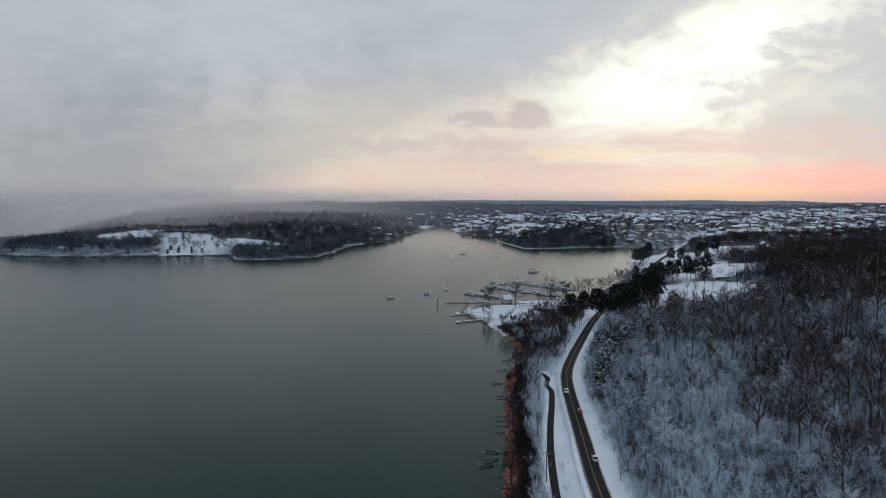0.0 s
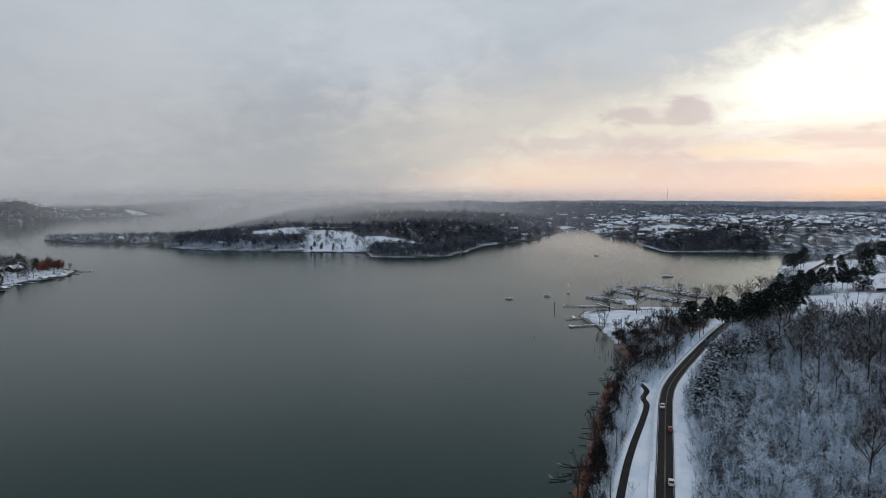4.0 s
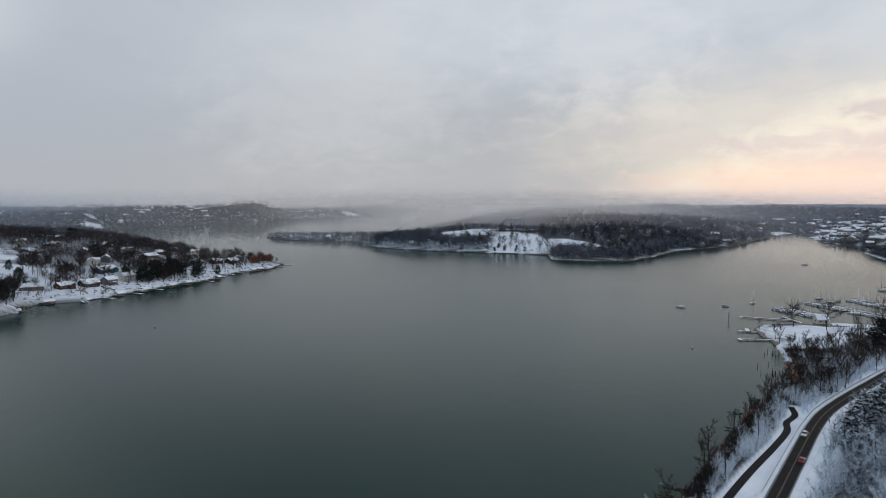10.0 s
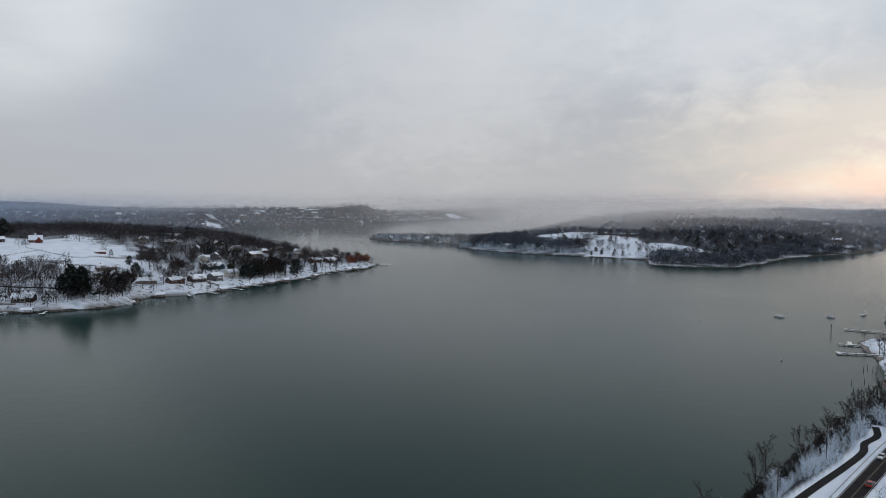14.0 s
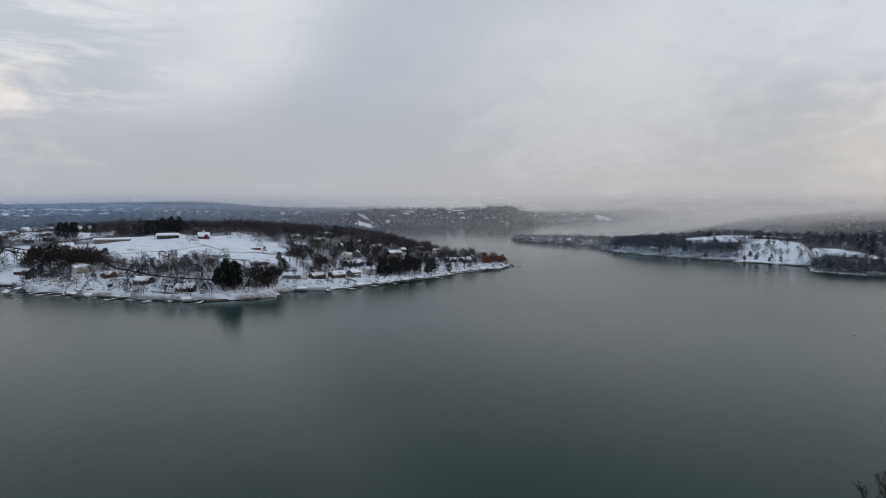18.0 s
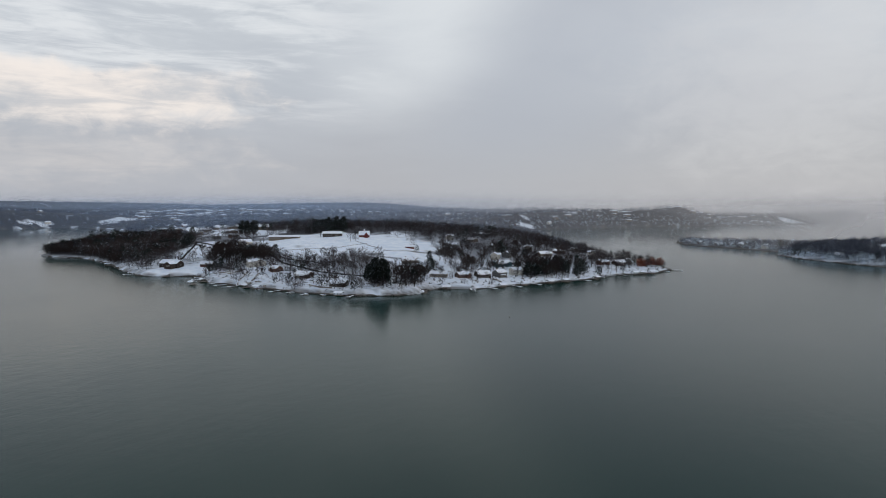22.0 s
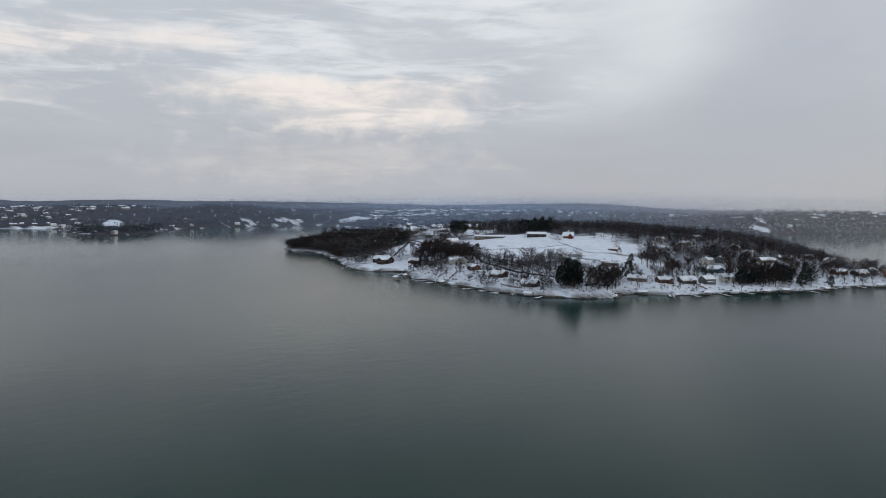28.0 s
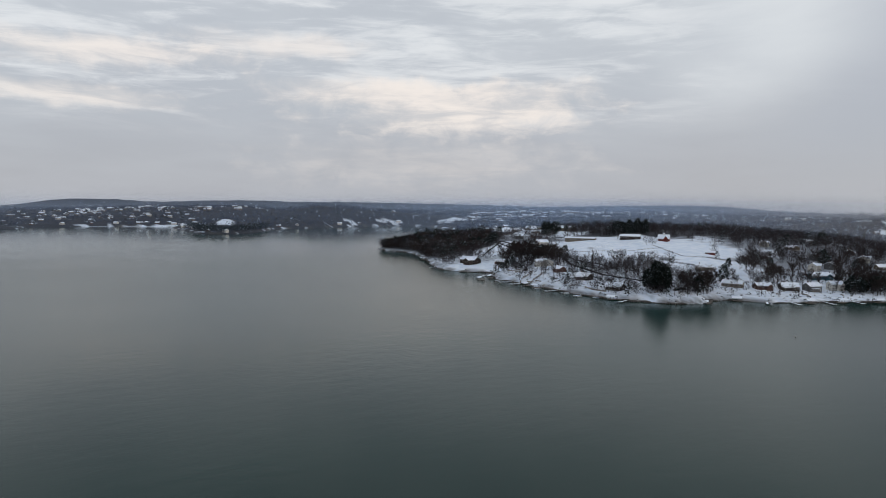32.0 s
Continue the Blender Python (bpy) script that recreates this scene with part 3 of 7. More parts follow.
# ---- mesh making ----
class Shape:
    """Gathers corners and faces of one mesh."""

    def __init__(self):
        self.v, self.f, self.k = [], [], []

    def add(self, verts, faces, k=0):
        b = len(self.v)
        self.v += [tuple(p) for p in verts]
        self.f += [tuple(b + i for i in q) for q in faces]
        self.k += [k] * len(faces)
        return self

    def box(self, x, y, z, sx, sy, sz, turn=0.0, k=0, taper=1.0):
        """A box standing on z; taper narrows its top."""
        c, s = math.cos(radians(turn)), math.sin(radians(turn))
        vs = []
        for h, q in ((0, 1.0), (sz, taper)):
            for a, b in ((-1, -1), (1, -1), (1, 1), (-1, 1)):
                u, w = a * sx / 2 * q, b * sy / 2 * q
                vs.append((x + u * c - w * s, y + u * s + w * c, z + h))
        return self.add(vs, [(3, 2, 1, 0), (4, 5, 6, 7), (0, 1, 5, 4), (1, 2, 6, 5), (2, 3, 7, 6), (3, 0, 4, 7)], k)

    def tube(self, p, q, r0, r1, n=6, k=0, caps=True):
        p, q = Vector(p), Vector(q)
        d = (q - p).normalized()
        a = d.cross(Vector((0.3, 0.2, 1) if abs(d.z) < 0.9 else (1, 0.1, 0))).normalized()
        b = d.cross(a)
        vs = [e + (a * math.cos(6.28319 * i / n) + b * math.sin(6.28319 * i / n)) * r for e, r in ((p, r0), (q, r1)) for i in range(n)]
        fs = [(i, (i + 1) % n, n + (i + 1) % n, n + i) for i in range(n)]
        if caps:
            fs += [tuple(range(n))[::-1], tuple(range(n, 2 * n))]
        return self.add(vs, fs, k)

    def gable(self, x, y, z, sx, sy, rise, over=0.5, thick=0.35, turn=0.0, k=0):
        """A ridged roof, its ridge along x, with eaves and thickness."""
        c, s = math.cos(radians(turn)), math.sin(radians(turn))
        hx, hy = sx / 2 + over, sy / 2 + over
        drop = rise * over / (sy / 2)
        vs = []
        for lift in (0, thick):
            for a in (-hx, hx):
                for b, h in ((-hy, -drop), (0, rise), (hy, -drop)):
                    vs.append((x + a * c - b * s, y + a * s + b * c, z + h + lift))
        fs = [(0, 1, 4, 3), (1, 2, 5, 4), (7, 6, 9, 10), (8, 7, 10, 11), (0, 3, 9, 6), (5, 2, 8, 11), (1, 0, 6, 7), (2, 1, 7, 8), (3, 4, 10, 9), (4, 5, 11, 10)]
        return self.add(vs, fs, k)

    def mesh(self, name, *mats, smooth=False):
        me = bpy.data.meshes.new(name)
        me.from_pydata(self.v, [], self.f)
        for m in mats:
            me.materials.append(MAT[m])
        if len(mats) > 1:
            me.polygons.foreach_set("material_index", self.k)
        if smooth:
            me.polygons.foreach_set("use_smooth", [True] * len(self.f))
        me.update()
        return me


def part(name, shape, mat, parent, label=""):
    """One mesh under a thing or a part."""
    me = shape if isinstance(shape, bpy.types.Mesh) else shape.mesh(name, mat)
    ob = new(name, me)
    ob.parent = parent
    return tagged(ob, label)


def thing(name, label, category, m=None, group=""):
    ob = new(name)
    ob.empty_display_size = 0.5
    if m is not None:
        ob.matrix_basis = m
    return tagged(ob, label, category, group)


def spot(x, y, turn=0.0, lift=0.0):
    """A pose on the ground."""
    return pose(x, y, max(0.0, float(height(np.array([x]), np.array([y]))[0])) + lift, 0, 0, turn)


def soup(name, verts, tris, mats, index, label, category, kind="stuff"):
    """A large joined mesh from arrays."""
    me = bpy.data.meshes.new(name)
    me.vertices.add(len(verts)), me.loops.add(tris.size), me.polygons.add(len(tris))
    me.vertices.foreach_set("co", verts.astype(np.float32).ravel())
    me.loops.foreach_set("vertex_index", tris.astype(np.int32).ravel())
    me.polygons.foreach_set("loop_start", np.arange(0, tris.size, 3, dtype=np.int32))
    for m in mats:
        me.materials.append(MAT[m])
    me.polygons.foreach_set("material_index", index.astype(np.int32))
    me.update(calc_edges=True)
    return tagged(new(name, me), label, category, kind=kind)


# ---- the plan in use: clearings and woods ----
# x, y, half-widths, turn: snow-covered openings without trees
CLEARINGS = [(228, 600, 60, 85, -20), (290, 765, 75, 80, -25), (312, 930, 72, 95, 0), (60, 570, 45, 24, 10), (50, 543, 26, 40, 5), (425, 965, 60, 65, 0),
             (-575, 1232, 72, 42, 12), (-345, 1215, 75, 20, -14), (-445, 1195, 66, 60, 0), (-405, 1135, 58, 55, 0), (-600, 1400, 110, 60, 0), (-830, 380, 95, 130, 20), (-925, 350, 75, 130, 10), (-850, 240, 70, 60, 0), (-800, 130, 50, 45, 0), (-1065, 115, 42, 34, 0),
             (-700, 410, 60, 60, 0), (-940, 180, 80, 50, 0), (-2045, -680, 62, 30, 20), (-2443, -350, 34, 15, 55), (-2562, -215, 20, 62, 30), (-2520, 60, 70, 80, 0), (-2740, 340, 90, 90, 0), (-2990, 540, 70, 90, 0), (-3100, 900, 60, 120, 0),
             (-1868, 1290, 30, 26, 0), (-1950, 1330, 26, 18, 0), (-2110, 1880, 60, 26, 20), (-2060, 1600, 50, 24, 0), (-1960, 2700, 60, 60, 0), (-1297, 197, 70, 45, 0), (-1179, 229, 60, 40, 0), (-1080, 275, 55, 42, 0), (-1420, 330, 80, 40, 0), (-1066, 711, 50, 26, 0), (-2727, 299, 90, 120, 0), (-3250, 700, 90, 170, 0), (-3300, 330, 70, 150, 0), (-2165, -1160, 22, 110, 0), (70, 1790, 50, 90, 0), (200, 1960, 70, 60, 20), (90, 2230, 90, 50, 0), (330, 2300, 110, 60, 0), (-40, 1960, 30, 60, 0), (180, 1620, 40, 60, 0), (330, 1560, 60, 40, 0), (-1715, 2220, 22, 40, 0), (650, 1320, 160, 60, 0), (480, 1180, 120, 50, 0),
             (-2180, -960, 40, 160, 0), (-1500, 230, 170, 70, 0), (-1850, 160, 160, 60, 0)]


def openness(x, y):
    """1 in the middle of a clearing, 0 away from all."""
    o = np.zeros_like(x)
    for cx, cy, rx, ry, turn in CLEARINGS:
        c, s = np.cos(np.radians(turn)), np.sin(np.radians(turn))
        u, v = (x - cx) * c + (y - cy) * s, (y - cy) * c - (x - cx) * s
        q = np.sqrt((u / rx) ** 2 + (v / ry) ** 2) + 0.22 * wave(x, y, 70, 11) + 0.10 * wave(x, y, 26, 12)
        o = np.maximum(o, step01((1.15 - q) / 0.3))
    return o


def town_share(x, y):
    """1 where houses stand close together."""
    a = step01((x - 250) / 150) * step01((y - 1150) / 120) * step01((3000 - y) / 500)
    b = np.exp(-((x - 150) / 200) ** 2 - ((y - 1850) / 340) ** 2)
    c = step01((-900 - y) / 300) * step01((-2150 - x) / 120) * step01((x + 3300) / 400)
    c *= 0.3
    d = np.exp(-((x + 590) / 70) ** 2 - ((y - 520) / 230) ** 2) + np.exp(-((x + 1500) / 420) ** 2 - ((y - 210) / 90) ** 2)
    return np.clip(np.maximum.reduce([a, b, c, d]), 0, 1)


def woods_share(x, y, sd):
    w = 0.95 * (1 - 0.97 * openness(x, y)) * step01((sd - 1) / 5)
    w *= 1 - (0.66 - 0.2 * (wave(x, y, 160, 14) > 0.4)) * town_share(x, y)
    grassy = step01((0.15 - wave(x, y, 210, 8)) / 0.5)
    island = (x > -1000) & (x < -480) & (y > 60) & (y < 820)
    lawns = np.exp(-((x + 600) / 90) ** 2 - ((y - 470) / 330) ** 2) + np.exp(-((x + 700) / 120) ** 2 - ((y - 200) / 60) ** 2)
    w = np.where(island, w * (0.8 - 0.45 * np.clip(lawns, 0, 1)), w)
    w = np.where((sd > 900) & (np.hypot(x, y) > 1500), w * (0.8 + 0.2 * grassy), w)
    d, _ = line_distance(x, y, ROAD_LINE)
    e, _ = line_distance(x, y, PATH_LINE)
    return w * step01((d - 9) / 5) * step01((e - 2.5) / 2)


# ---- ground and lake ----
CENTRE = (60.0, 60.0)


def build_ground():
    seen = np.arange(-42, 138.01, 0.34)
    rest = np.arange(139.5, 317.9, 2.5)
    az = np.radians(np.concatenate([seen, rest]))
    r = np.concatenate([[0.0, 30.0, 60.0], np.exp(np.linspace(np.log(90), np.log(480), 125)), np.exp(np.linspace(np.log(483), np.log(1250), 170)), np.exp(np.linspace(np.log(1262), np.log(4650), 105))])
    A, R = np.meshgrid(az, r)
    x, y = CENTRE[0] - np.sin(A) * R, CENTRE[1] + np.cos(A) * R
    sd = shore(x.ravel(), y.ravel())
    z = height(x.ravel(), y.ravel(), sd)
    nr, na = A.shape
    i, j = np.meshgrid(np.arange(nr - 1), np.arange(na), indexing="ij")
    a, b = i * na + j, i * na + (j + 1) % na
    quads = np.stack([a, b, b + na, a + na], -1).reshape(-1, 4)
    me = bpy.data.meshes.new("ground")
    me.vertices.add(nr * na), me.loops.add(quads.size), me.polygons.add(len(quads))
    me.vertices.foreach_set("co", np.stack([x.ravel(), y.ravel(), z], -1).astype(np.float32).ravel())
    me.loops.foreach_set("vertex_index", quads.astype(np.int32).ravel())
    me.polygons.foreach_set("loop_start", np.arange(0, quads.size, 4, dtype=np.int32))
    me.polygons.foreach_set("use_smooth", np.ones(len(quads), bool))
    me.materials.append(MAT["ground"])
    me.update(calc_edges=True)
    X, Y = x.ravel(), y.ravel()
    away = np.hypot(X, Y)
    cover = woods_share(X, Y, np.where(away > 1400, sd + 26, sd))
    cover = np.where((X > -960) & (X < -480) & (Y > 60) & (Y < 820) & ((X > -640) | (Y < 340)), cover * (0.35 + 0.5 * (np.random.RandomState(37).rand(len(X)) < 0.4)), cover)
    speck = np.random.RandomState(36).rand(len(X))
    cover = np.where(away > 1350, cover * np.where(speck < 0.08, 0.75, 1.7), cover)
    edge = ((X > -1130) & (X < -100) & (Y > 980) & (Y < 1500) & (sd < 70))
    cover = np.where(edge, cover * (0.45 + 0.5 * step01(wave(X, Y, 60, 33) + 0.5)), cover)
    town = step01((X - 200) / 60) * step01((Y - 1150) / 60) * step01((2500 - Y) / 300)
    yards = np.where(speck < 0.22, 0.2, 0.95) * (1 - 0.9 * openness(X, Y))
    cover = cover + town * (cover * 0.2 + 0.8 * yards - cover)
    lawns = (X < -1700) & (Y < 150) & (sd > 0) & (sd < 8 + 9 * wave(X, Y, 150, 38))
    cover = np.where(lawns, cover * 0.12, cover)
    rim = np.where(Y > 950, 0.95, 0.8) * step01(wave(X, Y, 55, 39) * 1.2 + 0.75)
    bare = np.where(X > -60, 0.8 * step01((1.4 - sd) / 1.2), rim * step01((6.5 - sd) / 3.0)) * step01((sd + 6) / 3)
    near = (X > -80) & (X < 120) & (Y < 460)
    bare = np.where(near, step01((8.5 - sd) / 4), bare)
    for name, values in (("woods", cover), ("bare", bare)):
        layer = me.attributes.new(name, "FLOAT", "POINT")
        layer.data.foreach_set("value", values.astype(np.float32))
    tagged(new("ground", me), "snow-covered lake shores and low wooded hills", "ground", kind="structure")


def build_lake():
    s, n = Shape(), 96
    rim = [(CENTRE[0] + 4640 * math.cos(6.28319 * i / n), CENTRE[1] + 4640 * math.sin(6.28319 * i / n), 0.0) for i in range(n)]
    s.add([(CENTRE[0], CENTRE[1], 0.0)] + rim, [(0, 1 + i, 1 + (i + 1) % n) for i in range(n)])
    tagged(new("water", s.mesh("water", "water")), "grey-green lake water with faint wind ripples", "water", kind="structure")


def ribbon(line, half, lift, thick=0.10, shift=0.0):
    """A strip along a line, with its side faces."""
    s, n = Shape(), len(line)
    t = np.gradient(line[:, :2], axis=0)
    t /= np.linalg.norm(t, axis=1)[:, None]
    nx, ny = t[:, 1], -t[:, 0]
    vs = []
    for q in range(n):
        for side, dz in ((-half, -thick), (-half, 0), (half, 0), (half, -thick)):
            vs.append((line[q, 0] + nx[q] * (side + shift), line[q, 1] + ny[q] * (side + shift), line[q, 2] + lift + dz))
    fs = [(4 * q + k, 4 * q + 4 + k, 4 * q + 5 + k, 4 * q + 1 + k) for q in range(n - 1) for k in range(3)]
    return s.add(vs, fs)


def build_road():
    fine_road, fine_path = curve(ROAD, 4), curve(PATH, 2)
    road = tagged(new("road", ribbon(fine_road, 2.85, 0.03).mesh("road", "asphalt")), "wet black two-lane asphalt road cleared of snow", "road", kind="structure")
    for shift in (-0.14, 0.14):
        part("centre_line", ribbon(fine_road, 0.07, 0.045, 0.01, shift), "paint_yellow", road, "worn yellow line")
    for shift in (-2.6, 2.6):
        part("edge_line", ribbon(fine_road, 0.06, 0.045, 0.01, shift), "paint_white", road, "worn white line")
    tagged(new("footpath", ribbon(fine_path, 1.25, 0.03).mesh("footpath", "asphalt")), "narrow dark asphalt footpath beside the road", "path", kind="structure")
    for k, shift in enumerate((-3.9, 4.0)):
        tagged(new("verge", ribbon(fine_road[fine_road[:, 1] < 500], 0.8, 0.02, 0.2, shift).mesh("verge", "snow")), "strip of clean snow along the road's edge", "verge", kind="structure")


build_ground()
build_lake()
build_road()


def build_mist():
    """Low sheets standing in for mist and distance haze, one behind another, thickest in the snow shower over the
    channel.
    """
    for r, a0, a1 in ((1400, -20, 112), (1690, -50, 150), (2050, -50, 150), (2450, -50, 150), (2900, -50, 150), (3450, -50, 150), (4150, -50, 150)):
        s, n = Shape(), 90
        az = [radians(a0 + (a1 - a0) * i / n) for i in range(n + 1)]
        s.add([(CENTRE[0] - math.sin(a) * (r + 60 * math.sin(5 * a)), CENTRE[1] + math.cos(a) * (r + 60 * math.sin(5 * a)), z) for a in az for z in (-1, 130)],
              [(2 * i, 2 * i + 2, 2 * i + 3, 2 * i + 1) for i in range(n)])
        tagged(new("mist", s.mesh("mist", "mist", smooth=True)), "thin sheet standing in for snow mist and distance haze over the far lake", "mist", kind="stuff")


build_mist()

# ---- trees ----
RNG = np.random.RandomState(7)


def sliver(s, p, q, w, r, k=0):
    """A thin three-cornered twig from p to q."""
    d = Vector(q) - Vector(p)
    a = d.cross(Vector(r.normal(size=3))).normalized() * (w / 2)
    s.add([Vector(p) - a, Vector(p) + a, q], [(0, 1, 2)], k)


def bare_tree(seed, tall, wide, limbs, twigs, twig_w=0.10, sides=5, rise=0.25, fork_at=0.35):
    """Trunk with limbs, and the crown's twigs, as two shapes."""
    r = np.random.RandomState(seed)
    trunk, crown = Shape(), Shape()
    fork = tall * r.uniform(fork_at - 0.07, fork_at + 0.07)
    lean = Vector((r.normal() * 0.03, r.normal() * 0.03, 1))
    base, mid, top = Vector((0, 0, -0.6)), lean * fork, lean * tall * 0.86 + Vector((r.normal() * 0.5, r.normal() * 0.5, 0))
    r0 = tall * 0.017
    trunk.tube(base, mid, r0, r0 * 0.72, sides, caps=False), trunk.tube(mid, top, r0 * 0.72, r0 * 0.12, sides, caps=False)
    ends = [(mid.lerp(top, u), top) for u in (0.3, 0.6, 0.85)]
    for i in range(limbs):
        u = r.uniform(0.0, 0.75)
        p = mid.lerp(top, u)
        a = 2.399 * i + r.uniform(-0.4, 0.4)
        reach = wide * r.uniform(0.65, 1.0) * (1 - 0.55 * u)
        q = p + Vector((math.cos(a) * reach, math.sin(a) * reach, tall * r.uniform(rise - 0.09, rise + 0.09) * (1 - 0.3 * u)))
        knee = p.lerp(q, 0.5) + Vector((0, 0, -0.04 * tall * r.rand()))
        trunk.tube(p, knee, r0 * 0.38, r0 * 0.24, 3, caps=False), trunk.tube(knee, q, r0 * 0.24, r0 * 0.06, 3, caps=False)
        ends += [(p.lerp(q, 0.35), knee), (knee, q), (q, q)]
        for j in range(2):
            b = knee.lerp(q, r.uniform(0, 0.7))
            e = b + Vector((r.normal() * 0.3 * wide, r.normal() * 0.3 * wide, tall * r.uniform(0.05, 0.16)))
            trunk.tube(b, e, r0 * 0.14, r0 * 0.05, 3, caps=False)
            ends.append((b, e))
    for i in range(twigs):
        p, q = ends[r.randint(len(ends))]
        b = p.lerp(q, r.rand())
        out = Vector((b.x, b.y, 0))
        d = out.normalized() * r.uniform(0.1, 1.0) if out.length > 0.05 else Vector((0, 0, 0))
        d = d + Vector((r.normal() * 0.5, r.normal() * 0.5, r.uniform(0.1, 1.2)))
        sliver(crown, b, b + d.normalized() * tall * r.uniform(0.05, 0.12), twig_w * r.uniform(0.6, 1.4), r)
    return trunk, crown


def pine_tree(seed, tall, wide, clumps, blades, start=0.45, blade=1.6, rounded=False):
    """Straight trunk; a crown of tufts of needles on whorled boughs."""
    r = np.random.RandomState(seed)
    trunk, crown = Shape(), Shape()
    r0 = tall * 0.013
    trunk.tube((0, 0, -0.6), (0, 0, tall * 0.95), r0, r0 * 0.25, 5, caps=False)
    for i in range(clumps):
        u = (i + r.rand()) / clumps
        h = tall * (start + (1 - start) * u)
        reach = wide * (math.sin(3.1416 * (0.22 + 0.72 * u)) if rounded else (1 - u) ** 0.6) * r.uniform(0.35, 1.0) + 0.4
        a = 2.399 * i + r.uniform(-0.5, 0.5)
        c = Vector((math.cos(a) * reach, math.sin(a) * reach, h))
        if i % 3 == 0:
            trunk.tube((0, 0, h - 0.5), c, r0 * 0.25, r0 * 0.1, 3, caps=False)
        for j in range(blades):
            d = Vector(r.normal(size=3))
            d.z = abs(d.z) * 0.6 - 0.15
            p = c + Vector(r.normal(size=3)) * blade * 0.35
            sliver(crown, p, p + d.normalized() * blade * r.uniform(0.6, 1.2), blade * r.uniform(0.3, 0.6), r)
    return trunk, crown


def far_tree(seed, tall, wide, twigs, w):
    """A tree for distant woods: a trunk, and a rounded crown of twigs."""
    r = np.random.RandomState(seed)
    trunk, crown = Shape(), Shape()
    trunk.tube((0, 0, -1), (0, 0, tall * 0.8), tall * 0.02, tall * 0.006, 3, caps=False)
    for i in range(twigs):
        a, q, u = r.rand() * 6.283, math.sqrt(r.rand()), r.uniform(0.22, 0.9)
        k = wide * q * math.sin(3.1416 * (0.12 + 0.8 * u)) ** 0.7
        b = Vector((math.cos(a) * k, math.sin(a) * k, tall * u - 0.1 * tall * q))
        d = Vector((math.cos(a) * q * 0.8 + r.normal() * 0.4, math.sin(a) * q * 0.8 + r.normal() * 0.4, r.uniform(0.3, 1.3)))
        sliver(crown, b, b + d.normalized() * tall * r.uniform(0.13, 0.26), w * r.uniform(0.6, 1.5), r)
    return trunk, crown


def sapling(seed, tall, wide, twigs, w=0.12):
    """A many-stemmed young tree: upright stems, twigs fanning up and out."""
    r = np.random.RandomState(seed)
    s = Shape()
    stems = [(Vector((r.normal() * 0.35, r.normal() * 0.35, -0.3)), Vector((r.normal() * wide * 0.5, r.normal() * wide * 0.5, tall * r.uniform(0.65, 0.95)))) for i in range(6)]
    for p, q in stems:
        sliver(s, p, q, w * 1.3, r)
    for i in range(twigs):
        p, q = stems[r.randint(6)]
        b = p.lerp(q, r.uniform(0.15, 0.95))
        d = Vector((r.normal() * 0.75, r.normal() * 0.75, r.uniform(0.1, 1.2)))
        sliver(s, b, b + d.normalized() * tall * r.uniform(0.12, 0.27), w * r.uniform(0.6, 1.5), r)
    return s


def bush(seed, tall, wide, twigs, w=0.14):
    r = np.random.RandomState(seed)
    s = Shape()
    for i in range(twigs):
        a, q, u = r.rand() * 6.283, math.sqrt(r.rand()), r.rand()
        b = Vector((math.cos(a) * q * wide * 0.75, math.sin(a) * q * wide * 0.75, tall * u * (1 - 0.55 * q * q) * 0.75 - 0.2))
        d = Vector((math.cos(a) * q + r.normal() * 0.6, math.sin(a) * q + r.normal() * 0.6, r.uniform(0.2, 1.3)))
        sliver(s, b, b + d.normalized() * tall * r.uniform(0.16, 0.34), w * r.uniform(0.6, 1.5), r)
    return s


def arrays(*shapes):
    """Corners, triangles and material numbers of shapes with different materials."""
    vs, fs, ks, b = [], [], [], 0
    for k, s in enumerate(shapes):
        for q in s.f:
            for i in range(1, len(q) - 1):
                fs.append((q[0] + b, q[i] + b, q[i + 1] + b))
                ks.append(k)
        vs += s.v
        b += len(s.v)
    return np.array(vs, float), np.array(fs), np.array(ks)


def scatter(name, kinds, x, y, z, size, which, mats, label, category):
    """Joins one copy of a kind at each place into one mesh."""
    vs, fs, ks, b = [], [], [], 0
    for k, (v, f, m) in enumerate(kinds):
        i = np.nonzero(which == k)[0]
        if not len(i):
            continue
        a = RNG.rand(len(i)) * 6.283
        c, s = np.cos(a)[:, None], np.sin(a)[:, None]
        q = size[i][:, None]
        p = np.stack([(v[:, 0] * c - v[:, 1] * s) * q, (v[:, 0] * s + v[:, 1] * c) * q, v[:, 2] * q * RNG.uniform(0.85, 1.15, (len(i), 1))], -1)
        p += np.stack([x[i], y[i], z[i]], -1)[:, None]
        vs.append(p.reshape(-1, 3))
        fs.append((f[None] + (np.arange(len(i)) * len(v))[:, None, None] + b).reshape(-1, 3))
        ks.append(np.tile(m, len(i)))
        b += len(i) * len(v)
    if vs:
        soup(name, np.vstack(vs), np.vstack(fs), mats, np.concatenate(ks), label, category)


def candidates(r0, r1, gap, az0=-40.0, az1=136.0):
    """Random places about gap metres apart; gap may grow with distance."""
    edges = np.exp(np.linspace(np.log(r0), np.log(r1), 40))
    xs, ys, gs = [], [], []
    for a, b in zip(edges, edges[1:]):
        g = gap((a + b) / 2)
        n = int((b * b - a * a) / 2 * radians(az1 - az0) / g ** 2)
        r, t = np.sqrt(RNG.uniform(a * a, b * b, n)), np.radians(RNG.uniform(az0, az1, n))
        xs.append(CENTRE[0] - np.sin(t) * r), ys.append(CENTRE[1] + np.cos(t) * r), gs.append(np.full(n, g))
    return np.concatenate(xs), np.concatenate(ys), np.concatenate(gs)


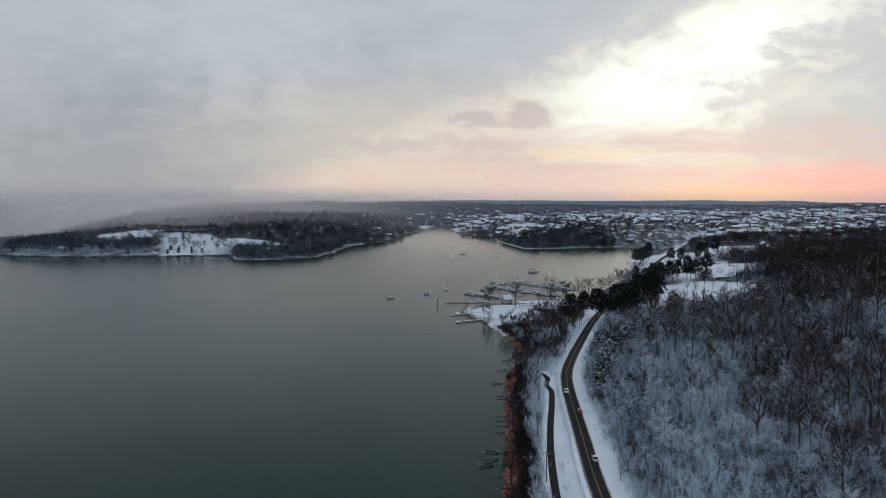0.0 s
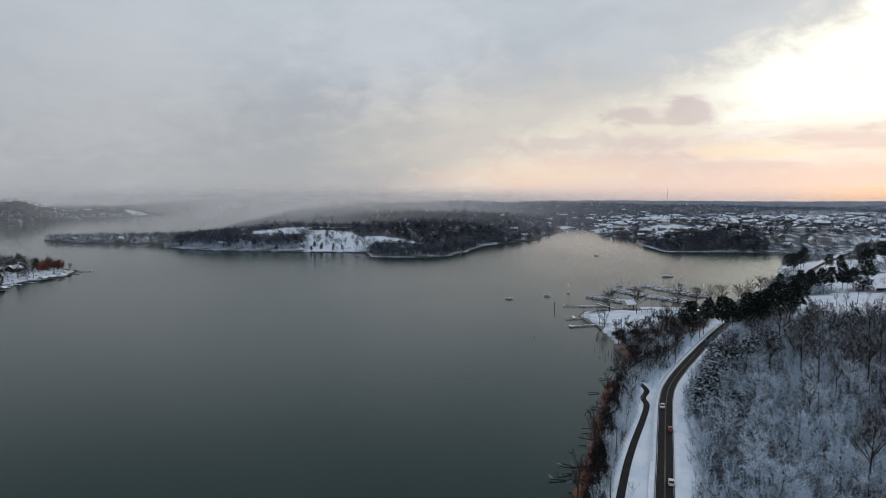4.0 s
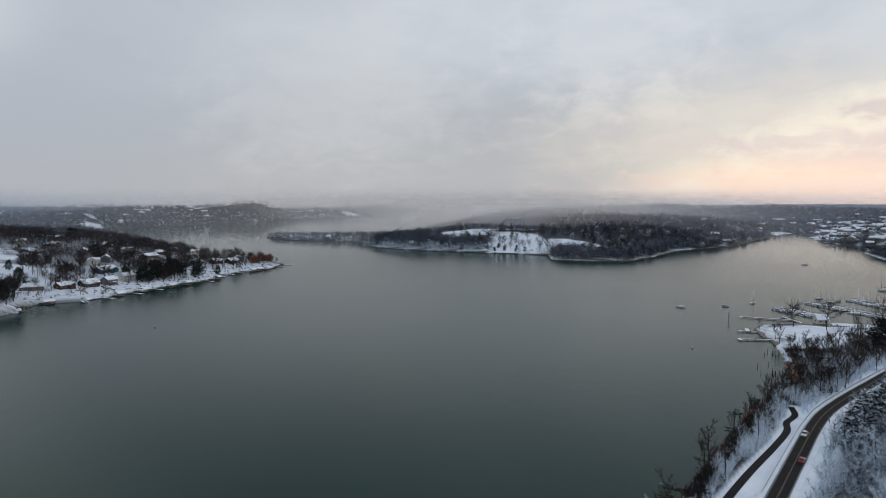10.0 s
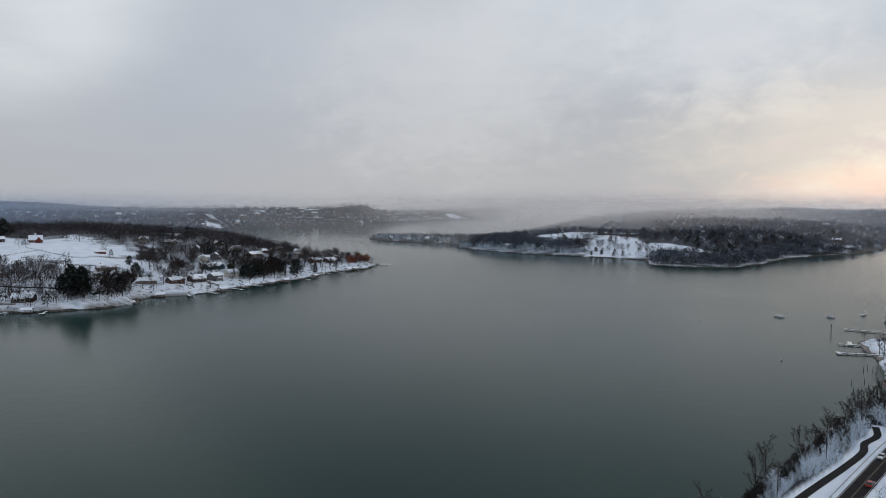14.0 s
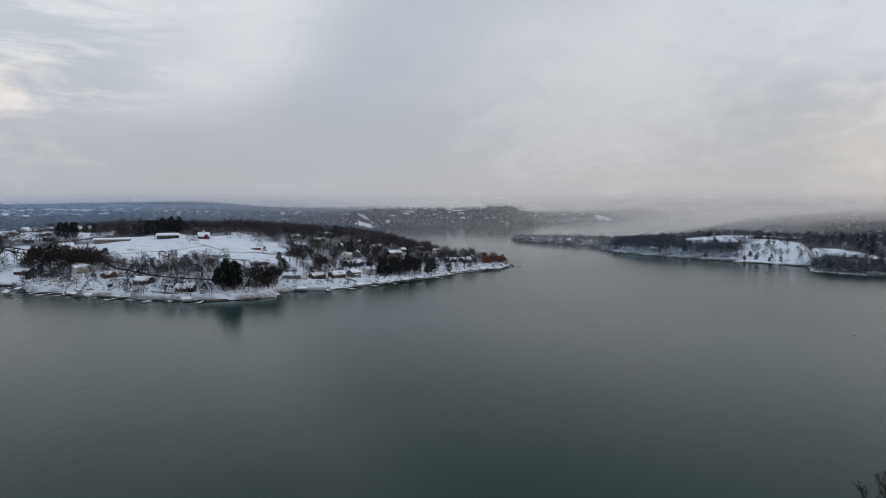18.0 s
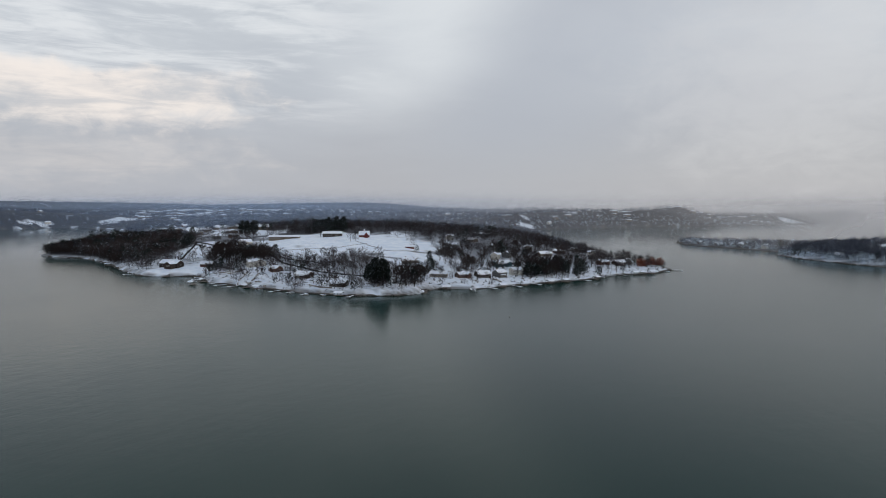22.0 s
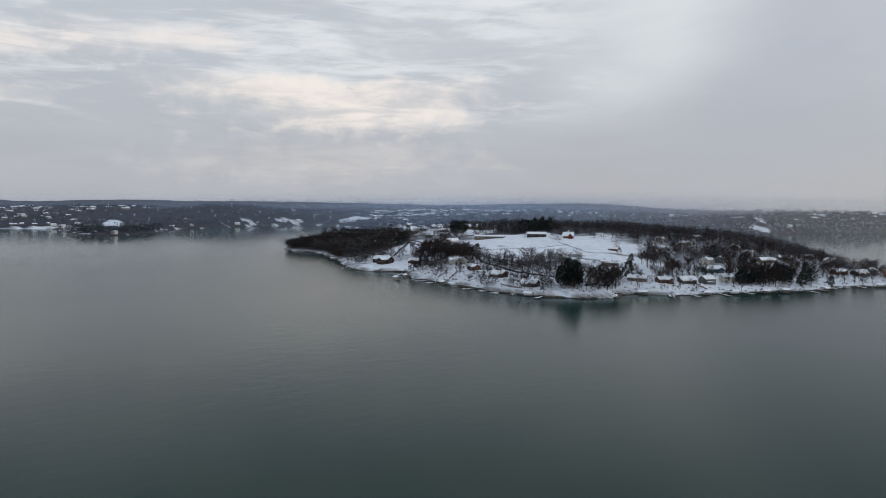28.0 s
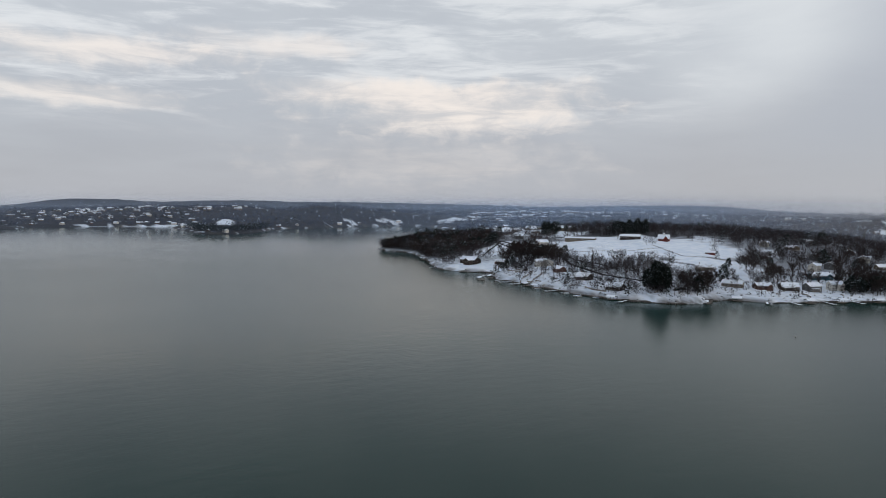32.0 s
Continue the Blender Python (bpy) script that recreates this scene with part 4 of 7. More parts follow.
def build_far_woods():
    bushy = [arrays(*far_tree(45 + i, 11.5 + 1.2 * (i % 3), 5.0, 105, 0.32)) for i in range(5)]
    bare = [arrays(*far_tree(40 + i, 11.5 + 1.2 * (i % 3), 5.6, 50, 0.58)) for i in range(5)]
    thin = [arrays(far_tree(50 + i, 12.0 + 1.4 * (i % 3), 6.4, 15, 2.1)[1]) for i in range(5)]
    soft = [arrays(far_tree(55 + i, 12.0 + 1.4 * (i % 3), 6.0, 30, 0.9)[1]) for i in range(5)]
    pines = [arrays(*pine_tree(60 + i, 14, 4.4, 12, 5, 0.25, 3.0, True)) for i in range(3)]
    x, y, g = candidates(480, 3500, lambda d: max(6.2, 0.0096 * d) if d < 1350 else 0.0070 * d)
    sd = shore(x, y)
    w = woods_share(x, y, sd)
    w = np.where((x < -1700) & (y < 150) & (sd < 8 + 9 * wave(x, y, 150, 38)), w * 0.25, w)
    keep = (RNG.rand(len(x)) < w) & (sd > 1.5) & ~((x > 0) & (x < 260) & (y < 700))
    keep &= ~((x > -1150) & (y < 860) & (x < -450) & (RNG.rand(len(x)) < np.where((x > -860) & (y > 440), 0.62, 0.36)))
    x, y, g, sd = x[keep], y[keep], g[keep], sd[keep]
    z = height(x, y, sd) - 0.3
    size = RNG.uniform(0.65, 1.12, len(x)) * np.clip(0.88 + (g - 7) / 60, 0.88, 1.25)
    ever = 0.04 + 0.16 * (wave(x, y, 170, 21) > 0.6) + 0.10 * ((x > -330) & (x < -90) & (y < 1400)) + 0.25 * ((x > 110) & (x < 420) & (y > 1180) & (y < 1600)) + 0.5 * ((x < -1700) & (x > -2000) & (y < -450))
    away = np.hypot(x - 60, y - 60)
    ever = np.where(away > 1900, ever * 0.35, ever)
    head = (x < -930) & (x > -1260) & (y < 140) & (y > -90)
    size = np.where(head, size * 1.45, size)
    isle = (x > -1000) & (x < -480) & (y > 60) & (y < 860)
    green = RNG.rand(len(x)) < np.where(head, 0.3, np.where(isle, 0.06, ever))
    which = RNG.randint(0, 5, len(x))
    island = (x > -1150) & (y < 860) & (x < -450)
    # beyond this range the twigs carry the blue of haze in their colour
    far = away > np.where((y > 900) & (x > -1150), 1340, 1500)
    for name, where, label in (("woods_north", x > -1150, "leafless winter woods on the far shore, grey-brown tinted with haze"), ("woods_west", x <= -1150, "leafless woods on the western hills, grey-brown tinted with haze")):
        rimy = ~far & (y > 900) & (RNG.rand(len(x)) < np.where(sd < 46, np.where(x < -330, 0.85, 0.3), np.where(x < -330, 0.18, 0.12)))
        m = where & ~green & ~island & rimy
        scatter(name.replace("woods", "rimy_woods"), bare, x[m], y[m], z[m], size[m] * np.where(sd[m] < 34, 0.85, 0.95), which[m], ["bark", "twig_frost"], "frost-whitened trees down the wooded shore", "woods")
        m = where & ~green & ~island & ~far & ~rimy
        scatter(name, bare, x[m], y[m], z[m], size[m], which[m], ["bark", "twig_far_haze"], label, "woods")
        frosty = far & ~green & (RNG.rand(len(x)) < np.where((x < -1700) & (y < 900), 0.04, 0.06 + 0.14 * (wave(x, y, 120, 61) > 0.5)))
        m = where & frosty
        scatter(name.replace("woods", "frosted_hill_woods"), soft, x[m], y[m], z[m], size[m] * 0.9, which[m], ["twig_frost"], "frost-whitened trees among the distant woods", "woods")
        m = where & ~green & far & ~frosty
        scatter(name.replace("woods", "hill_woods"), thin, x[m], y[m], z[m], size[m], which[m], ["twig_hill_haze"], label.replace("grey-brown", "blue-grey"), "woods")
    m = island & ~green
    scatter("island_woods", bushy, x[m], y[m], z[m], size[m] * np.where(x[m] < -690, 1.4, 1.15), which[m], ["bark", "twig_wood"], "leafless trees among the houses of the peninsula", "woods")
    scatter("evergreen_woods", pines, x[green], y[green], z[green], size[green], which[green] % 3, ["bark", "needle"], "dark evergreens standing among the bare woods", "woods")
    x, y, g = candidates(3500, 4500, lambda d: 0.0105 * d)
    sd = shore(x, y)
    k = (sd > 20) & (x < -1500) & (RNG.rand(len(x)) < 0.85)
    x, y, sd = x[k], y[k], sd[k]
    scatter("ridge_woods", thin, x, y, height(x, y, sd) - 0.5, RNG.uniform(1.0, 1.5, len(x)), RNG.randint(0, 5, len(x)), ["twig_hill_haze"], "woods along the farthest ridges, blue-grey tinted with haze", "woods")
    # the dense dark wood on the peninsula's western head
    x, y, g = candidates(900, 1420, lambda d: 6.0, 80, 100)
    sd = shore(x, y)
    k = (x < -955) & (x > -1270) & (y < 130 - 0.1 * (x + 955)) & (sd > 3) & (openness(x, y) < 0.5)
    x, y, sd = x[k], y[k], sd[k]
    scatter("head_woods", bushy, x, y, height(x, y, sd) - 0.3, RNG.uniform(0.9, 1.35, len(x)), RNG.randint(0, 5, len(x)), ["bark", "twig_dark"], "dense dark leafless wood on the peninsula's head", "woods")
    x, y, g = candidates(1050, 1500, lambda d: 6.5, -22, 0)
    sd = shore(x, y)
    k = (sd > 2) & (x > 110) & (y > 1185) & (y < 1350) & (x < 300 + 0.2 * (y - 1185)) & (openness(x, y) < 0.5)
    x, y, sd = x[k], y[k], sd[k]
    scatter("point_woods", bushy, x, y, height(x, y, sd) - 0.3, RNG.uniform(0.65, 1.05, len(x)), RNG.randint(0, 5, len(x)), ["bark", "twig_far_haze"], "dense dark wood on the point below the town", "woods")
    x, y, g = candidates(1050, 1500, lambda d: 9.0, -42, -18)
    k = (x > 380) & (y - 0.12 * x > 1010) & (y - 0.12 * x < 1130)
    x, y = x[k], y[k]
    scatter("belt_woods", bushy, x, y, height(x, y) - 0.3, RNG.uniform(0.8, 1.2, len(x)), RNG.randint(0, 5, len(x)), ["bark", "twig_dark"], "belt of dark trees before the town", "woods")
    # the dark trees on the western point, and frosted growth on the northern one
    for name, x0, x1, y0, y1, near, gap, kinds, mats, label in (("point_pines", -2080, -1735, -770, -525, 40, 11, pines, ["bark", "needle"], "dark pines along the western point"),
                                                              ("frosted_growth", -1120, -340, 985, 1480, 46, 6.5, soft, ["twig_frost"], "frosted undergrowth along the northern shore"),
                                                              ("frosted_scrub", -2080, -1790, 1220, 2600, 90, 12, soft, ["twig_frost"], "frosted scrub along the far bluff")):
        gx, gy = np.meshgrid(np.arange(x0, x1, gap), np.arange(y0, y1, gap))
        x, y = gx.ravel() + RNG.uniform(-5, 5, gx.size), gy.ravel() + RNG.uniform(-5, 5, gx.size)
        sd = shore(x, y)
        k = (sd > 3) & (sd < near) & (RNG.rand(len(x)) < 0.65) & (openness(x, y) < 0.2)
        x, y, sd = x[k], y[k], sd[k]
        q = RNG.uniform(0.9, 1.3, len(x)) if "pines" in name else RNG.uniform(0.45, 0.95, len(x)) * np.where(sd < 12, 0.6, 1.0)
        scatter(name, kinds, x, y, height(x, y, sd) - 0.2, q, RNG.randint(0, len(kinds), len(x)), mats, label, "trees")
    for name, x0, x1, y0, y1, low, high, gap, label in (("knoll_woods", -800, -590, 1090, 1215, 26, 110, 6.4, "dark leafless wood crowning the northern knoll"),
                                                        ("bank_woods", -575, -495, 1108, 1168, 20, 90, 6.4, "dark round-topped trees below the snowy knoll"),
                                                        ("shore_woods", -335, -95, 990, 1420, 5, 50, 8.0, "tall dark trees lining the northern shore")):
        gx, gy = np.meshgrid(np.arange(x0, x1, gap), np.arange(y0, y1, gap))
        x, y = gx.ravel() + RNG.uniform(-3, 3, gx.size), gy.ravel() + RNG.uniform(-3, 3, gx.size)
        sd = shore(x, y)
        k = (sd > low) & (sd < high) & (RNG.rand(len(x)) < 0.8) & ((openness(x, y) < 0.4) | (name == "bank_woods"))
        x, y, sd = x[k], y[k], sd[k]
        q = RNG.uniform(1.1, 1.7, len(x)) if name == "knoll_woods" else RNG.uniform(0.9, 1.35, len(x))
        scatter(name, bushy, x, y, height(x, y, sd) - 0.2, q, RNG.randint(0, 5, len(x)), ["bark", "twig_far_haze"], label, "woods")


build_far_woods()


# ---- the near bank: woods, brush, guard rail, cars ----
def tree_thing(name, trunk_me, crown_me, label, category, group):
    ob = thing(name, label, category, group=group)
    part("trunk", trunk_me, "", ob), part("crown", crown_me, "", ob)
    return ob


def tree_kinds(name, makes, bark, leaf, label, category, group):
    out = []
    for trunk, crown in makes:
        out.append(tree_thing(name, trunk.mesh("trunk", bark), crown.mesh("crown", leaf), label, category, group))
    return out


def plant(kinds, places, low=0.8, high=1.15):
    """One copy of a kind at each place, the originals first."""
    for i, (x, y) in enumerate(places):
        src = kinds[i % len(kinds)]
        m = spot(x, y, RNG.uniform(0, 360)) @ Matrix.Scale(RNG.uniform(low, high), 4)
        if i < len(kinds):
            src.matrix_basis = m
        else:
            ob = copy_thing(src, Matrix.Identity(4))
            ob.matrix_basis = m


def spread(x0, x1, y0, y1, gap, keep, limit=10 ** 6):
    """Uneven places in a rectangle, about gap apart, where keep(x, y, shore distance) holds."""
    gx, gy = np.meshgrid(np.arange(x0, x1, gap), np.arange(y0, y1, gap))
    x = gx.ravel() + RNG.uniform(-0.48, 0.48, gx.size) * gap
    y = gy.ravel() + RNG.uniform(-0.48, 0.48, gx.size) * gap
    k = keep(x, y, shore(x, y))
    x, y = x[k], y[k]
    i = RNG.permutation(len(x))[:limit]
    return x[i], y[i]


def off_road(x, y, road=10.5, path=2.6):
    d, _ = line_distance(x, y, ROAD_LINE)
    e, _ = line_distance(x, y, PATH_LINE)
    return (d > road) & (e > path)


def road_x(y):
    line = ROAD_LINE[np.argsort(ROAD_LINE[:, 1])]
    return np.interp(y, line[:, 1], line[:, 0])


def build_near_woods():
    right = lambda x, y, sd: (x > road_x(y) + 6) & off_road(x, y, 8.0) & (openness(x, y) < 0.4)
    # frosted brush under the trees
    brush = [arrays(sapling(80 + i, 5.5 + 1.5 * i, 3.0, 150, 0.10)) for i in range(4)]
    x, y = spread(40, 260, 150, 500, 3.9, right)
    murk = np.exp(-((x - 168) / 40) ** 2 - ((y - 345) / 95) ** 2) + 0.7 * np.exp(-((x - 138) / 22) ** 2 - ((y - 228) / 40) ** 2) + step01((x - 215) / 40) * step01((y - 395) / 60)
    near_dark = RNG.rand(len(x)) < 0.05 + 0.75 * np.clip(murk + 0.5 * wave(x, y, 45, 52) * step01((x - 95) / 40), 0, 1)
    bx, by = x[near_dark], y[near_dark]
    k = RNG.rand(len(bx)) < 0.45
    bx, by = bx[k], by[k]
    scatter("dark_brush", brush, bx, by, height(bx, by), RNG.uniform(0.7, 1.4, len(bx)), RNG.randint(0, 4, len(bx)), ["twig_brown"], "dark brown leafless brush under the tall trees", "brush")
    x, y = x[~near_dark], y[~near_dark]
    z = height(x, y)
    scatter("frosted_brush", brush, x, y, z, RNG.uniform(0.6, 1.35, len(x)), RNG.randint(0, 4, len(x)), ["twig_frost"], "dense snow-frosted brush on the wooded slope", "brush")
    # tall leafless trees, standing singly
    makes = [bare_tree(100 + i, 21 + 2.0 * (i % 4), 6.6, 20, 900, 0.085, 5, 0.24 + 0.03 * (i % 4), 0.25) for i in range(6)]
    kinds = tree_kinds("bare_tree", makes, "bark_snow", "twig_limb", "tall leafless tree with snow along its dark limbs", "tree", "trees of the slope")
    x, y = spread(60, 300, 165, 470, 9.5, lambda x, y, sd: right(x, y, sd) & off_road(x, y, 17) & (RNG.rand(len(x)) < 0.05 + 0.75 * np.clip(np.exp(-((x - 164) / 40) ** 2 - ((y - 340) / 90) ** 2) + 0.8 * np.exp(-((x - 138) / 22) ** 2 - ((y - 228) / 40) ** 2) + 0.8 * step01((x - 205) / 40) * step01((y - 380) / 60), 0, 1) + 0.14 * step01((x - 95) / 30)), 150)
    plant(kinds, list(zip(x, y)), 0.75, 1.2)
    # the rest of the hill, further off
    hill = [arrays(*far_tree(120 + i, 15 + i, 5.4, 44, 0.55)) for i in range(4)]
    x, y = spread(180, 700, 130, 1000, 6.6, lambda x, y, sd: right(x, y, sd) & ((x > 300) | (y > 470) | (x + 0.5 * y > 405)) & (sd > 25) & (RNG.rand(len(x)) < 0.8))
    white = (RNG.rand(len(x)) < 0.85) & ((x - 0.42 * (y - 420) < 214 + 16 * wave(x, y, 60, 53)) | (y < 400)) & (y < 800)
    fluff = [arrays(bush(124 + i, 9.0, 4.2, 110, 0.26)) for i in range(4)]
    for name, k, mats, label, kind in (("hill_woods", ~white, ["bark", "twig_dark"], "dark brown leafless woods on the hill", hill), ("frosted_woods", white, ["twig_frost"], "young woods white with frost on the hill's flank", fluff)):
        scatter(name, kind, x[k], y[k], height(x[k], y[k]) - 0.3, RNG.uniform(0.7, 1.15, k.sum()), RNG.randint(0, 4, k.sum()), mats, label, "woods")
    low = [arrays(bush(90 + i, 4.5, 3.0, 36, 0.38)) for i in range(3)]
    x, y = spread(180, 420, 150, 760, 5.5, lambda x, y, sd: right(x, y, sd) & ((x > 240) | (y > 480)) & ((x - 0.42 * (y - 420) < 214) | (y < 400)) & (RNG.rand(len(x)) < 0.6))
    scatter("hill_brush", low, x, y, height(x, y), RNG.uniform(0.7, 1.3, len(x)), RNG.randint(0, 3, len(x)), ["twig_frost"], "frosted undergrowth between the trees of the hill", "brush")
    # middling trees white with frost
    makes = [bare_tree(130 + i, 9 + 1.6 * i, 4.6, 15, 800, 0.11, 5, 0.26, 0.14) for i in range(4)]
    kinds = tree_kinds("frosted_tree", makes, "bark_snow", "twig_white", "young leafless tree thick with hoar frost", "tree", "frosted trees of the slope")
    x, y = spread(62, 250, 170, 430, 11, lambda x, y, sd: right(x, y, sd) & off_road(x, y, 15) & (RNG.rand(len(x)) < 0.62), 190)
    plant(kinds, list(zip(x, y)), 0.7, 1.3)
    # snowed evergreens
    makes = [pine_tree(140 + i, 8 + 2.2 * i, 2.7 + 0.5 * i, 60, 14, 0.08, 1.1) for i in range(3)]
    kinds = tree_kinds("snowy_evergreen", makes, "bark", "needle_snow", "young evergreen loaded with snow on the slope", "tree", "snowed evergreens")
    plant(kinds, [(60, 205), (75, 236), (77, 241)], 0.55, 0.75)
    plant([copy_thing(k, Matrix.Identity(4)) for k in kinds], [(93, 393), (89, 365), (84, 346), (79, 327), (82, 334), (74, 312), (70, 300), (90, 352), (86, 372), (95, 366), (103, 377), (92, 380), (112, 402), (137, 432), (146, 428), (173, 447), (168, 455), (201, 441), (212, 450),
                  (189, 368), (230, 455), (120, 420), (128, 440), (160, 470), (152, 455), (240, 470), (222, 462), (84, 300), (150, 300), (205, 400), (100, 390), (108, 395), (118, 388), (126, 410), (134, 420), (143, 445), (166, 440), (180, 455), (190, 440), (198, 452)], 1.0, 1.6)
    # brush and trees between the path and the water
    strip = lambda x, y, sd: (x < road_x(y) - 5) & off_road(x, y, 5.2, 2.8) & (sd > 1.0)
    x, y = spread(5, 90, 165, 470, 2.6, lambda x, y, sd: strip(x, y, sd) & (sd > np.where(y < 335, 9.5, 7)) & (RNG.rand(len(x)) < np.where(y < 335, 1.0, 0.85)) & (wave(x, y, 26, 31) > -0.75) & (openness(x, y) < 0.4))
    keep = ~((y < 330) & (x > np.interp(y, [165, 330], [34, 49.5])))
    x, y = x[keep], y[keep]
    scatter("shore_brush", brush, x, y, height(x, y), RNG.uniform(0.4, 0.9, len(x)), RNG.randint(0, 4, len(x)), ["twig_white"], "snow-frosted brush above the clay bank", "brush")
    dark = [arrays(bush(95 + i, 4.2, 2.4, 90, 0.24)) for i in range(3)]
    x, y = spread(0, 60, 150, 475, 3.0, lambda x, y, sd: strip(x, y, sd) & (sd > 1.5) & (sd < 10) & (wave(x, y, 33, 33) > 0.2))
    scatter("bank_scrub", dark, x, y, height(x, y), RNG.uniform(0.6, 1.2, len(x)), RNG.randint(0, 3, len(x)), ["twig_red"], "dark reddish leafless scrub hanging over the clay bank", "brush")
    thick = [arrays(bush(98 + i, 5.6, 2.8, 180, 0.20)) for i in range(3)]
    x, y = spread(0, 90, 150, 520, 2.3, lambda x, y, sd: strip(x, y, sd) & (sd > 5.5) & (sd < np.where(y > 335, 24, 10.0)) & (RNG.rand(len(x)) < np.where(y > 335, 0.25, 0.85)) & (openness(x, y) < 0.4))
    scatter("bank_thicket", thick, x, y, height(x, y), RNG.uniform(0.6, 1.25, len(x)), RNG.randint(0, 3, len(x)), ["twig_bank"], "dark tangled thicket along the top of the clay bank", "brush")
    makes = [bare_tree(160 + i, 10 + 1.5 * i, 3.6, 10, 380, 0.12, 5, 0.32, 0.2) for i in range(4)]
    kinds = tree_kinds("shore_tree", makes, "bark", "twig_dark", "leafless tree leaning over the lake bank", "tree", "trees of the lake bank")
    x, y = spread(0, 110, 170, 555, 6.0, lambda x, y, sd: strip(x, y, sd) & (sd > 2) & (sd < 60) & (RNG.rand(len(x)) < np.where(y > 330, 0.8, np.where(sd < 11, 0.28, 0.04))) & (openness(x, y) < 0.5) & ~((y < 345) & (x > np.interp(y, [165, 330], [33, 48]))), 150)
    plant(kinds, list(zip(x, y)), 0.7, 1.2)
    # tall dark pines where the road bends away
    makes = [pine_tree(180 + i, 20 + 2 * i, 6.2, 84, 18, 0.34, 1.7, True) for i in range(3)]
    kinds = tree_kinds("pine", makes, "bark", "needle", "tall dark green pine with bare lower trunk", "tree", "pines of the park")
    plant(kinds, [(116, 480), (122, 470), (130, 478), (138, 494), (131, 508), (144, 505), (154, 526), (160, 515), (168, 545), (150, 540), (141, 520), (176, 552), (126, 496),
                  (112, 492), (120, 512), (136, 530), (148, 556), (160, 560), (170, 575), (182, 590), (192, 610),
                  (207, 693), (216, 699), (226, 703), (236, 706), (244, 703), (251, 697), (266, 714), (289, 743), (196, 690), (258, 706), (230, 715),
                  (259, 912), (268, 918), (279, 930), (290, 958), (272, 935), (300, 893), (304, 868), (359, 947), (345, 896), (330, 880), (372, 930),
                  (88, 470), (104, 500)], 0.75, 1.05)
    # broad old trees on the park shore
    makes = [bare_tree(200 + i, 22, 8.5, 22, 1200, 0.10, 6, 0.24, 0.25) for i in range(3)]
    kinds = tree_kinds("park_tree", makes, "bark", "twig_dark", "broad leafless shade tree on the snowy park shore", "tree", "shade trees of the park")
    plant(kinds, [(61, 571), (114, 624), (127, 628), (136, 634), (153, 654), (165, 672), (182, 700), (40, 575), (95, 600)], 0.85, 1.1)
    makes = [bare_tree(210 + i, 12, 3.0, 6, 150, 0.10) for i in range(2)]
    kinds = tree_kinds("meadow_tree", makes, "bark", "twig_dark", "slim leafless tree at the edge of the snowy meadow", "tree", "trees of the meadow edge")
    x, y = spread(150, 260, 500, 590, 11, lambda x, y, sd: off_road(x, y, 12) & (RNG.rand(len(x)) < 0.6), 34)
    plant(kinds, list(zip(x, y)))


def guard_rail():
    line = curve(ROAD, 4)
    line = line[(line[:, 1] > 236) & (line[:, 1] < 500)]
    t = np.gradient(line[:, :2], axis=0)
    t /= np.linalg.norm(t, axis=1)[:, None]
    p = np.column_stack([line[:, 0] - t[:, 1] * 4.2, line[:, 1] + t[:, 0] * 4.2, line[:, 2]])
    ob = thing("guard_rail", "galvanised steel guard rail with snow along the road", "guard rail")
    s = Shape()
    for a, b in zip(p, p[1:]):
        for h in (0.52, 0.70):
            s.tube((a[0], a[1], a[2] + h), (b[0], b[1], b[2] + h), 0.11, 0.11, 6, caps=False)
    part("rail", s, "steel", ob)
    post = Shape().box(0, 0, -0.6, 0.16, 0.2, 1.35).mesh("post", "steel")
    for a in p:
        part("post", post, "", ob).matrix_basis = pose(*a)
    cap = Shape()
    for a, b in zip(p, p[1:]):
        cap.tube((a[0], a[1], a[2] + 0.84), (b[0], b[1], b[2] + 0.84), 0.07, 0.07, 5, caps=False)
    part("snow_cap", cap, "snow", ob, "line of snow on the rail")


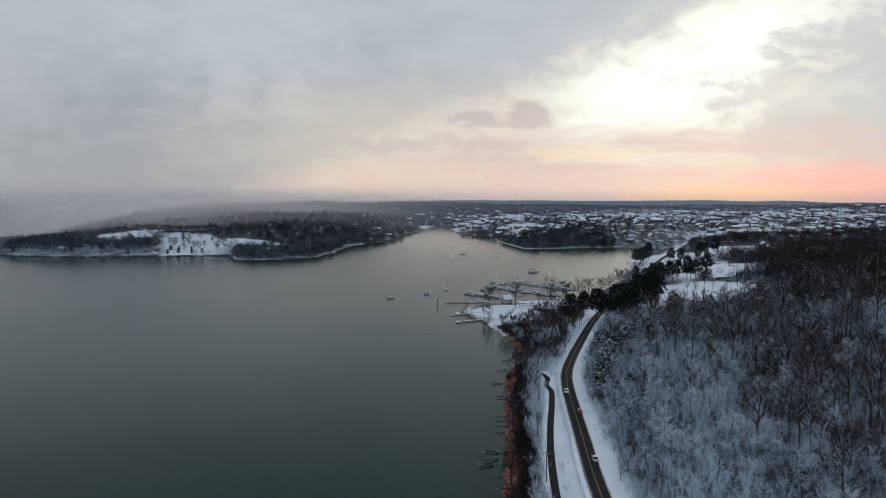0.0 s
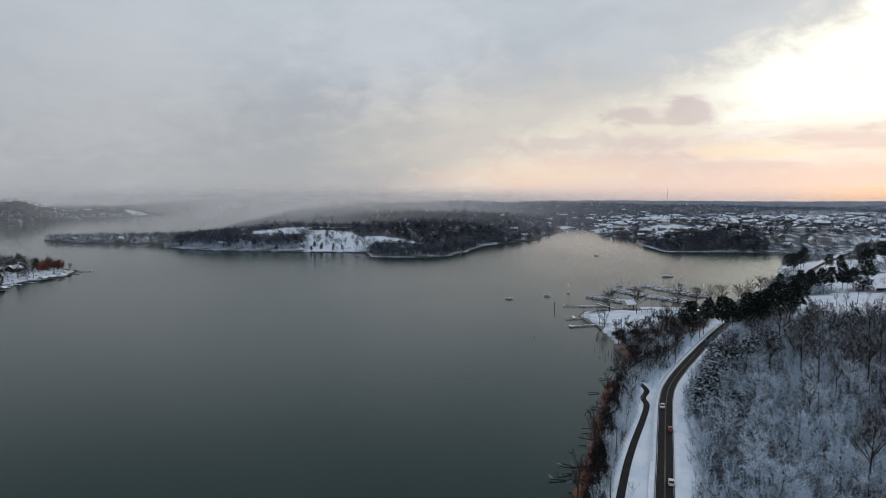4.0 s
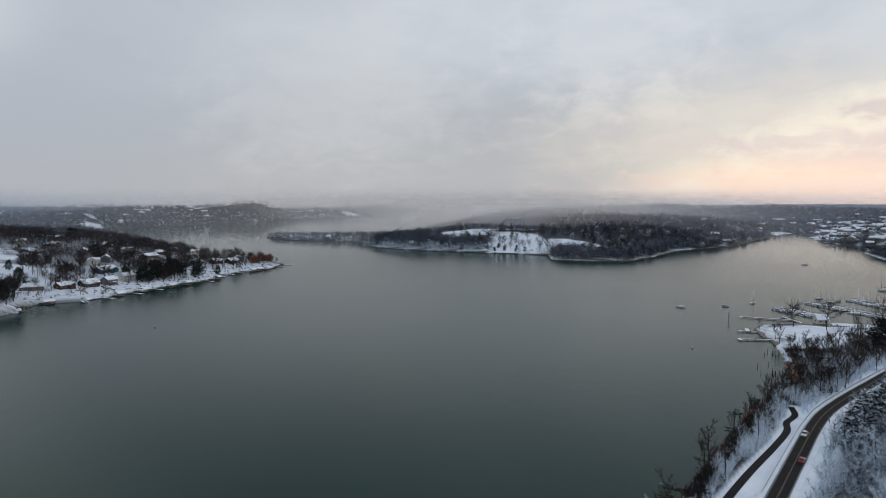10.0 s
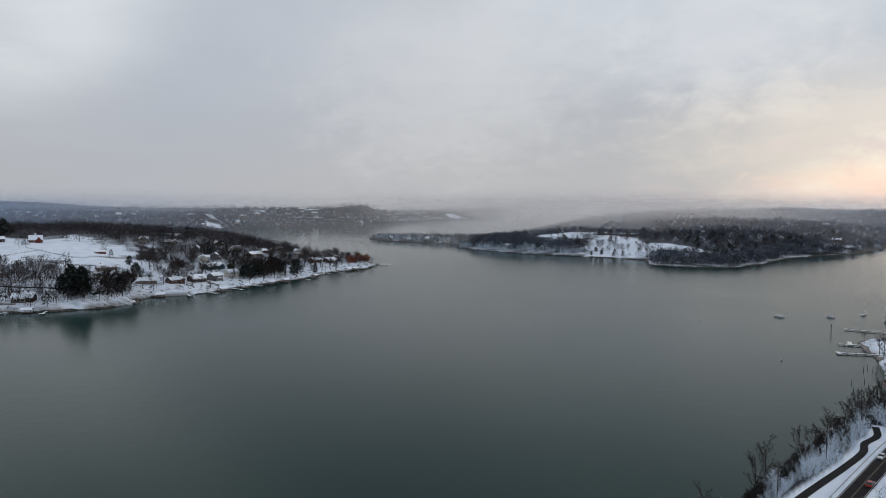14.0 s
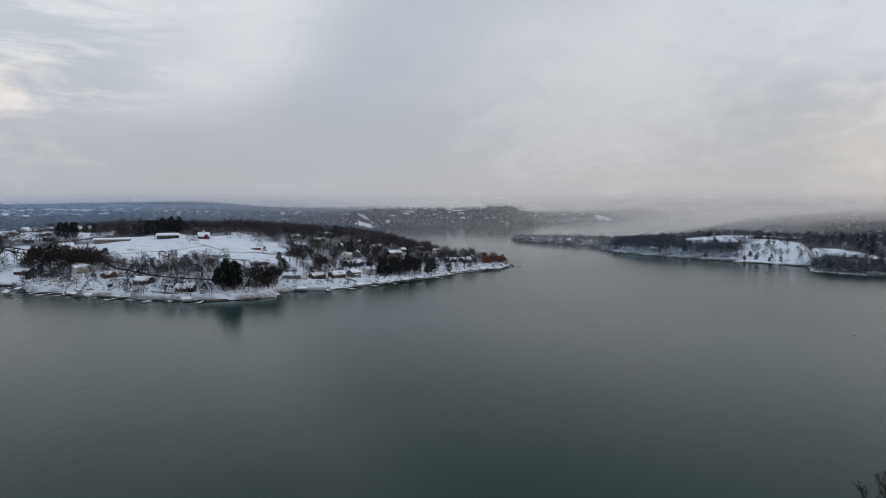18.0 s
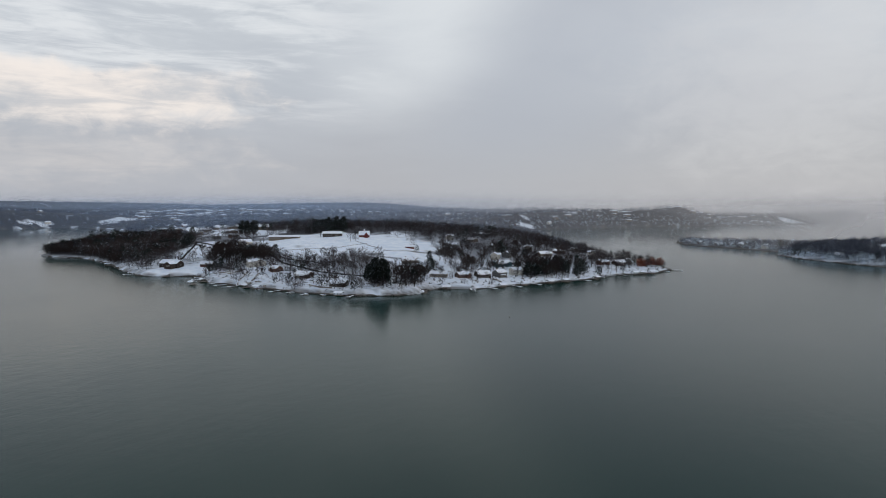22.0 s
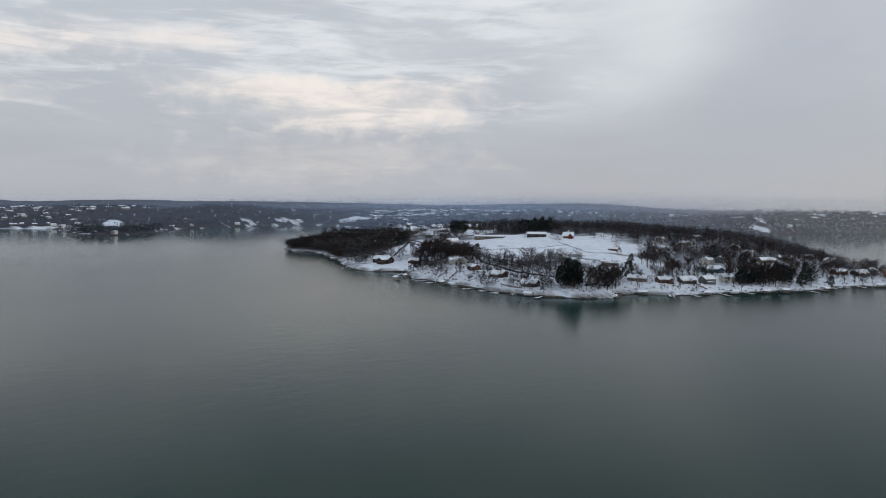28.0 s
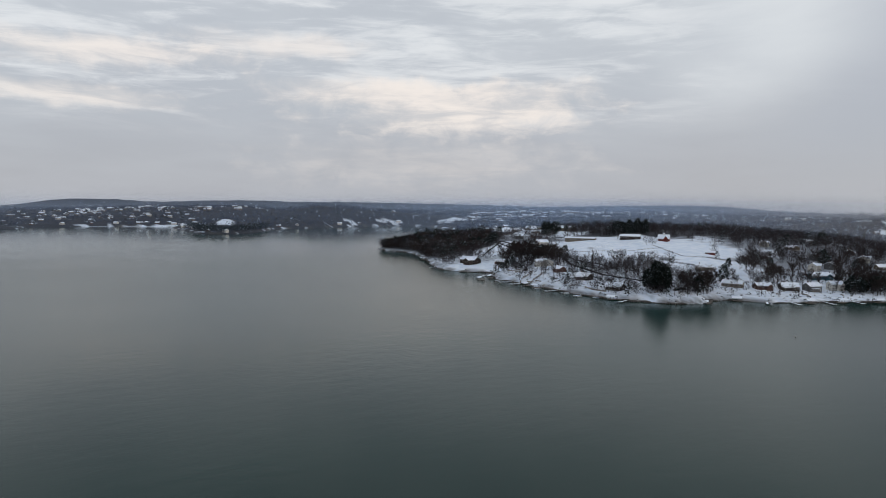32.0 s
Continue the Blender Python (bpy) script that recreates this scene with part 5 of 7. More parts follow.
def car(paint, label, x, y, turn):
    """A family car, its length along y."""
    d, z = line_distance(np.array([x]), np.array([y]), curve(ROAD, 4))
    ob = thing("car", label, "car", pose(x, y, float(z[0]) + 0.06, 0, 0, turn), "cars on the road")
    s = Shape()
    prof = [(-2.25, 0.35, 0.85), (-2.3, 0.75, 0.9), (-1.9, 0.98, 0.9), (-0.9, 1.02, 0.92), (1.5, 1.02, 0.92), (2.2, 0.9, 0.88), (2.25, 0.4, 0.85)]
    vs = [(sx * w, yy, zz) for yy, zz, w in prof for sx in (-1, 1)] + [(sx * 0.85, yy, 0.28) for yy in (-2.2, 2.2) for sx in (-1, 1)]
    n = len(prof)
    fs = [(2 * i, 2 * i + 1, 2 * i + 3, 2 * i + 2) for i in range(n - 1)] + [(2 * n - 2, 2 * n - 1, 2 * n + 3, 2 * n + 2), (2 * n, 2 * n + 1, 1, 0)]
    fs += [tuple([2 * n] + [2 * i for i in range(n)] + [2 * n + 2]), tuple([2 * n + 3] + [2 * i + 1 for i in range(n)][::-1] + [2 * n + 1])]
    body = part("body", s.add(vs, fs), paint, ob)
    roof = Shape()
    vs = [(sx * w, yy, zz) for yy, zz, w in ((-1.2, 1.0, 0.86), (-0.5, 1.48, 0.68), (1.2, 1.5, 0.68), (1.95, 1.0, 0.84)) for sx in (-1, 1)]
    roof.add(vs, [(2, 3, 5, 4)])
    part("roof", roof.box(0, 0.35, 1.47, 1.3, 1.6, 0.06), paint, ob)
    glass = Shape().add(vs, [(0, 1, 3, 2), (4, 5, 7, 6), (0, 2, 4, 6), (1, 7, 5, 3)])
    part("windows", glass, "glass", ob, "dark glass")
    for sx in (-0.8, 0.8):
        for yy in (-1.4, 1.45):
            w = part("wheel", Shape().tube((sx - 0.11, yy, 0.33), (sx + 0.11, yy, 0.33), 0.33, 0.33, 14), "rubber", ob)
            part("rim", Shape().tube((sx - 0.125, yy, 0.33), (sx + 0.125, yy, 0.33), 0.19, 0.19, 10), "steel", w)
        part("headlight", Shape().box(sx * 0.8, -2.29, 0.62, 0.36, 0.08, 0.16), "lamp_clear", ob)
        part("tail_light", Shape().box(sx * 0.88, 2.24, 0.66, 0.26, 0.08, 0.2), "lamp_red", ob)


def utility_pole(x, y, turn):
    ob = thing("utility_pole", "weathered wooden utility pole with a snowy crossarm", "utility pole", spot(x, y, turn), "utility poles")
    part("pole", Shape().tube((0, 0, -1), (0, 0, 10), 0.17, 0.12, 8), "pile", ob)
    part("crossarm", Shape().box(0, 0.12, 9.0, 2.4, 0.14, 0.16), "pile", ob)
    part("snow_cap", Shape().box(0, 0.12, 9.17, 2.3, 0.15, 0.06, taper=0.8), "snow", ob)
    for q in (-1.0, 0.35, 1.0):
        part("insulator", Shape().tube((q, 0.12, 9.17), (q, 0.12, 9.4), 0.06, 0.04, 6), "grey", ob)


def driftwood(x, y, turn, seed):
    r = np.random.RandomState(seed)
    s = Shape().tube((0, 0, 0.25), (5.5, 0.4, 0.6), 0.24, 0.13, 7)
    for i in range(6):
        u = r.uniform(1.5, 5.3)
        s.tube((u, u * 0.07, 0.35), (u + r.uniform(0.4, 1.8), r.normal() * 1.6, 0.5 + r.rand() * 1.4), 0.09, 0.02, 4)
    m = spot(x, y, turn)
    m.translation.z = max(m.translation.z, -0.15)
    tagged(new("fallen_tree", s.mesh("fallen_tree", "bark_snow")), "fallen dead tree lying into the water", "fallen tree").matrix_basis = m


CARS = [(50.3, 220, 175), (55.3, 300, -8), (55.4, 271, 173)]
build_near_woods()
guard_rail()
car("car_white", "silver car driving on the wet road", *CARS[0])
car("car_white", "white car driving on the wet road", *CARS[1])
car("car_red", "dark red car driving on the wet road", *CARS[2])
POLES = [(29, 165, 4), (32, 206, 5), (35, 247, 8), (41, 287, 12), (46, 326, 14), (54, 366, 16), (66, 405, 18)]
for x, y, turn in POLES:
    utility_pole(x, y, turn)


def power_line():
    """Three sagging wires from pole to pole."""
    ob = thing("power_line", "thin dark wires sagging between the utility poles", "power line")
    for q in (-1.0, 0.35, 1.0):
        s = Shape()
        tops = [spot(x, y, turn) @ Vector((q, 0.12, 9.42)) for x, y, turn in POLES]
        for a, b in zip(tops, tops[1:]):
            line = [a.lerp(b, u / 8) - Vector((0, 0, 4 * 0.7 * (u / 8) * (1 - u / 8))) for u in range(9)]
            for c, d in zip(line, line[1:]):
                s.tube(c, d, 0.03, 0.03, 3, caps=False)
        part("wire", s, "rubber", ob)


power_line()
for i, (x, y, turn) in enumerate(((22, 215, 170), (25, 246, 200), (31, 320, 165), (30, 345, 190), (40, 392, 175), (24, 232, 150), (20, 244, 205), (21, 250, 160), (18, 238, 190), (28, 290, 185), (27, 276, 170), (35, 372, 195))):
    driftwood(x, y, turn, 300 + i)


# ---- docks, boats and marks on the lake ----
def dock(name, a, b, wide, label, head=0.0, rails=False, group="docks"):
    """A plank dock from a to b on timber piles, with a cross-piece at the far end."""
    a, b = Vector((*a, 0)), Vector((*b, 0))
    d = b - a
    n = d.length
    ob = thing(name, label, "dock", pose(a.x, a.y, 0, 0, 0, math.degrees(math.atan2(d.y, d.x))), group)
    plank = Shape().box(0, 0, 0.75, 1.12, wide, 0.08).mesh("plank", "wood")
    k = max(2, int(n / 1.2))
    for i in range(k):
        part("plank", plank, "", ob).matrix_basis = pose((i + 0.5) * n / k, 0, 0.02 * RNG.rand())
    for side in (-1, 1):
        part("beam", Shape().box(n / 2, side * wide * 0.35, 0.55, n, 0.14, 0.2), "pile", ob)
    pile = Shape().tube((0, 0, -4.0), (0, 0, 1.5), 0.16, 0.13, 7).mesh("dock_leg", "pile")
    for i in range(max(2, int(n / 5)) + 1):
        for s in (-1, 1):
            part("dock_leg", pile, "", ob).matrix_basis = pose(min(n, i * 5.0), s * wide * 0.55, 0)
    part("snow_cover", Shape().box(n / 2, 0.1, 0.85, n * 0.97, wide * 0.86, 0.07, taper=0.98), "snow", ob, "thin layer of snow")
    if head:
        part("head", Shape().box(n + 1, 0, 0.72, 2.2, head, 0.14), "wood", ob)
        part("head_snow", Shape().box(n + 1, 0, 0.87, 2.1, head * 0.95, 0.08, taper=0.97), "snow", ob, "layer of snow")
    return ob


def hull(length, wide, deep):
    """A pointed boat hull, its bow along +x, open decked over."""
    s, ring = Shape(), []
    for u, w, z in ((-0.5, 0.82, 0.0), (-0.2, 1.0, 0.0), (0.15, 0.92, 0.05), (0.36, 0.55, 0.14), (0.5, 0.03, 0.26)):
        x, h = u * length, wide / 2 * w
        ring.append([(x, -h, deep + z), (x, -h * 0.72, 0.05), (x, 0, -0.35), (x, h * 0.72, 0.05), (x, h, deep + z)])
    s.add([p for r in ring for p in r], [(5 * i + j, 5 * i + 5 + j, 5 * i + 6 + j, 5 * i + 1 + j) for i in range(4) for j in range(4)] + [(5 * i + 4, 5 * i + 9, 5 * i + 5, 5 * i) for i in range(4)] + [(0, 1, 2, 3, 4)])
    return s


def boat(kind, label, m=None, group="boats"):
    if kind == "sail":
        ob = thing("sailboat", label, "sailboat", m, group)
        part("hull", hull(8.5, 2.7, 0.9), "hull", ob)
        part("cabin", Shape().box(0.6, 0, 0.92, 3.2, 1.5, 0.5, taper=0.85), "hull", ob)
        part("mast", Shape().tube((1.2, 0, 0.9), (1.2, 0, 11.5), 0.11, 0.07, 6), "steel", ob)
        part("boom", Shape().tube((1.2, 0, 2.0), (-2.8, 0, 1.9), 0.16, 0.14, 6), "canvas", ob, "furled sail in a blue cover")
        part("stay", Shape().tube((4.2, 0, 1.1), (1.2, 0, 11.3), 0.025, 0.025, 3).tube((-4.1, 0, 1.0), (1.2, 0, 11.3), 0.025, 0.025, 3), "steel", ob)
        part("deck_snow", Shape().box(-2.2, 0, 0.93, 2.6, 1.9, 0.08, taper=0.9), "snow", ob, "snow on the deck")
    elif kind == "motor":
        ob = thing("motorboat", label, "motorboat", m, group)
        part("hull", hull(7.5, 2.6, 0.95), "hull", ob)
        part("cabin", Shape().box(0.4, 0, 0.95, 2.6, 1.9, 0.85, taper=0.78), "hull", ob)
        part("windscreen", Shape().box(1.62, 0, 1.15, 0.12, 1.6, 0.5), "glass", ob, "dark windscreen")
        part("canopy", Shape().box(-1.2, 0, 1.8, 2.4, 2.0, 0.12, taper=0.94), "canvas", ob, "blue canvas canopy")
        part("outboard", Shape().box(-3.95, 0, 0.2, 0.5, 0.5, 1.1, taper=0.8), "car_dark", ob)
        part("deck_snow", Shape().box(-1.2, 0, 1.93, 2.3, 1.9, 0.08, taper=0.92), "snow", ob, "snow on the canopy")
    else:
        ob = thing("covered_boat", label, "boat", m, group)
        part("hull", hull(6.2, 2.3, 0.8), "hull", ob)
        part("cover", Shape().box(-0.3, 0, 0.8, 4.8, 1.9, 0.55, taper=0.6), "canvas", ob, "canvas cover")
        part("cover_snow", Shape().box(-0.3, 0, 1.33, 3.6, 1.25, 0.14, taper=0.8), "snow", ob, "snow on the cover")
    return ob


def marina_row(a, b, seed):
    """A floating walkway with finger piers, and a berthed boat in most of the slips."""
    r = np.random.RandomState(seed)
    a, b = Vector((*a, 0)), Vector((*b, 0))
    d, turn = b - a, math.degrees(math.atan2(b.y - a.y, b.x - a.x))
    n = d.length
    base = pose(a.x, a.y, 0, 0, 0, turn)
    ob = thing("floating_dock", "long snow-covered floating dock of the marina", "dock", base, "marina docks")
    part("walkway", Shape().box(n / 2, 0, 0.1, n, 2.2, 0.5), "wood", ob)
    part("snow_cover", Shape().box(n / 2, 0, 0.6, n * 0.99, 1.9, 0.08, taper=0.99), "snow", ob, "layer of snow")
    finger = Shape().box(0, 4.2, 0.15, 0.7, 6.4, 0.4).mesh("finger_pier", "wood")
    cap = Shape().box(0, 4.2, 0.55, 0.6, 6.2, 0.06).mesh("finger_snow", "snow")
    pile = Shape().tube((0, 0, -4), (0, 0, 2.6), 0.15, 0.13, 6).mesh("dock_leg", "pile")
    for i in range(int(n / 6.4)):
        for side in (0, 180):
            m = pose(3 + i * 6.4, 0, 0, 0, 0, side)
            f = part("finger_pier", finger, "", ob)
            f.matrix_basis = m
            part("finger_snow", cap, "", f)
            part("dock_leg", pile, "", ob).matrix_basis = m @ pose(0, 7.6, 0)
            for off in (-1.75, 1.75):
                q = r.rand()
                if q < 0.86:
                    src = BERTHED[0 if q < 0.26 else 1 if q < 0.52 else 2]
                    copy_thing(src, base @ m @ pose(off, 4.6 + r.uniform(-0.5, 0.5), 0, 0, 0, 90 if r.rand() < 0.5 else -90))


dock("dock", (38, 553), (6, 542), 1.8, "long snowy plank dock standing in the shallows")
dock("dock", (38, 525), (12, 513), 2.0, "snowy plank dock with a cross-piece at its end", head=6.0)
dock("dock", (40, 609), (3, 605), 1.6, "long low plank dock with thin snow", head=3.0)
dock("dock", (46, 596), (30, 622), 1.6, "snowy plank dock beside the marina")
part("deck", Shape().box(0, 0, 0.1, 12, 2.6, 0.55), "hull", thing("float", "white floating platform moored by the dock", "float", pose(12, 550, 0.0, 0, 0, 102)))
BERTHED = [boat("sail", "white sailboat berthed with its sail furled", pose(64, 728, 0, 0, 0, 150), "marina boats"),
           boat("motor", "white motorboat with a blue canopy in its berth", pose(70, 740, 0, 0, 0, 60), "marina boats"),
           boat("covered", "small boat under a snowy canvas cover", pose(40, 688, 0, 0, 0, 60), "marina boats")]
for i, (a, b) in enumerate((((24, 664), (60, 633)), ((48, 712), (112, 645)), ((80, 752), (133, 681)))):
    marina_row(a, b, 400 + i)
boat("motor", "white cabin boat moored alone on the lake", pose(-49, 634, 0, 0, 0, 10), "moored boats")
boat("covered", "small white boat moored alone on the lake", pose(-16, 657, 0, 0, 0, -15), "moored boats")
boat("sail", "small sailboat moored off the point", pose(3, 688, 0, 0, 0, 70), "moored boats")
boat("sail", "sailboat at anchor beyond the marina", pose(54, 747, 0, 0, 0, 40), "moored boats")
boat("motor", "small boat at anchor in the channel", pose(32, 1100, 0, 0, 0, 0), "moored boats")
boat("motor", "motorboat moored beyond the docks", pose(131, 747, 0, 0, 0, 20), "moored boats")
boat("sail", "sailboat moored beyond the docks", pose(119, 777, 0, 0, 0, 100), "moored boats")


def ketch(x, y):
    ob = thing("ketch", "two-masted sailing boat at anchor", "sailboat", pose(x, y, 0, 0, 0, -4), "moored boats")
    part("hull", hull(13, 3.6, 1.5), "hull", ob)
    part("deckhouse", Shape().box(-1.0, 0, 1.5, 5, 2.0, 0.8, taper=0.88), "hull", ob)
    for u, h in ((1.8, 15), (-3.8, 12)):
        part("mast", Shape().tube((u, 0, 1.8), (u, 0, h), 0.2, 0.1, 7), "pile", ob)
        part("boom", Shape().tube((u, 0, 3.6), (u - 3.2, 0, 3.5), 0.22, 0.18, 6), "canvas", ob, "furled sail")
    part("rigging", Shape().tube((6.3, 0, 1.7), (1.8, 0, 14.8), 0.04, 0.04, 3).tube((1.8, 0, 14.8), (-3.8, 0, 11.8), 0.04, 0.04, 3).tube((-6.3, 0, 1.6), (-3.8, 0, 11.8), 0.04, 0.04, 3), "steel", ob)


def buoy(x, y):
    ob = thing("buoy", "small dark buoy floating on the lake", "buoy", pose(x, y, 0), "buoys")
    part("float", Shape().tube((0, 0, -0.4), (0, 0, 0.5), 0.5, 0.42, 10), "pile", ob)
    part("top", Shape().tube((0, 0, 0.5), (0, 0, 1.5), 0.12, 0.05, 6), "hull", ob)


def channel_mark(x, y):
    ob = thing("channel_mark", "dark timber pile with a board marking the channel", "channel mark", pose(x, y, 0))
    part("dock_leg", Shape().tube((0, 0, -4), (0, 0, 6.2), 0.26, 0.22, 8), "pile", ob)
    part("board", Shape().box(0, -0.3, 4.6, 1.1, 0.08, 1.1), "grey", ob)


ketch(112, 842)
for x, y in ((-94, 575), (-367, 350), (-12, 470)):
    buoy(x, y)
channel_mark(-5, 588)
old_pile = Shape().tube((0, 0, -3), (0.05, 0.03, 1.9), 0.2, 0.15, 7).mesh("mooring_post", "pile")
for i, (x, y) in enumerate(((29, 474), (33, 479), (36, 485), (30, 483), (35, 474), (39, 480), (34, 418), (38, 426), (31, 424), (36, 433), (28, 440), (33, 446))):
    tagged(new("mooring_post", old_pile), "old dark timber post standing in the shallows", "pile", "old piles").matrix_basis = pose(x, y, 0, RNG.normal() * 4, RNG.normal() * 4, 40 * i)


# ---- houses ----
def house(name, label, wide, deep, tall, wall, rise=2.6, storeys=1, wing=0.0, chimney=True, porch=False, turned=0, m=None, group="", roof="snow", cat="house"):
    """A house standing on z = 0, its ridge along x and its front to -y."""
    ob = thing(name, label, cat, m, group)
    body = Shape().box(0, 0, -2.5, wide, deep, tall + 2.5)
    gx = wide / 2
    body.add([(sx * gx, -deep / 2, tall) for sx in (-1, 1)] + [(sx * gx, deep / 2, tall) for sx in (-1, 1)] + [(sx * gx, 0, tall + rise) for sx in (-1, 1)],
             [(0, 2, 4), (3, 1, 5)])
    part("wall", body, wall, ob)
    part("roof", Shape().gable(0, 0, tall, wide, deep, rise, 0.6, 0.32), roof, ob, "snow-covered gabled roof" if roof == "snow" else "")
    for side in (-1, 1):
        part("fascia", Shape().box(0, side * (deep / 2 + 0.62), tall - rise * 1.24 / deep - 0.22, wide + 1.1, 0.1, 0.26), "trim", ob)
    if wing:
        x = wide * 0.22
        w = Shape().box(x, -deep / 2 - wing / 2 + 0.1, -2.5, wide * 0.38, wing, tall + 2.4)
        w.add([(x - wide * 0.19, -deep / 2 - wing + 0.1, tall - 0.1), (x + wide * 0.19, -deep / 2 - wing + 0.1, tall - 0.1), (x, -deep / 2 - wing + 0.1, tall + rise * 0.7)], [(0, 1, 2)])
        part("wing_wall", w, wall, ob)
        part("wing_roof", Shape().gable(0, 0, 0, wing + deep * 0.5, wide * 0.38, rise * 0.72, 0.5, 0.3, 90).moved(x, -deep / 2 - wing / 2 + deep * 0.2, tall - 0.08), roof, ob, "snow-covered roof of the wing" if roof == "snow" else "")
    if chimney:
        part("chimney", Shape().box(-wide * 0.28, deep * 0.12, tall, 0.9, 0.9, rise + 1.5).box(-wide * 0.28, deep * 0.12, tall + rise + 1.5, 1.1, 1.1, 0.18), "brick", ob)
    cols = max(2, int(wide / 3.4))
    sash = Shape()
    for a, b, c, d in ((-0.62, 0, 0.1, 1.5), (0.62, 0, 0.1, 1.5), (0, -0.7, 1.34, 0.1), (0, 0.7, 1.34, 0.1)):
        sash.box(a, -0.05, b - d / 2, c, 0.12, d)
    sash = sash.mesh("window", "trim")
    pane = Shape().box(0, -0.02, -0.68, 1.16, 0.06, 1.36).mesh("pane", "glass")
    for level in range(storeys):
        z = 1.6 + 2.8 * level
        for i in range(cols):
            x = (i + 0.5) * wide / cols - wide / 2
            if level == 0 and i == cols // 2:
                part("door", Shape().box(x, -deep / 2 - 0.04, 0, 1.0, 0.1, 2.1), "brown", ob)
                continue
            if wing and x > wide * 0.02 and x < wide * 0.42:
                m1 = pose(x, -deep / 2 - wing + 0.06, z)
            else:
                m1 = pose(x, -deep / 2 - 0.03, z)
            w = part("window", sash, "", ob)
            w.matrix_basis = m1
            part("pane", pane, "", w)
        for side in (-1, 1):
            w = part("window", sash, "", ob)
            w.matrix_basis = pose(side * (gx + 0.03), 0, z, 0, 0, 90 * side)
            part("pane", pane, "", w)
    if porch:
        part("porch_deck", Shape().box(-wide * 0.1, -deep / 2 - 1.6, 0, wide * 0.6, 3.0, 0.3), "wood", ob)
        part("porch_roof", Shape().box(-wide * 0.1, -deep / 2 - 1.7, 2.55, wide * 0.62, 3.3, 0.25, taper=0.97), roof, ob, "snow on the porch roof")
        for i in range(4):
            part("porch_post", Shape().box(-wide * 0.38 + i * wide * 0.56 / 3, -deep / 2 - 3.0, 0.3, 0.16, 0.16, 2.3), "trim", ob)
    return ob


def moved(self, x, y, z):
    self.v = [(a + x, b + y, c + z) for a, b, c in self.v]
    return self


Shape.moved = moved


def boathouse(name, label, m, group):
    ob = thing(name, label, "boathouse", m, group)
    part("deck", Shape().box(0, 0, 0.55, 8, 7, 0.22), "wood", ob)
    for sx in (-3.7, 0, 3.7):
        for sy in (-3.2, 3.2):
            part("post", Shape().box(sx, sy, -3, 0.24, 0.24, 6.3), "pile", ob)
    part("roof", Shape().gable(0, 0, 3.3, 8, 7, 1.3, 0.5, 0.3), "snow", ob, "snow-covered roof")
    for sy in (-3.2, 3.2):
        part("beam", Shape().box(0, sy, 3.0, 7.6, 0.2, 0.3), "pile", ob)
    return ob


def facing(x, y):
    """Turn that sets a house's front towards the nearest water."""
    e = 6.0
    s = shore(np.array([x + e, x - e, x, x]), np.array([y, y, y + e, y - e]))
    return math.degrees(math.atan2(s[2] - s[3], s[0] - s[1])) - 90


G = "houses of the peninsula"
KINDS = [house("house", "tan brick ranch house under a snowy roof", 20, 10, 3.2, "tan", 2.8, 1, 0, group=G),
         house("house", "grey-sided lake house under a snowy roof", 15, 10, 5.2, "grey", 3.0, 2, 0, porch=True, group=G),
         house("house", "red brick house with a snowy gabled roof", 16, 9, 3.4, "brick", 2.6, 1, 4, group=G),
         house("house", "pale-sided two-storey house with a snowy roof", 14, 9, 5.8, "siding", 2.8, 2, 3.5, group=G),
         house("house", "brown timber lake house with a snowy roof", 17, 11, 3.6, "brown", 3.2, 1, 0, porch=True, group=G)]
SITES = [(-1150, 141, 3, 25), (-700, 227, 2, 0), (-642, 247, 4, 8), (-682, 390, 0, 0), (-572, 267, 4, 0), (-599, 392, 0, 5), (-884, 538, 3, 0),
         (-592, 445, 4, -4), (-590, 418, 2, 3), (-596, 470, 1, 5), (-606, 498, 3, 0), (-612, 524, 2, -6), (-622, 549, 1, 5), (-641, 580, 0, 0), (-712, 546, 1, 20), (-768, 614, 3, 0), (-856, 566, 0, 30), (-872, 772, 2, 0), (-658, 668, 2, 10), (-806, 760, 3, 0), (-900, 800, 0, 0),
         (-650, 690, 4, 0), (-676, 727, 1, -10), (-780, 560, 1, 30), (-715, 610, 0, 10), (-760, 665, 2, 40), (-700, 520, 3, 20), (-850, 640, 4, 0),
         (-960, 640, 1, 0), (-930, 190, 2, 30)]
used = set()
for x, y, k, turn in SITES:
    m = spot(x, y, facing(x, y) + turn, 0.4)
    if k in used:
        copy_thing(KINDS[k], m)
    else:
        KINDS[k].matrix_basis = m
        used.add(k)
house("house", "large brown lodge-like house with several snowy gables", 28, 13, 4.2, "brown", 4.0, 1, 8, m=spot(-832, 120, facing(-832, 120), 0.5), group=G)
house("house", "long white-roofed house above terraced gardens", 28, 15, 5.0, "siding", 3.0, 2, 6, porch=True, m=spot(-766, 216, facing(-766, 216) + 5, 0.5), group=G)
house("house", "long low blue-green house with a snowy roof", 22, 11, 3.2, "teal", 3.4, 1, 5, m=spot(-655, 506, facing(-650, 500), 0.5), group=G)
house("school_building", "long low building with a flat-looking snowy roof", 46, 12, 3.6, "tan", 1.6, 1, 0, chimney=False, m=spot(-946, 288, 70, 0.3), cat="building")
house("lodge", "brown timber building on the hilltop", 30, 12, 4.2, "brown", 2.8, 1, 0, m=spot(-939, 362, 72, 0.3), cat="building")
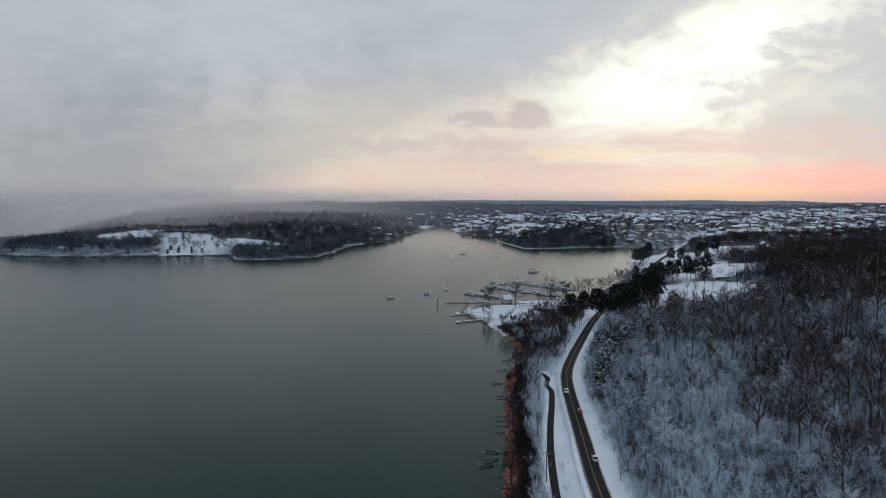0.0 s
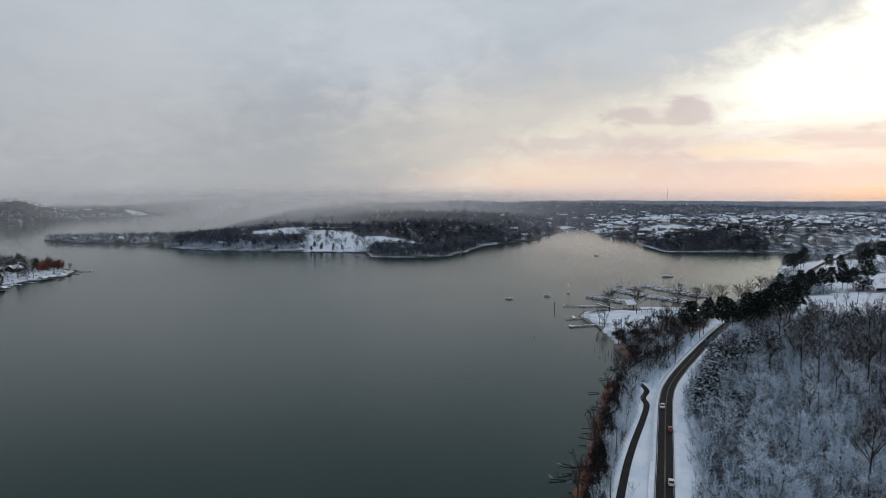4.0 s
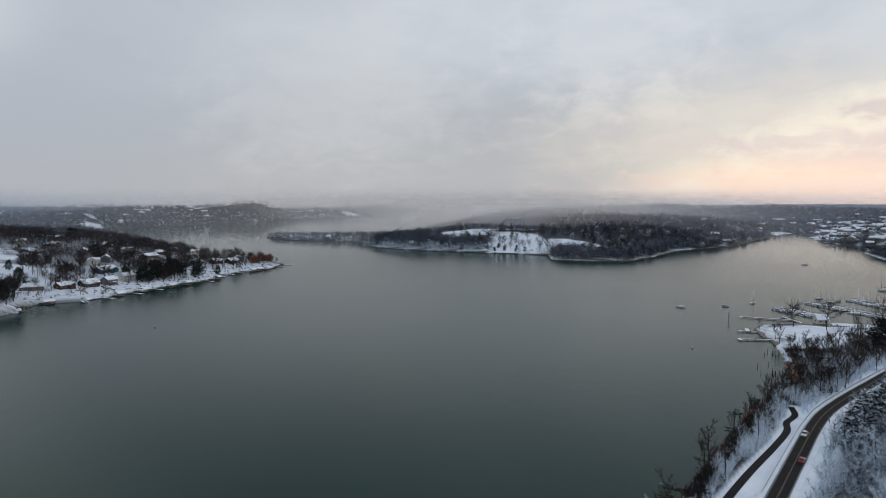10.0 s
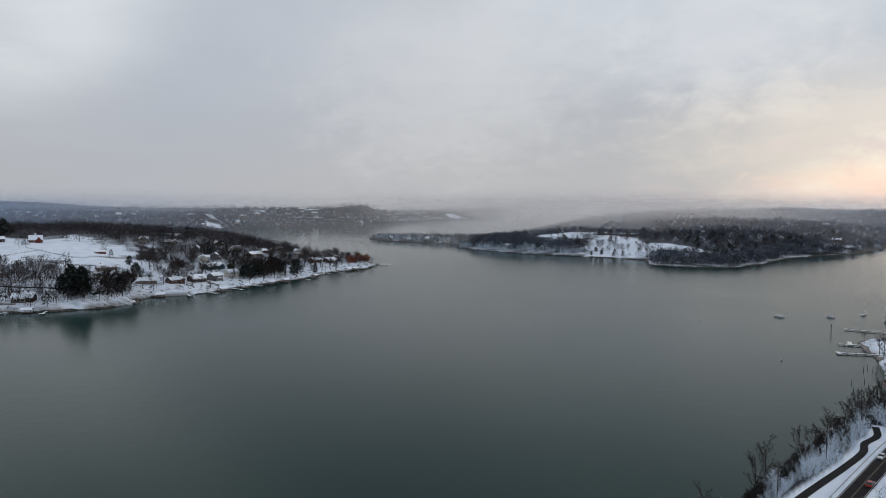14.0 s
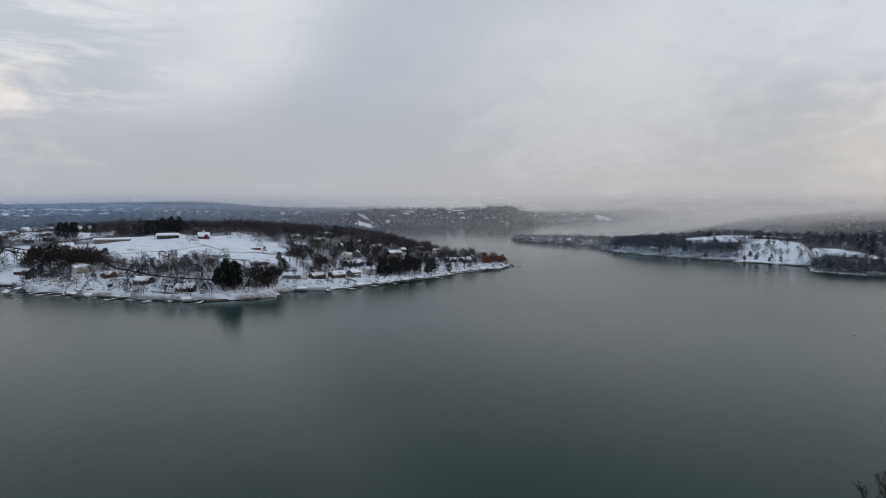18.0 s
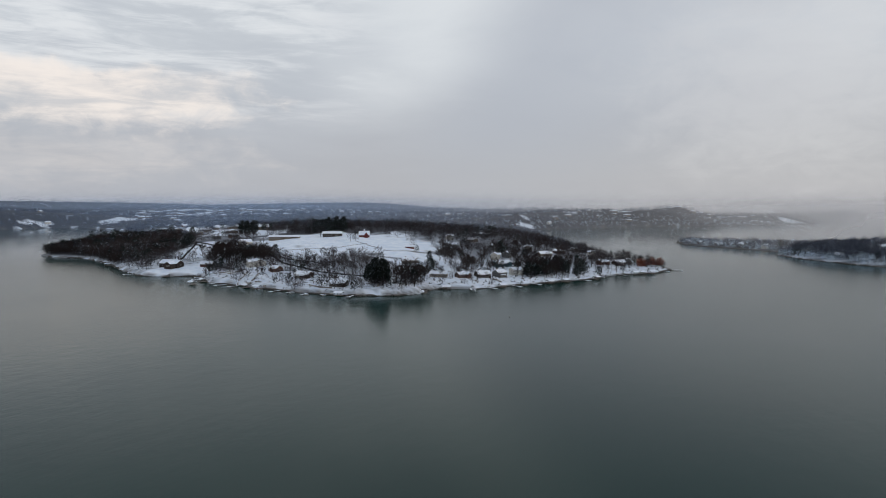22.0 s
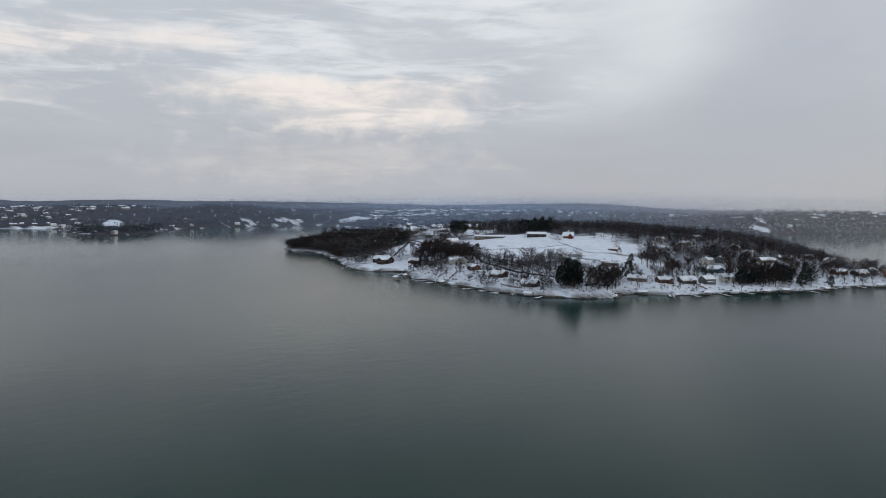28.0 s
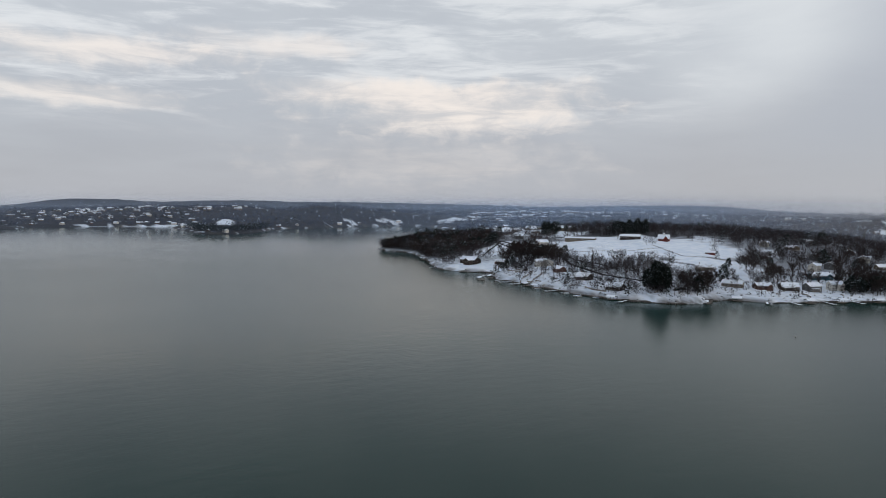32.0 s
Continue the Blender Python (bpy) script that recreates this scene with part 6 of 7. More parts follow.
house("shed", "small red shed with a snowy roof in the field", 12, 5, 2.4, "red", 1.4, 1, 0, chimney=False, m=spot(-780, 429, 75, 0.2), cat="shed")


def barn(x, y, turn):
    ob = house("barn", "red barn with a steep snowy roof and cupola", 16, 11, 3.6, "red", 5.4, 1, 5, chimney=False, m=spot(x, y, turn, 0.2), cat="barn")
    part("cupola", Shape().box(0, 0, 8.4, 2.0, 2.0, 2.2), "trim", ob)
    part("cupola_roof", Shape().box(0, 0, 10.6, 2.8, 2.8, 1.6, taper=0.1), "snow", ob, "snowy cap")


barn(-911, 405, 70)
G = "boathouses of the shore"
first = boathouse("boathouse", "open-sided boathouse on piles with a snowy roof", spot(-699, 139), G)
DOCKS = [(-775, 104), (-672, 160), (-622, 188), (-600, 210), (-541, 258), (-534, 270), (-545, 377), (-526, 424), (-530, 440), (-534, 457), (-540, 472), (-533, 488), (-547, 531),
         (-574, 622), (-576, 663), (-600, 748), (-969, 46), (-655, 172), (-540, 508), (-556, 560), (-640, 182), (-830, 76), (-583, 690), (-580, 640)]
for i, (x, y) in enumerate(DOCKS):
    turn = facing(x, y)
    d = float(shore(np.array([x]), np.array([y]))[0])
    out = Vector((math.sin(radians(turn)), -math.cos(radians(turn)), 0))      # towards the water
    at = Vector((x, y, 0)) + out * d
    if i % 2 == 0:
        copy_thing(first, pose(*(at + out * 4.5), 0, 0, turn))
    else:
        a, b = at - out * 3, at + out * (9 + 4 * (i % 2))
        dock("dock", (a.x, a.y), (b.x, b.y), 2.0, "short snowy plank dock below a lakeside house", head=5.0 if i % 2 else 0.0, group="docks of the peninsula")
first.matrix_basis = pose(-693, 134, 0, 0, 0, facing(-699, 139))
# more docks and slips all along the lots of the shore
r = np.random.RandomState(420)
taken = [np.array(p, float) for p in DOCKS]
for p in curve([(x, y, 0) for x, y in WEST[17:-1]], 19.0)[:, :2]:
    if min(np.hypot(*(p - q)) for q in taken) < 15 or (-520 > p[0] > -560 and 290 < p[1] < 372) or r.rand() < 0.12:
        continue
    x, y = float(p[0]), float(p[1])
    turn = facing(x, y)
    d = float(shore(np.array([x]), np.array([y]))[0])
    out = Vector((math.sin(radians(turn)), -math.cos(radians(turn)), 0))
    at = Vector((x, y, 0)) + out * d
    if r.rand() < 0.22:
        copy_thing(first, pose(*(at + out * 4.0), 0, 0, turn))
        continue
    a, b = at - out * 2, at + out * r.uniform(5, 13)
    dock("dock", (a.x, a.y), (b.x, b.y), r.uniform(1.5, 2.6), "short snowy plank dock below a lakeside house", head=r.choice([0.0, 4.0, 6.0]), group="docks of the peninsula")
    if r.rand() < 0.6:
        side = Vector((math.cos(radians(turn)), math.sin(radians(turn)), 0)) * 3.2
        copy_thing(BERTHED[2], pose(*(b + side - out * 2), 0, 0, turn - 90))

# ---- the town and the far houses, of a few parts each ----
def town_house(label, wide, deep, tall, wall, rise):
    ob = thing("town_house", label, "house", group="houses of the town")
    s = Shape().box(0, 0, -3, wide, deep, tall + 3)
    s.add([(sx * wide / 2, sy * deep / 2, tall) for sx in (-1, 1) for sy in (-1, 1)] + [(sx * wide / 2, 0, tall + rise) for sx in (-1, 1)], [(0, 1, 4), (3, 2, 5)])
    part("wall", s, wall, ob)
    part("roof", Shape().gable(0, 0, tall, wide, deep, rise, 0.6, 0.4), "snow", ob, "snow-covered roof")
    return ob


TOWN = [town_house("small brick house under a snow-covered roof", 15, 9, 3.2, "brick", 3.0), town_house("pale house under a snow-covered roof", 17, 10, 4.8, "siding", 3.4),
        town_house("grey house under a snow-covered roof", 13, 9, 5.4, "grey", 3.2), town_house("tan house under a snow-covered roof", 20, 11, 3.4, "tan", 3.4),
        town_house("broad flat-roofed building under snow", 36, 22, 5.0, "siding", 1.2)]


def build_town():
    r = np.random.RandomState(500)
    sites = []
    for n, cx, cy, sx, sy in ((120, 720, 1330, 230, 130), (70, 480, 1640, 160, 130), (36, 110, 1920, 110, 170), (30, -2390, -1400, 140, 200), (26, -1500, 215, 300, 45), (26, -2800, 200, 250, 300), (20, -2480, 1500, 250, 400)):
        k = 0
        while k < n:
            x, y = cx + r.normal() * sx, cy + r.normal() * sy
            k += 1
            if all((x - a) ** 2 + (y - b) ** 2 > 26 ** 2 for a, b, _ in sites):
                sites.append((x, y, r.randint(0, 24)))
    sites += [(x, y, int(abs(x)) % 3) for x, y in ((-1020, 1215), (-960, 1205), (-905, 1212), (-850, 1215), (-1065, 1225), (-930, 1240), (-700, 1150), (-620, 1110), (-1831, 1285), (-1863, 1250), (-1789, 1244), (-1854, 1800), (-1840, 1760), (-1700, 2090), (-1690, 2225), (-1672, 2281), (-1897, 1400), (-2206, -849), (-2052, -592), (-2243, -956), (-2249, -1040), (-2294, -1367), (442, 924), (470, 995), (-150, 1560), (-120, 1500), (-70, 1720), (-95, 1640))]
    lots = curve([(a, b, 0) for a, b in COVE[11:26]], 62.0)[:, :2]
    sites += [(float(a) - 26 - 14 * r.rand(), float(b) + 8 * r.normal(), r.randint(0, 4)) for a, b in lots]
    x, y = np.array([a for a, _, _ in sites]), np.array([b for _, b, _ in sites])
    sd = shore(x, y)
    z = height(x, y, sd)
    done = set()
    for i, (a, b, k) in enumerate(sites):
        if sd[i] < 14:
            continue
        k = 4 if k == 23 else k % 4
        m = pose(a, b, z[i] + 0.3, 0, 0, r.choice([0, 20, 70, 90, 110]) + r.normal() * 8)
        if k in done:
            copy_thing(TOWN[k], m)
        else:
            TOWN[k].matrix_basis = m
            done.add(k)


build_town()


def build_far_roofs():
    """The town's further houses, joined."""
    r = np.random.RandomState(510)
    kinds = []
    for w, d, t in ((16, 10, 4), (20, 11, 5), (26, 14, 5)):
        kinds.append(arrays(Shape().box(0, 0, -3, w, d, t + 3), Shape().gable(0, 0, t, w, d, 3.2, 0.6, 0.4)))
    x, y = np.concatenate([r.normal(1100, 330, 260), r.normal(560, 260, 190), r.normal(150, 130, 50), r.normal(-2550, 180, 40), r.normal(190, 90, 80), r.uniform(-2350, -1930, 60), r.uniform(-3300, -2500, 90), r.uniform(-1550, -1150, 26), r.uniform(-3000, -2450, 40)]), np.concatenate([r.normal(1750, 190, 260), r.normal(1950, 150, 190), r.normal(2250, 200, 50), r.normal(-1350, 250, 40), r.normal(1740, 170, 80), r.uniform(1280, 2750, 60), r.uniform(100, 1100, 90), r.uniform(170, 330, 26), r.uniform(-1500, -750, 40)])
    k = shore(x, y) > 25
    x, y = x[k], y[k]
    scatter("far_houses", kinds, x, y, height(x, y), r.uniform(0.8, 1.25, len(x)), r.randint(0, 3, len(x)), ["tan", "snow"], "snow-roofed houses of the distant town", "houses")


build_far_roofs()


# ---- more of the peninsula, the park and the far shores ----
def build_peninsula_trees():
    makes = [pine_tree(600 + i, 25 + 2 * i, 7.0, 96, 16, 0.14, 2.3, True) for i in range(2)]
    kinds = tree_kinds("tall_pine", makes, "bark", "needle", "tall dense dark pine beside the shore houses", "tree", "great pines of the peninsula")
    plant(kinds, [(-556, 300), (-552, 308), (-563, 305), (-560, 314), (-569, 311), (-574, 318), (-568, 298), (-576, 308)], 0.7, 1.0)
    more = [copy_thing(k, Matrix.Identity(4)) for k in kinds]
    plant(more, [(-1000, 352), (-1006, 362), (-998, 370), (-1010, 376), (-1002, 384), (-1014, 390), (-1006, 398), (-1018, 404), (-1010, 366), (-1060, 250), (-1070, 262), (-1082, 246)], 0.75, 0.95)
    makes = [pine_tree(610 + i, 12 + 2 * i, 4.8, 54, 13, 0.12, 1.8, True) for i in range(3)]
    kinds = tree_kinds("pine", makes, "bark", "needle", "dark evergreen standing on the snowy peninsula", "tree", "evergreens of the peninsula")
    plant(kinds, [(-1026, 345), (-1018, 352), (-1010, 360), (-1002, 368), (-996, 374), (-1030, 360), (-1020, 372), (-1034, 405), (-1012, 380), (-1135, 250), (-1130, 262), (-1124, 275), (-1120, 288),
                  (-1118, 300), (-1140, 262), (-818, 226), (-810, 232), (-806, 240), (-815, 240), (-822, 218), (-798, 246), (-972, 112), (-980, 122), (-988, 132), (-1000, 143), (-1012, 150), (-1028, 156), (-1042, 160),
                  (-780, 168), (-788, 176), (-774, 162), (-589, 505), (-588, 513), (-594, 520), (-595, 530), (-600, 540), (-602, 550), (-607, 560), (-612, 570), (-618, 580), (-597, 508), (-604, 524), (-584, 572), (-590, 611),
                  (-607, 385), (-628, 512), (-560, 345), (-1142, 170), (-830, 215), (-690, 420), (-650, 620), (-720, 480), (-629, 574), (-622, 566), (-634, 582), (-736, 552), (-730, 546), (-742, 560), (-609, 598), (-597, 565), (-984, 678), (-972, 668), (-960, 655), (-946, 641), (-706, 572), (-662, 737)], 0.75, 1.25)
    makes = [bare_tree(630 + i, 16, 4.8, 13, 480, 0.13, 4, 0.30, 0.22) for i in range(3)]
    kinds = tree_kinds("lawn_tree", makes, "bark", "twig_wood", "leafless tree standing on the snowy peninsula", "tree", "bare trees of the peninsula")
    plant(kinds, [(-793, 279), (-778, 288), (-705, 284), (-691, 291), (-689, 299), (-671, 303), (-668, 312), (-652, 318), (-573, 265), (-567, 279), (-564, 284), (-578, 255), (-586, 304), (-676, 369), (-554, 334), (-554, 348),
                  (-798, 186), (-778, 166), (-856, 185), (-831, 205), (-730, 151), (-860, 759), (-835, 729), (-747, 294), (-713, 333), (-598, 395), (-595, 415), (-657, 676), (-680, 286), (-698, 306), (-660, 298), (-682, 316),
                  (-716, 300), (-700, 320), (-664, 326), (-640, 312), (-845, 196), (-862, 204), (-840, 214), (-790, 200), (-806, 206), (-590, 262), (-584, 274), (-562, 340), (-566, 352), (-572, 344)], 0.6, 1.05)
    x, y = spread(-860, -520, 130, 800, 17, lambda x, y, sd: (sd > 7) & (sd < 95) & (openness(x, y) < 0.3) & (RNG.rand(len(x)) < 0.6), 150)
    plant(kinds, list(zip(x, y)), 0.55, 1.0)
    x, y = spread(-725, -600, 262, 340, 9, lambda x, y, sd: (sd > 12) & (np.abs(y - 262 - 0.55 * (x + 725)) < 26), 60)
    plant(kinds, list(zip(x, y)), 0.6, 0.85)
    makes = [bare_tree(640 + i, 18, 6.6, 15, 900, 0.22, 5, 0.26, 0.14) for i in range(3)]
    kinds = tree_kinds("shade_tree", makes, "bark", "twig_dark", "dense dark leafless tree shading the shore houses", "tree", "shade trees of the peninsula")
    plant(kinds, [(-604, 500), (-612, 512), (-598, 518), (-616, 526), (-606, 534), (-620, 540), (-610, 552), (-628, 556), (-600, 560), (-615, 566), (-632, 640), (-640, 655), (-645, 640), (-628, 672), (-655, 705), (-648, 740),
                  (-560, 330), (-566, 338), (-572, 330), (-562, 346), (-578, 340), (-640, 444), (-648, 450), (-634, 452), (-684, 446), (-690, 440), (-678, 452), (-696, 448), (-816, 170), (-822, 178), (-810, 164), (-828, 168),
                  (-596, 524), (-590, 534), (-584, 528), (-592, 545), (-602, 540), (-580, 540), (-633, 447), (-640, 455), (-628, 440), (-646, 460), (-562, 342), (-568, 350), (-556, 352), (-574, 352), (-564, 336), (-570, 360), (-690, 540), (-640, 520), (-660, 560), (-684, 431), (-692, 436), (-657, 436), (-664, 430), (-609, 426), (-614, 434), (-627, 444), (-620, 450), (-717, 529), (-663, 528), (-670, 536), (-637, 543), (-630, 550), (-608, 536), (-612, 546), (-639, 584), (-632, 590), (-607, 575), (-613, 582), (-627, 612), (-728, 608), (-773, 597), (-592, 316), (-586, 322), (-573, 335), (-578, 342), (-578, 365), (-584, 360), (-762, 568), (-730, 573), (-628, 527), (-645, 470), (-654, 476), (-700, 470), (-818, 186), (-806, 180), (-760, 470), (-740, 500), (-700, 575), (-680, 610), (-720, 640), (-640, 600), (-605, 518), (-596, 512), (-622, 470), (-612, 476), (-640, 486), (-700, 505), (-736, 546), (-745, 556), (-707, 577), (-783, 642), (-803, 629), (-790, 660), (-710, 757)], 0.9, 1.35)
    x, y = spread(-880, -768, 160, 244, 8.5, lambda x, y, sd: (sd > 14) & (np.abs(y - 205 - 0.45 * (x + 825)) < 24) & (RNG.rand(len(x)) < 0.85), 90)
    plant([copy_thing(k, Matrix.Identity(4)) for k in kinds], list(zip(x, y)), 0.9, 1.35)
    makes = [bush(650 + i, 15, 7.0, 520, 0.6) for i in range(2)]
    for i, (x, y) in enumerate(((-636, 718), (-656, 753), (-664, 776))):
        ob = thing("oak", "round oak still holding its russet leaves", "tree", spot(x, y, 50 * i), "russet oaks of the point")
        part("trunk", Shape().tube((0, 0, -0.6), (0, 0, 5.5), 0.4, 0.2, 7), "bark", ob)
        part("crown", makes[i % 2].mesh("crown", "russet"), "", ob).matrix_basis = pose(0, 0, 1.0)


def lane(name, points, half, label):
    p = curve([(x, y, 0) for x, y in points], 6)
    p[:, 2] = height(p[:, 0], p[:, 1]) + 0.12
    tagged(new(name, ribbon(p, half, 0.1, 0.5).mesh(name, "asphalt")), label, "lane", kind="structure")


def retaining_wall(points, tall):
    """Low wall of boulders along the water."""
    p = curve([(x, y, 0) for x, y in points], 1.6)
    ob = thing("sea_wall", "low rough stone wall along the water's edge", "sea wall")
    stones = []
    for k in range(4):
        r = np.random.RandomState(700 + k)
        s = Shape().box(0, 0, -0.6, 1.7, 1.0, tall + 0.6, taper=0.85)
        s.v = [tuple(np.array(v) + r.normal(size=3) * 0.12) for v in s.v]
        stones.append(s.mesh("stone", "rock"))
    for i, (x, y, _) in enumerate(p):
        part("stone", stones[i % 4], "", ob).matrix_basis = pose(x, y, 0, 0, 0, math.degrees(math.atan2(*(p[min(i + 1, len(p) - 1)] - p[max(i - 1, 0)])[[1, 0]])))


def shelter(x, y, turn):
    ob = thing("picnic_shelter", "long open park shelter with a snowy roof", "shelter", spot(x, y, turn, 0.1))
    part("slab", Shape().box(0, 0, -1.5, 34, 11, 1.6), "rock", ob)
    part("roof", Shape().gable(0, 0, 3.4, 34, 11, 1.6, 0.8, 0.35), "snow", ob, "snow-covered roof")
    part("back_wall", Shape().box(4, 4.5, 0.1, 22, 0.3, 3.2), "brown", ob)
    for i in range(7):
        for sy in (-5, 5):
            part("post", Shape().box(-15.5 + i * 5.17, sy, 0, 0.3, 0.3, 3.4), "brown", ob)


def marina_house(x, y, turn):
    house("marina_house", "small white marina house with a snowy gable", 8, 7, 3.2, "siding", 3.0, 1, 0, chimney=False, m=spot(x, y, turn, 0.5), cat="house")


def boat_shed(x, y, turn, n):
    ob = thing("boat_shed", "long low open boat shed with a snowy roof", "shed", spot(x, y, turn), "boat sheds")
    part("roof", Shape().gable(0, 0, 3.0, n, 7, 0.9, 0.4, 0.3), "snow", ob, "snow-covered roof")
    for i in range(int(n / 5) + 1):
        for sy in (-3.3, 3.3):
            part("post", Shape().box(-n / 2 + i * n / int(n / 5), sy, -1, 0.22, 0.22, 4.0), "pile", ob)


def radio_tower(x, y, tall):
    ob = thing("radio_tower", "tall slender lattice radio tower on the horizon", "radio tower", spot(x, y))
    for a in (0, 120, 240):
        c, s = math.cos(radians(a)) * 2.2, math.sin(radians(a)) * 2.2
        part("leg", Shape().tube((c, s, -1), (c * 0.35, s * 0.35, tall), 0.5, 0.35, 5), "steel", ob)
    lat = Shape()
    for i in range(int(tall / 4)):
        k = 1 - 0.65 * i * 4 / tall
        for a in (0, 120, 240):
            p = (math.cos(radians(a)) * 2.2 * k, math.sin(radians(a)) * 2.2 * k, i * 4)
            q = (math.cos(radians(a + 120)) * 2.2 * k, math.sin(radians(a + 120)) * 2.2 * k, i * 4 + 3)
            lat.tube(p, q, 0.22, 0.22, 3)
    part("lattice", lat, "steel", ob)


build_peninsula_trees()
lane("lane", [(-1054, 167), (-938, 195), (-864, 225), (-829, 245), (-757, 248), (-701, 262), (-656, 278), (-618, 301), (-594, 311)], 2.6, "wet dark lane winding down the snowy peninsula")
lane("lane", [(-1031, 163), (-975, 172), (-920, 184), (-874, 209), (-837, 231)], 2.0, "dark lane along the edge of the snowy field")
lane("lane", [(-836, 251), (-786, 256), (-745, 268), (-731, 280), (-700, 292)], 2.0, "narrow dark lane curving through the field")
lane("driveway", [(-862, 128), (-905, 138), (-942, 146), (-989, 160), (-1040, 168)], 2.0, "dark driveway curving through the snow")
retaining_wall([(-562, 242), (-545, 262), (-530, 280)], 1.5)
retaining_wall([(-625, 202), (-600, 218), (-580, 230)], 1.4)
shelter(283, 681, 20), marina_house(57, 608, 30), boat_shed(84, 584, 12, 40), boat_shed(92, 571, 8, 34)
house("park_house", "small blue-roofed park building on the point", 14, 9, 3.0, "teal", 2.2, 1, 0, chimney=False, m=spot(317, 845, 15, 0.2), cat="building")
radio_tower(440, 4120, 95)
radio_tower(-420, 4000, 55)


# ---- fences, terraces, rocks and scattered trees ----
def fence(points):
    p = curve([(x, y, 0) for x, y in points], 5.0)
    p[:, 2] = height(p[:, 0], p[:, 1])
    ob = thing("field_fence", "dark wooden rail fence across the snowy field", "fence", group="field fences")
    post = Shape().box(0, 0, -0.6, 0.2, 0.2, 2.0).mesh("post", "pile")
    for q in p:
        part("post", post, "", ob).matrix_basis = pose(*q)
    for h in (0.5, 1.0):
        s = Shape()
        for a, b in zip(p, p[1:]):
            s.tube((a[0], a[1], a[2] + h), (b[0], b[1], b[2] + h), 0.09, 0.09, 4)
        part("rail", s, "pile", ob)


def terrace(points, tall):
    """A garden wall following the slope, its top level between steps."""
    p = curve([(x, y, 0) for x, y in points], 6.0)
    p[:, 2] = height(p[:, 0], p[:, 1])
    ob = thing("garden_wall", "grey stone garden wall with a snowy top", "wall", group="garden walls")
    for a, b in zip(p, p[1:]):
        n, turn = float(np.hypot(*(b - a)[:2])), math.degrees(math.atan2(b[1] - a[1], b[0] - a[0]))
        x, y, z = (a + b) / 2
        seg = part("wall_section", Shape().box(0, 0, -1.0, n, 0.6, tall + 1.0), "rock", ob)
        seg.matrix_basis = pose(x, y, z, 0, 0, turn)
        part("snow_cap", Shape().box(0, 0, tall, n * 0.98, 0.55, 0.14, taper=0.85), "snow", seg, "snow on the wall")


def shore_rocks():
    r = np.random.RandomState(800)
    kinds = []
    for k in range(4):
        s = Shape().box(0, 0, -0.5, 1.5, 1.2, 1.1, taper=0.6)
        s.v = [tuple(np.array(v) + r.normal(size=3) * 0.16) for v in s.v]
        kinds.append(arrays(s))
    for name, line, n, mat, label in (("shore_rocks", WEST[16:] + COVE[:6], 5200, "dark_rock", "dark stones along the water's edge below the houses"), ("point_rocks", NORTH[2:24], 2400, "dark_rock", "stones along the wooded shore"),
                                      ("bank_rocks", BANK[14:22], 260, "rock", "stones along the beach")):
        p = curve([(x, y, 0) for x, y in line], 3.0)
        i = r.randint(0, len(p), n)
        x, y = p[i, 0] + r.normal(size=n) * 2.5, p[i, 1] + r.normal(size=n) * 2.5
        for _ in range(4):                                  # slide onto the waterline
            e = 0.5
            d = shore(x, y)
            gx, gy = (shore(x + e, y) - d) / e, (shore(x, y + e) - d) / e
            q = np.maximum(gx ** 2 + gy ** 2, 0.2)
            x, y = x - 0.8 * d * gx / q, y - 0.8 * d * gy / q
        scatter(name, kinds, x, y, np.full(n, 0.0), (0.35 + 0.75 * step01(wave(x, y, 45, 81) + 0.6)) * r.uniform(0.5, 1.0, n) * 2.0, r.randint(0, 4, n), [mat], label, "rocks")


def hedge(points, label):
    p = curve([(x, y, 0) for x, y in points], 3.0)
    s = [arrays(bush(820 + i, 3.0, 1.9, 60, 0.35)) for i in range(2)]
    scatter("hedge", s, p[:, 0], p[:, 1], height(p[:, 0], p[:, 1]), np.full(len(p), 1.0), np.arange(len(p)) % 2, ["needle"], label, "hedge")


fence([(-865, 254), (-838, 272), (-824, 300), (-820, 329), (-836, 384)])
fence([(-860, 375), (-800, 386), (-758, 391), (-748, 415), (-751, 447)])
terrace([(-640, 172), (-662, 178), (-684, 186), (-712, 196)], 1.6)
terrace([(-650, 190), (-672, 198), (-700, 208)], 1.4)
terrace([(-560, 256), (-572, 246), (-590, 240)], 1.5)
shore_rocks()
hedge([(-566, 345), (-573, 333), (-560, 322)], "dark evergreen hedge by the shore")
hedge([(-700, 225), (-690, 240), (-676, 250)], "dark clipped hedge beside a house")
hedge([(-735, 355), (-715, 372), (-700, 392)], "dark hedge at the field's edge")


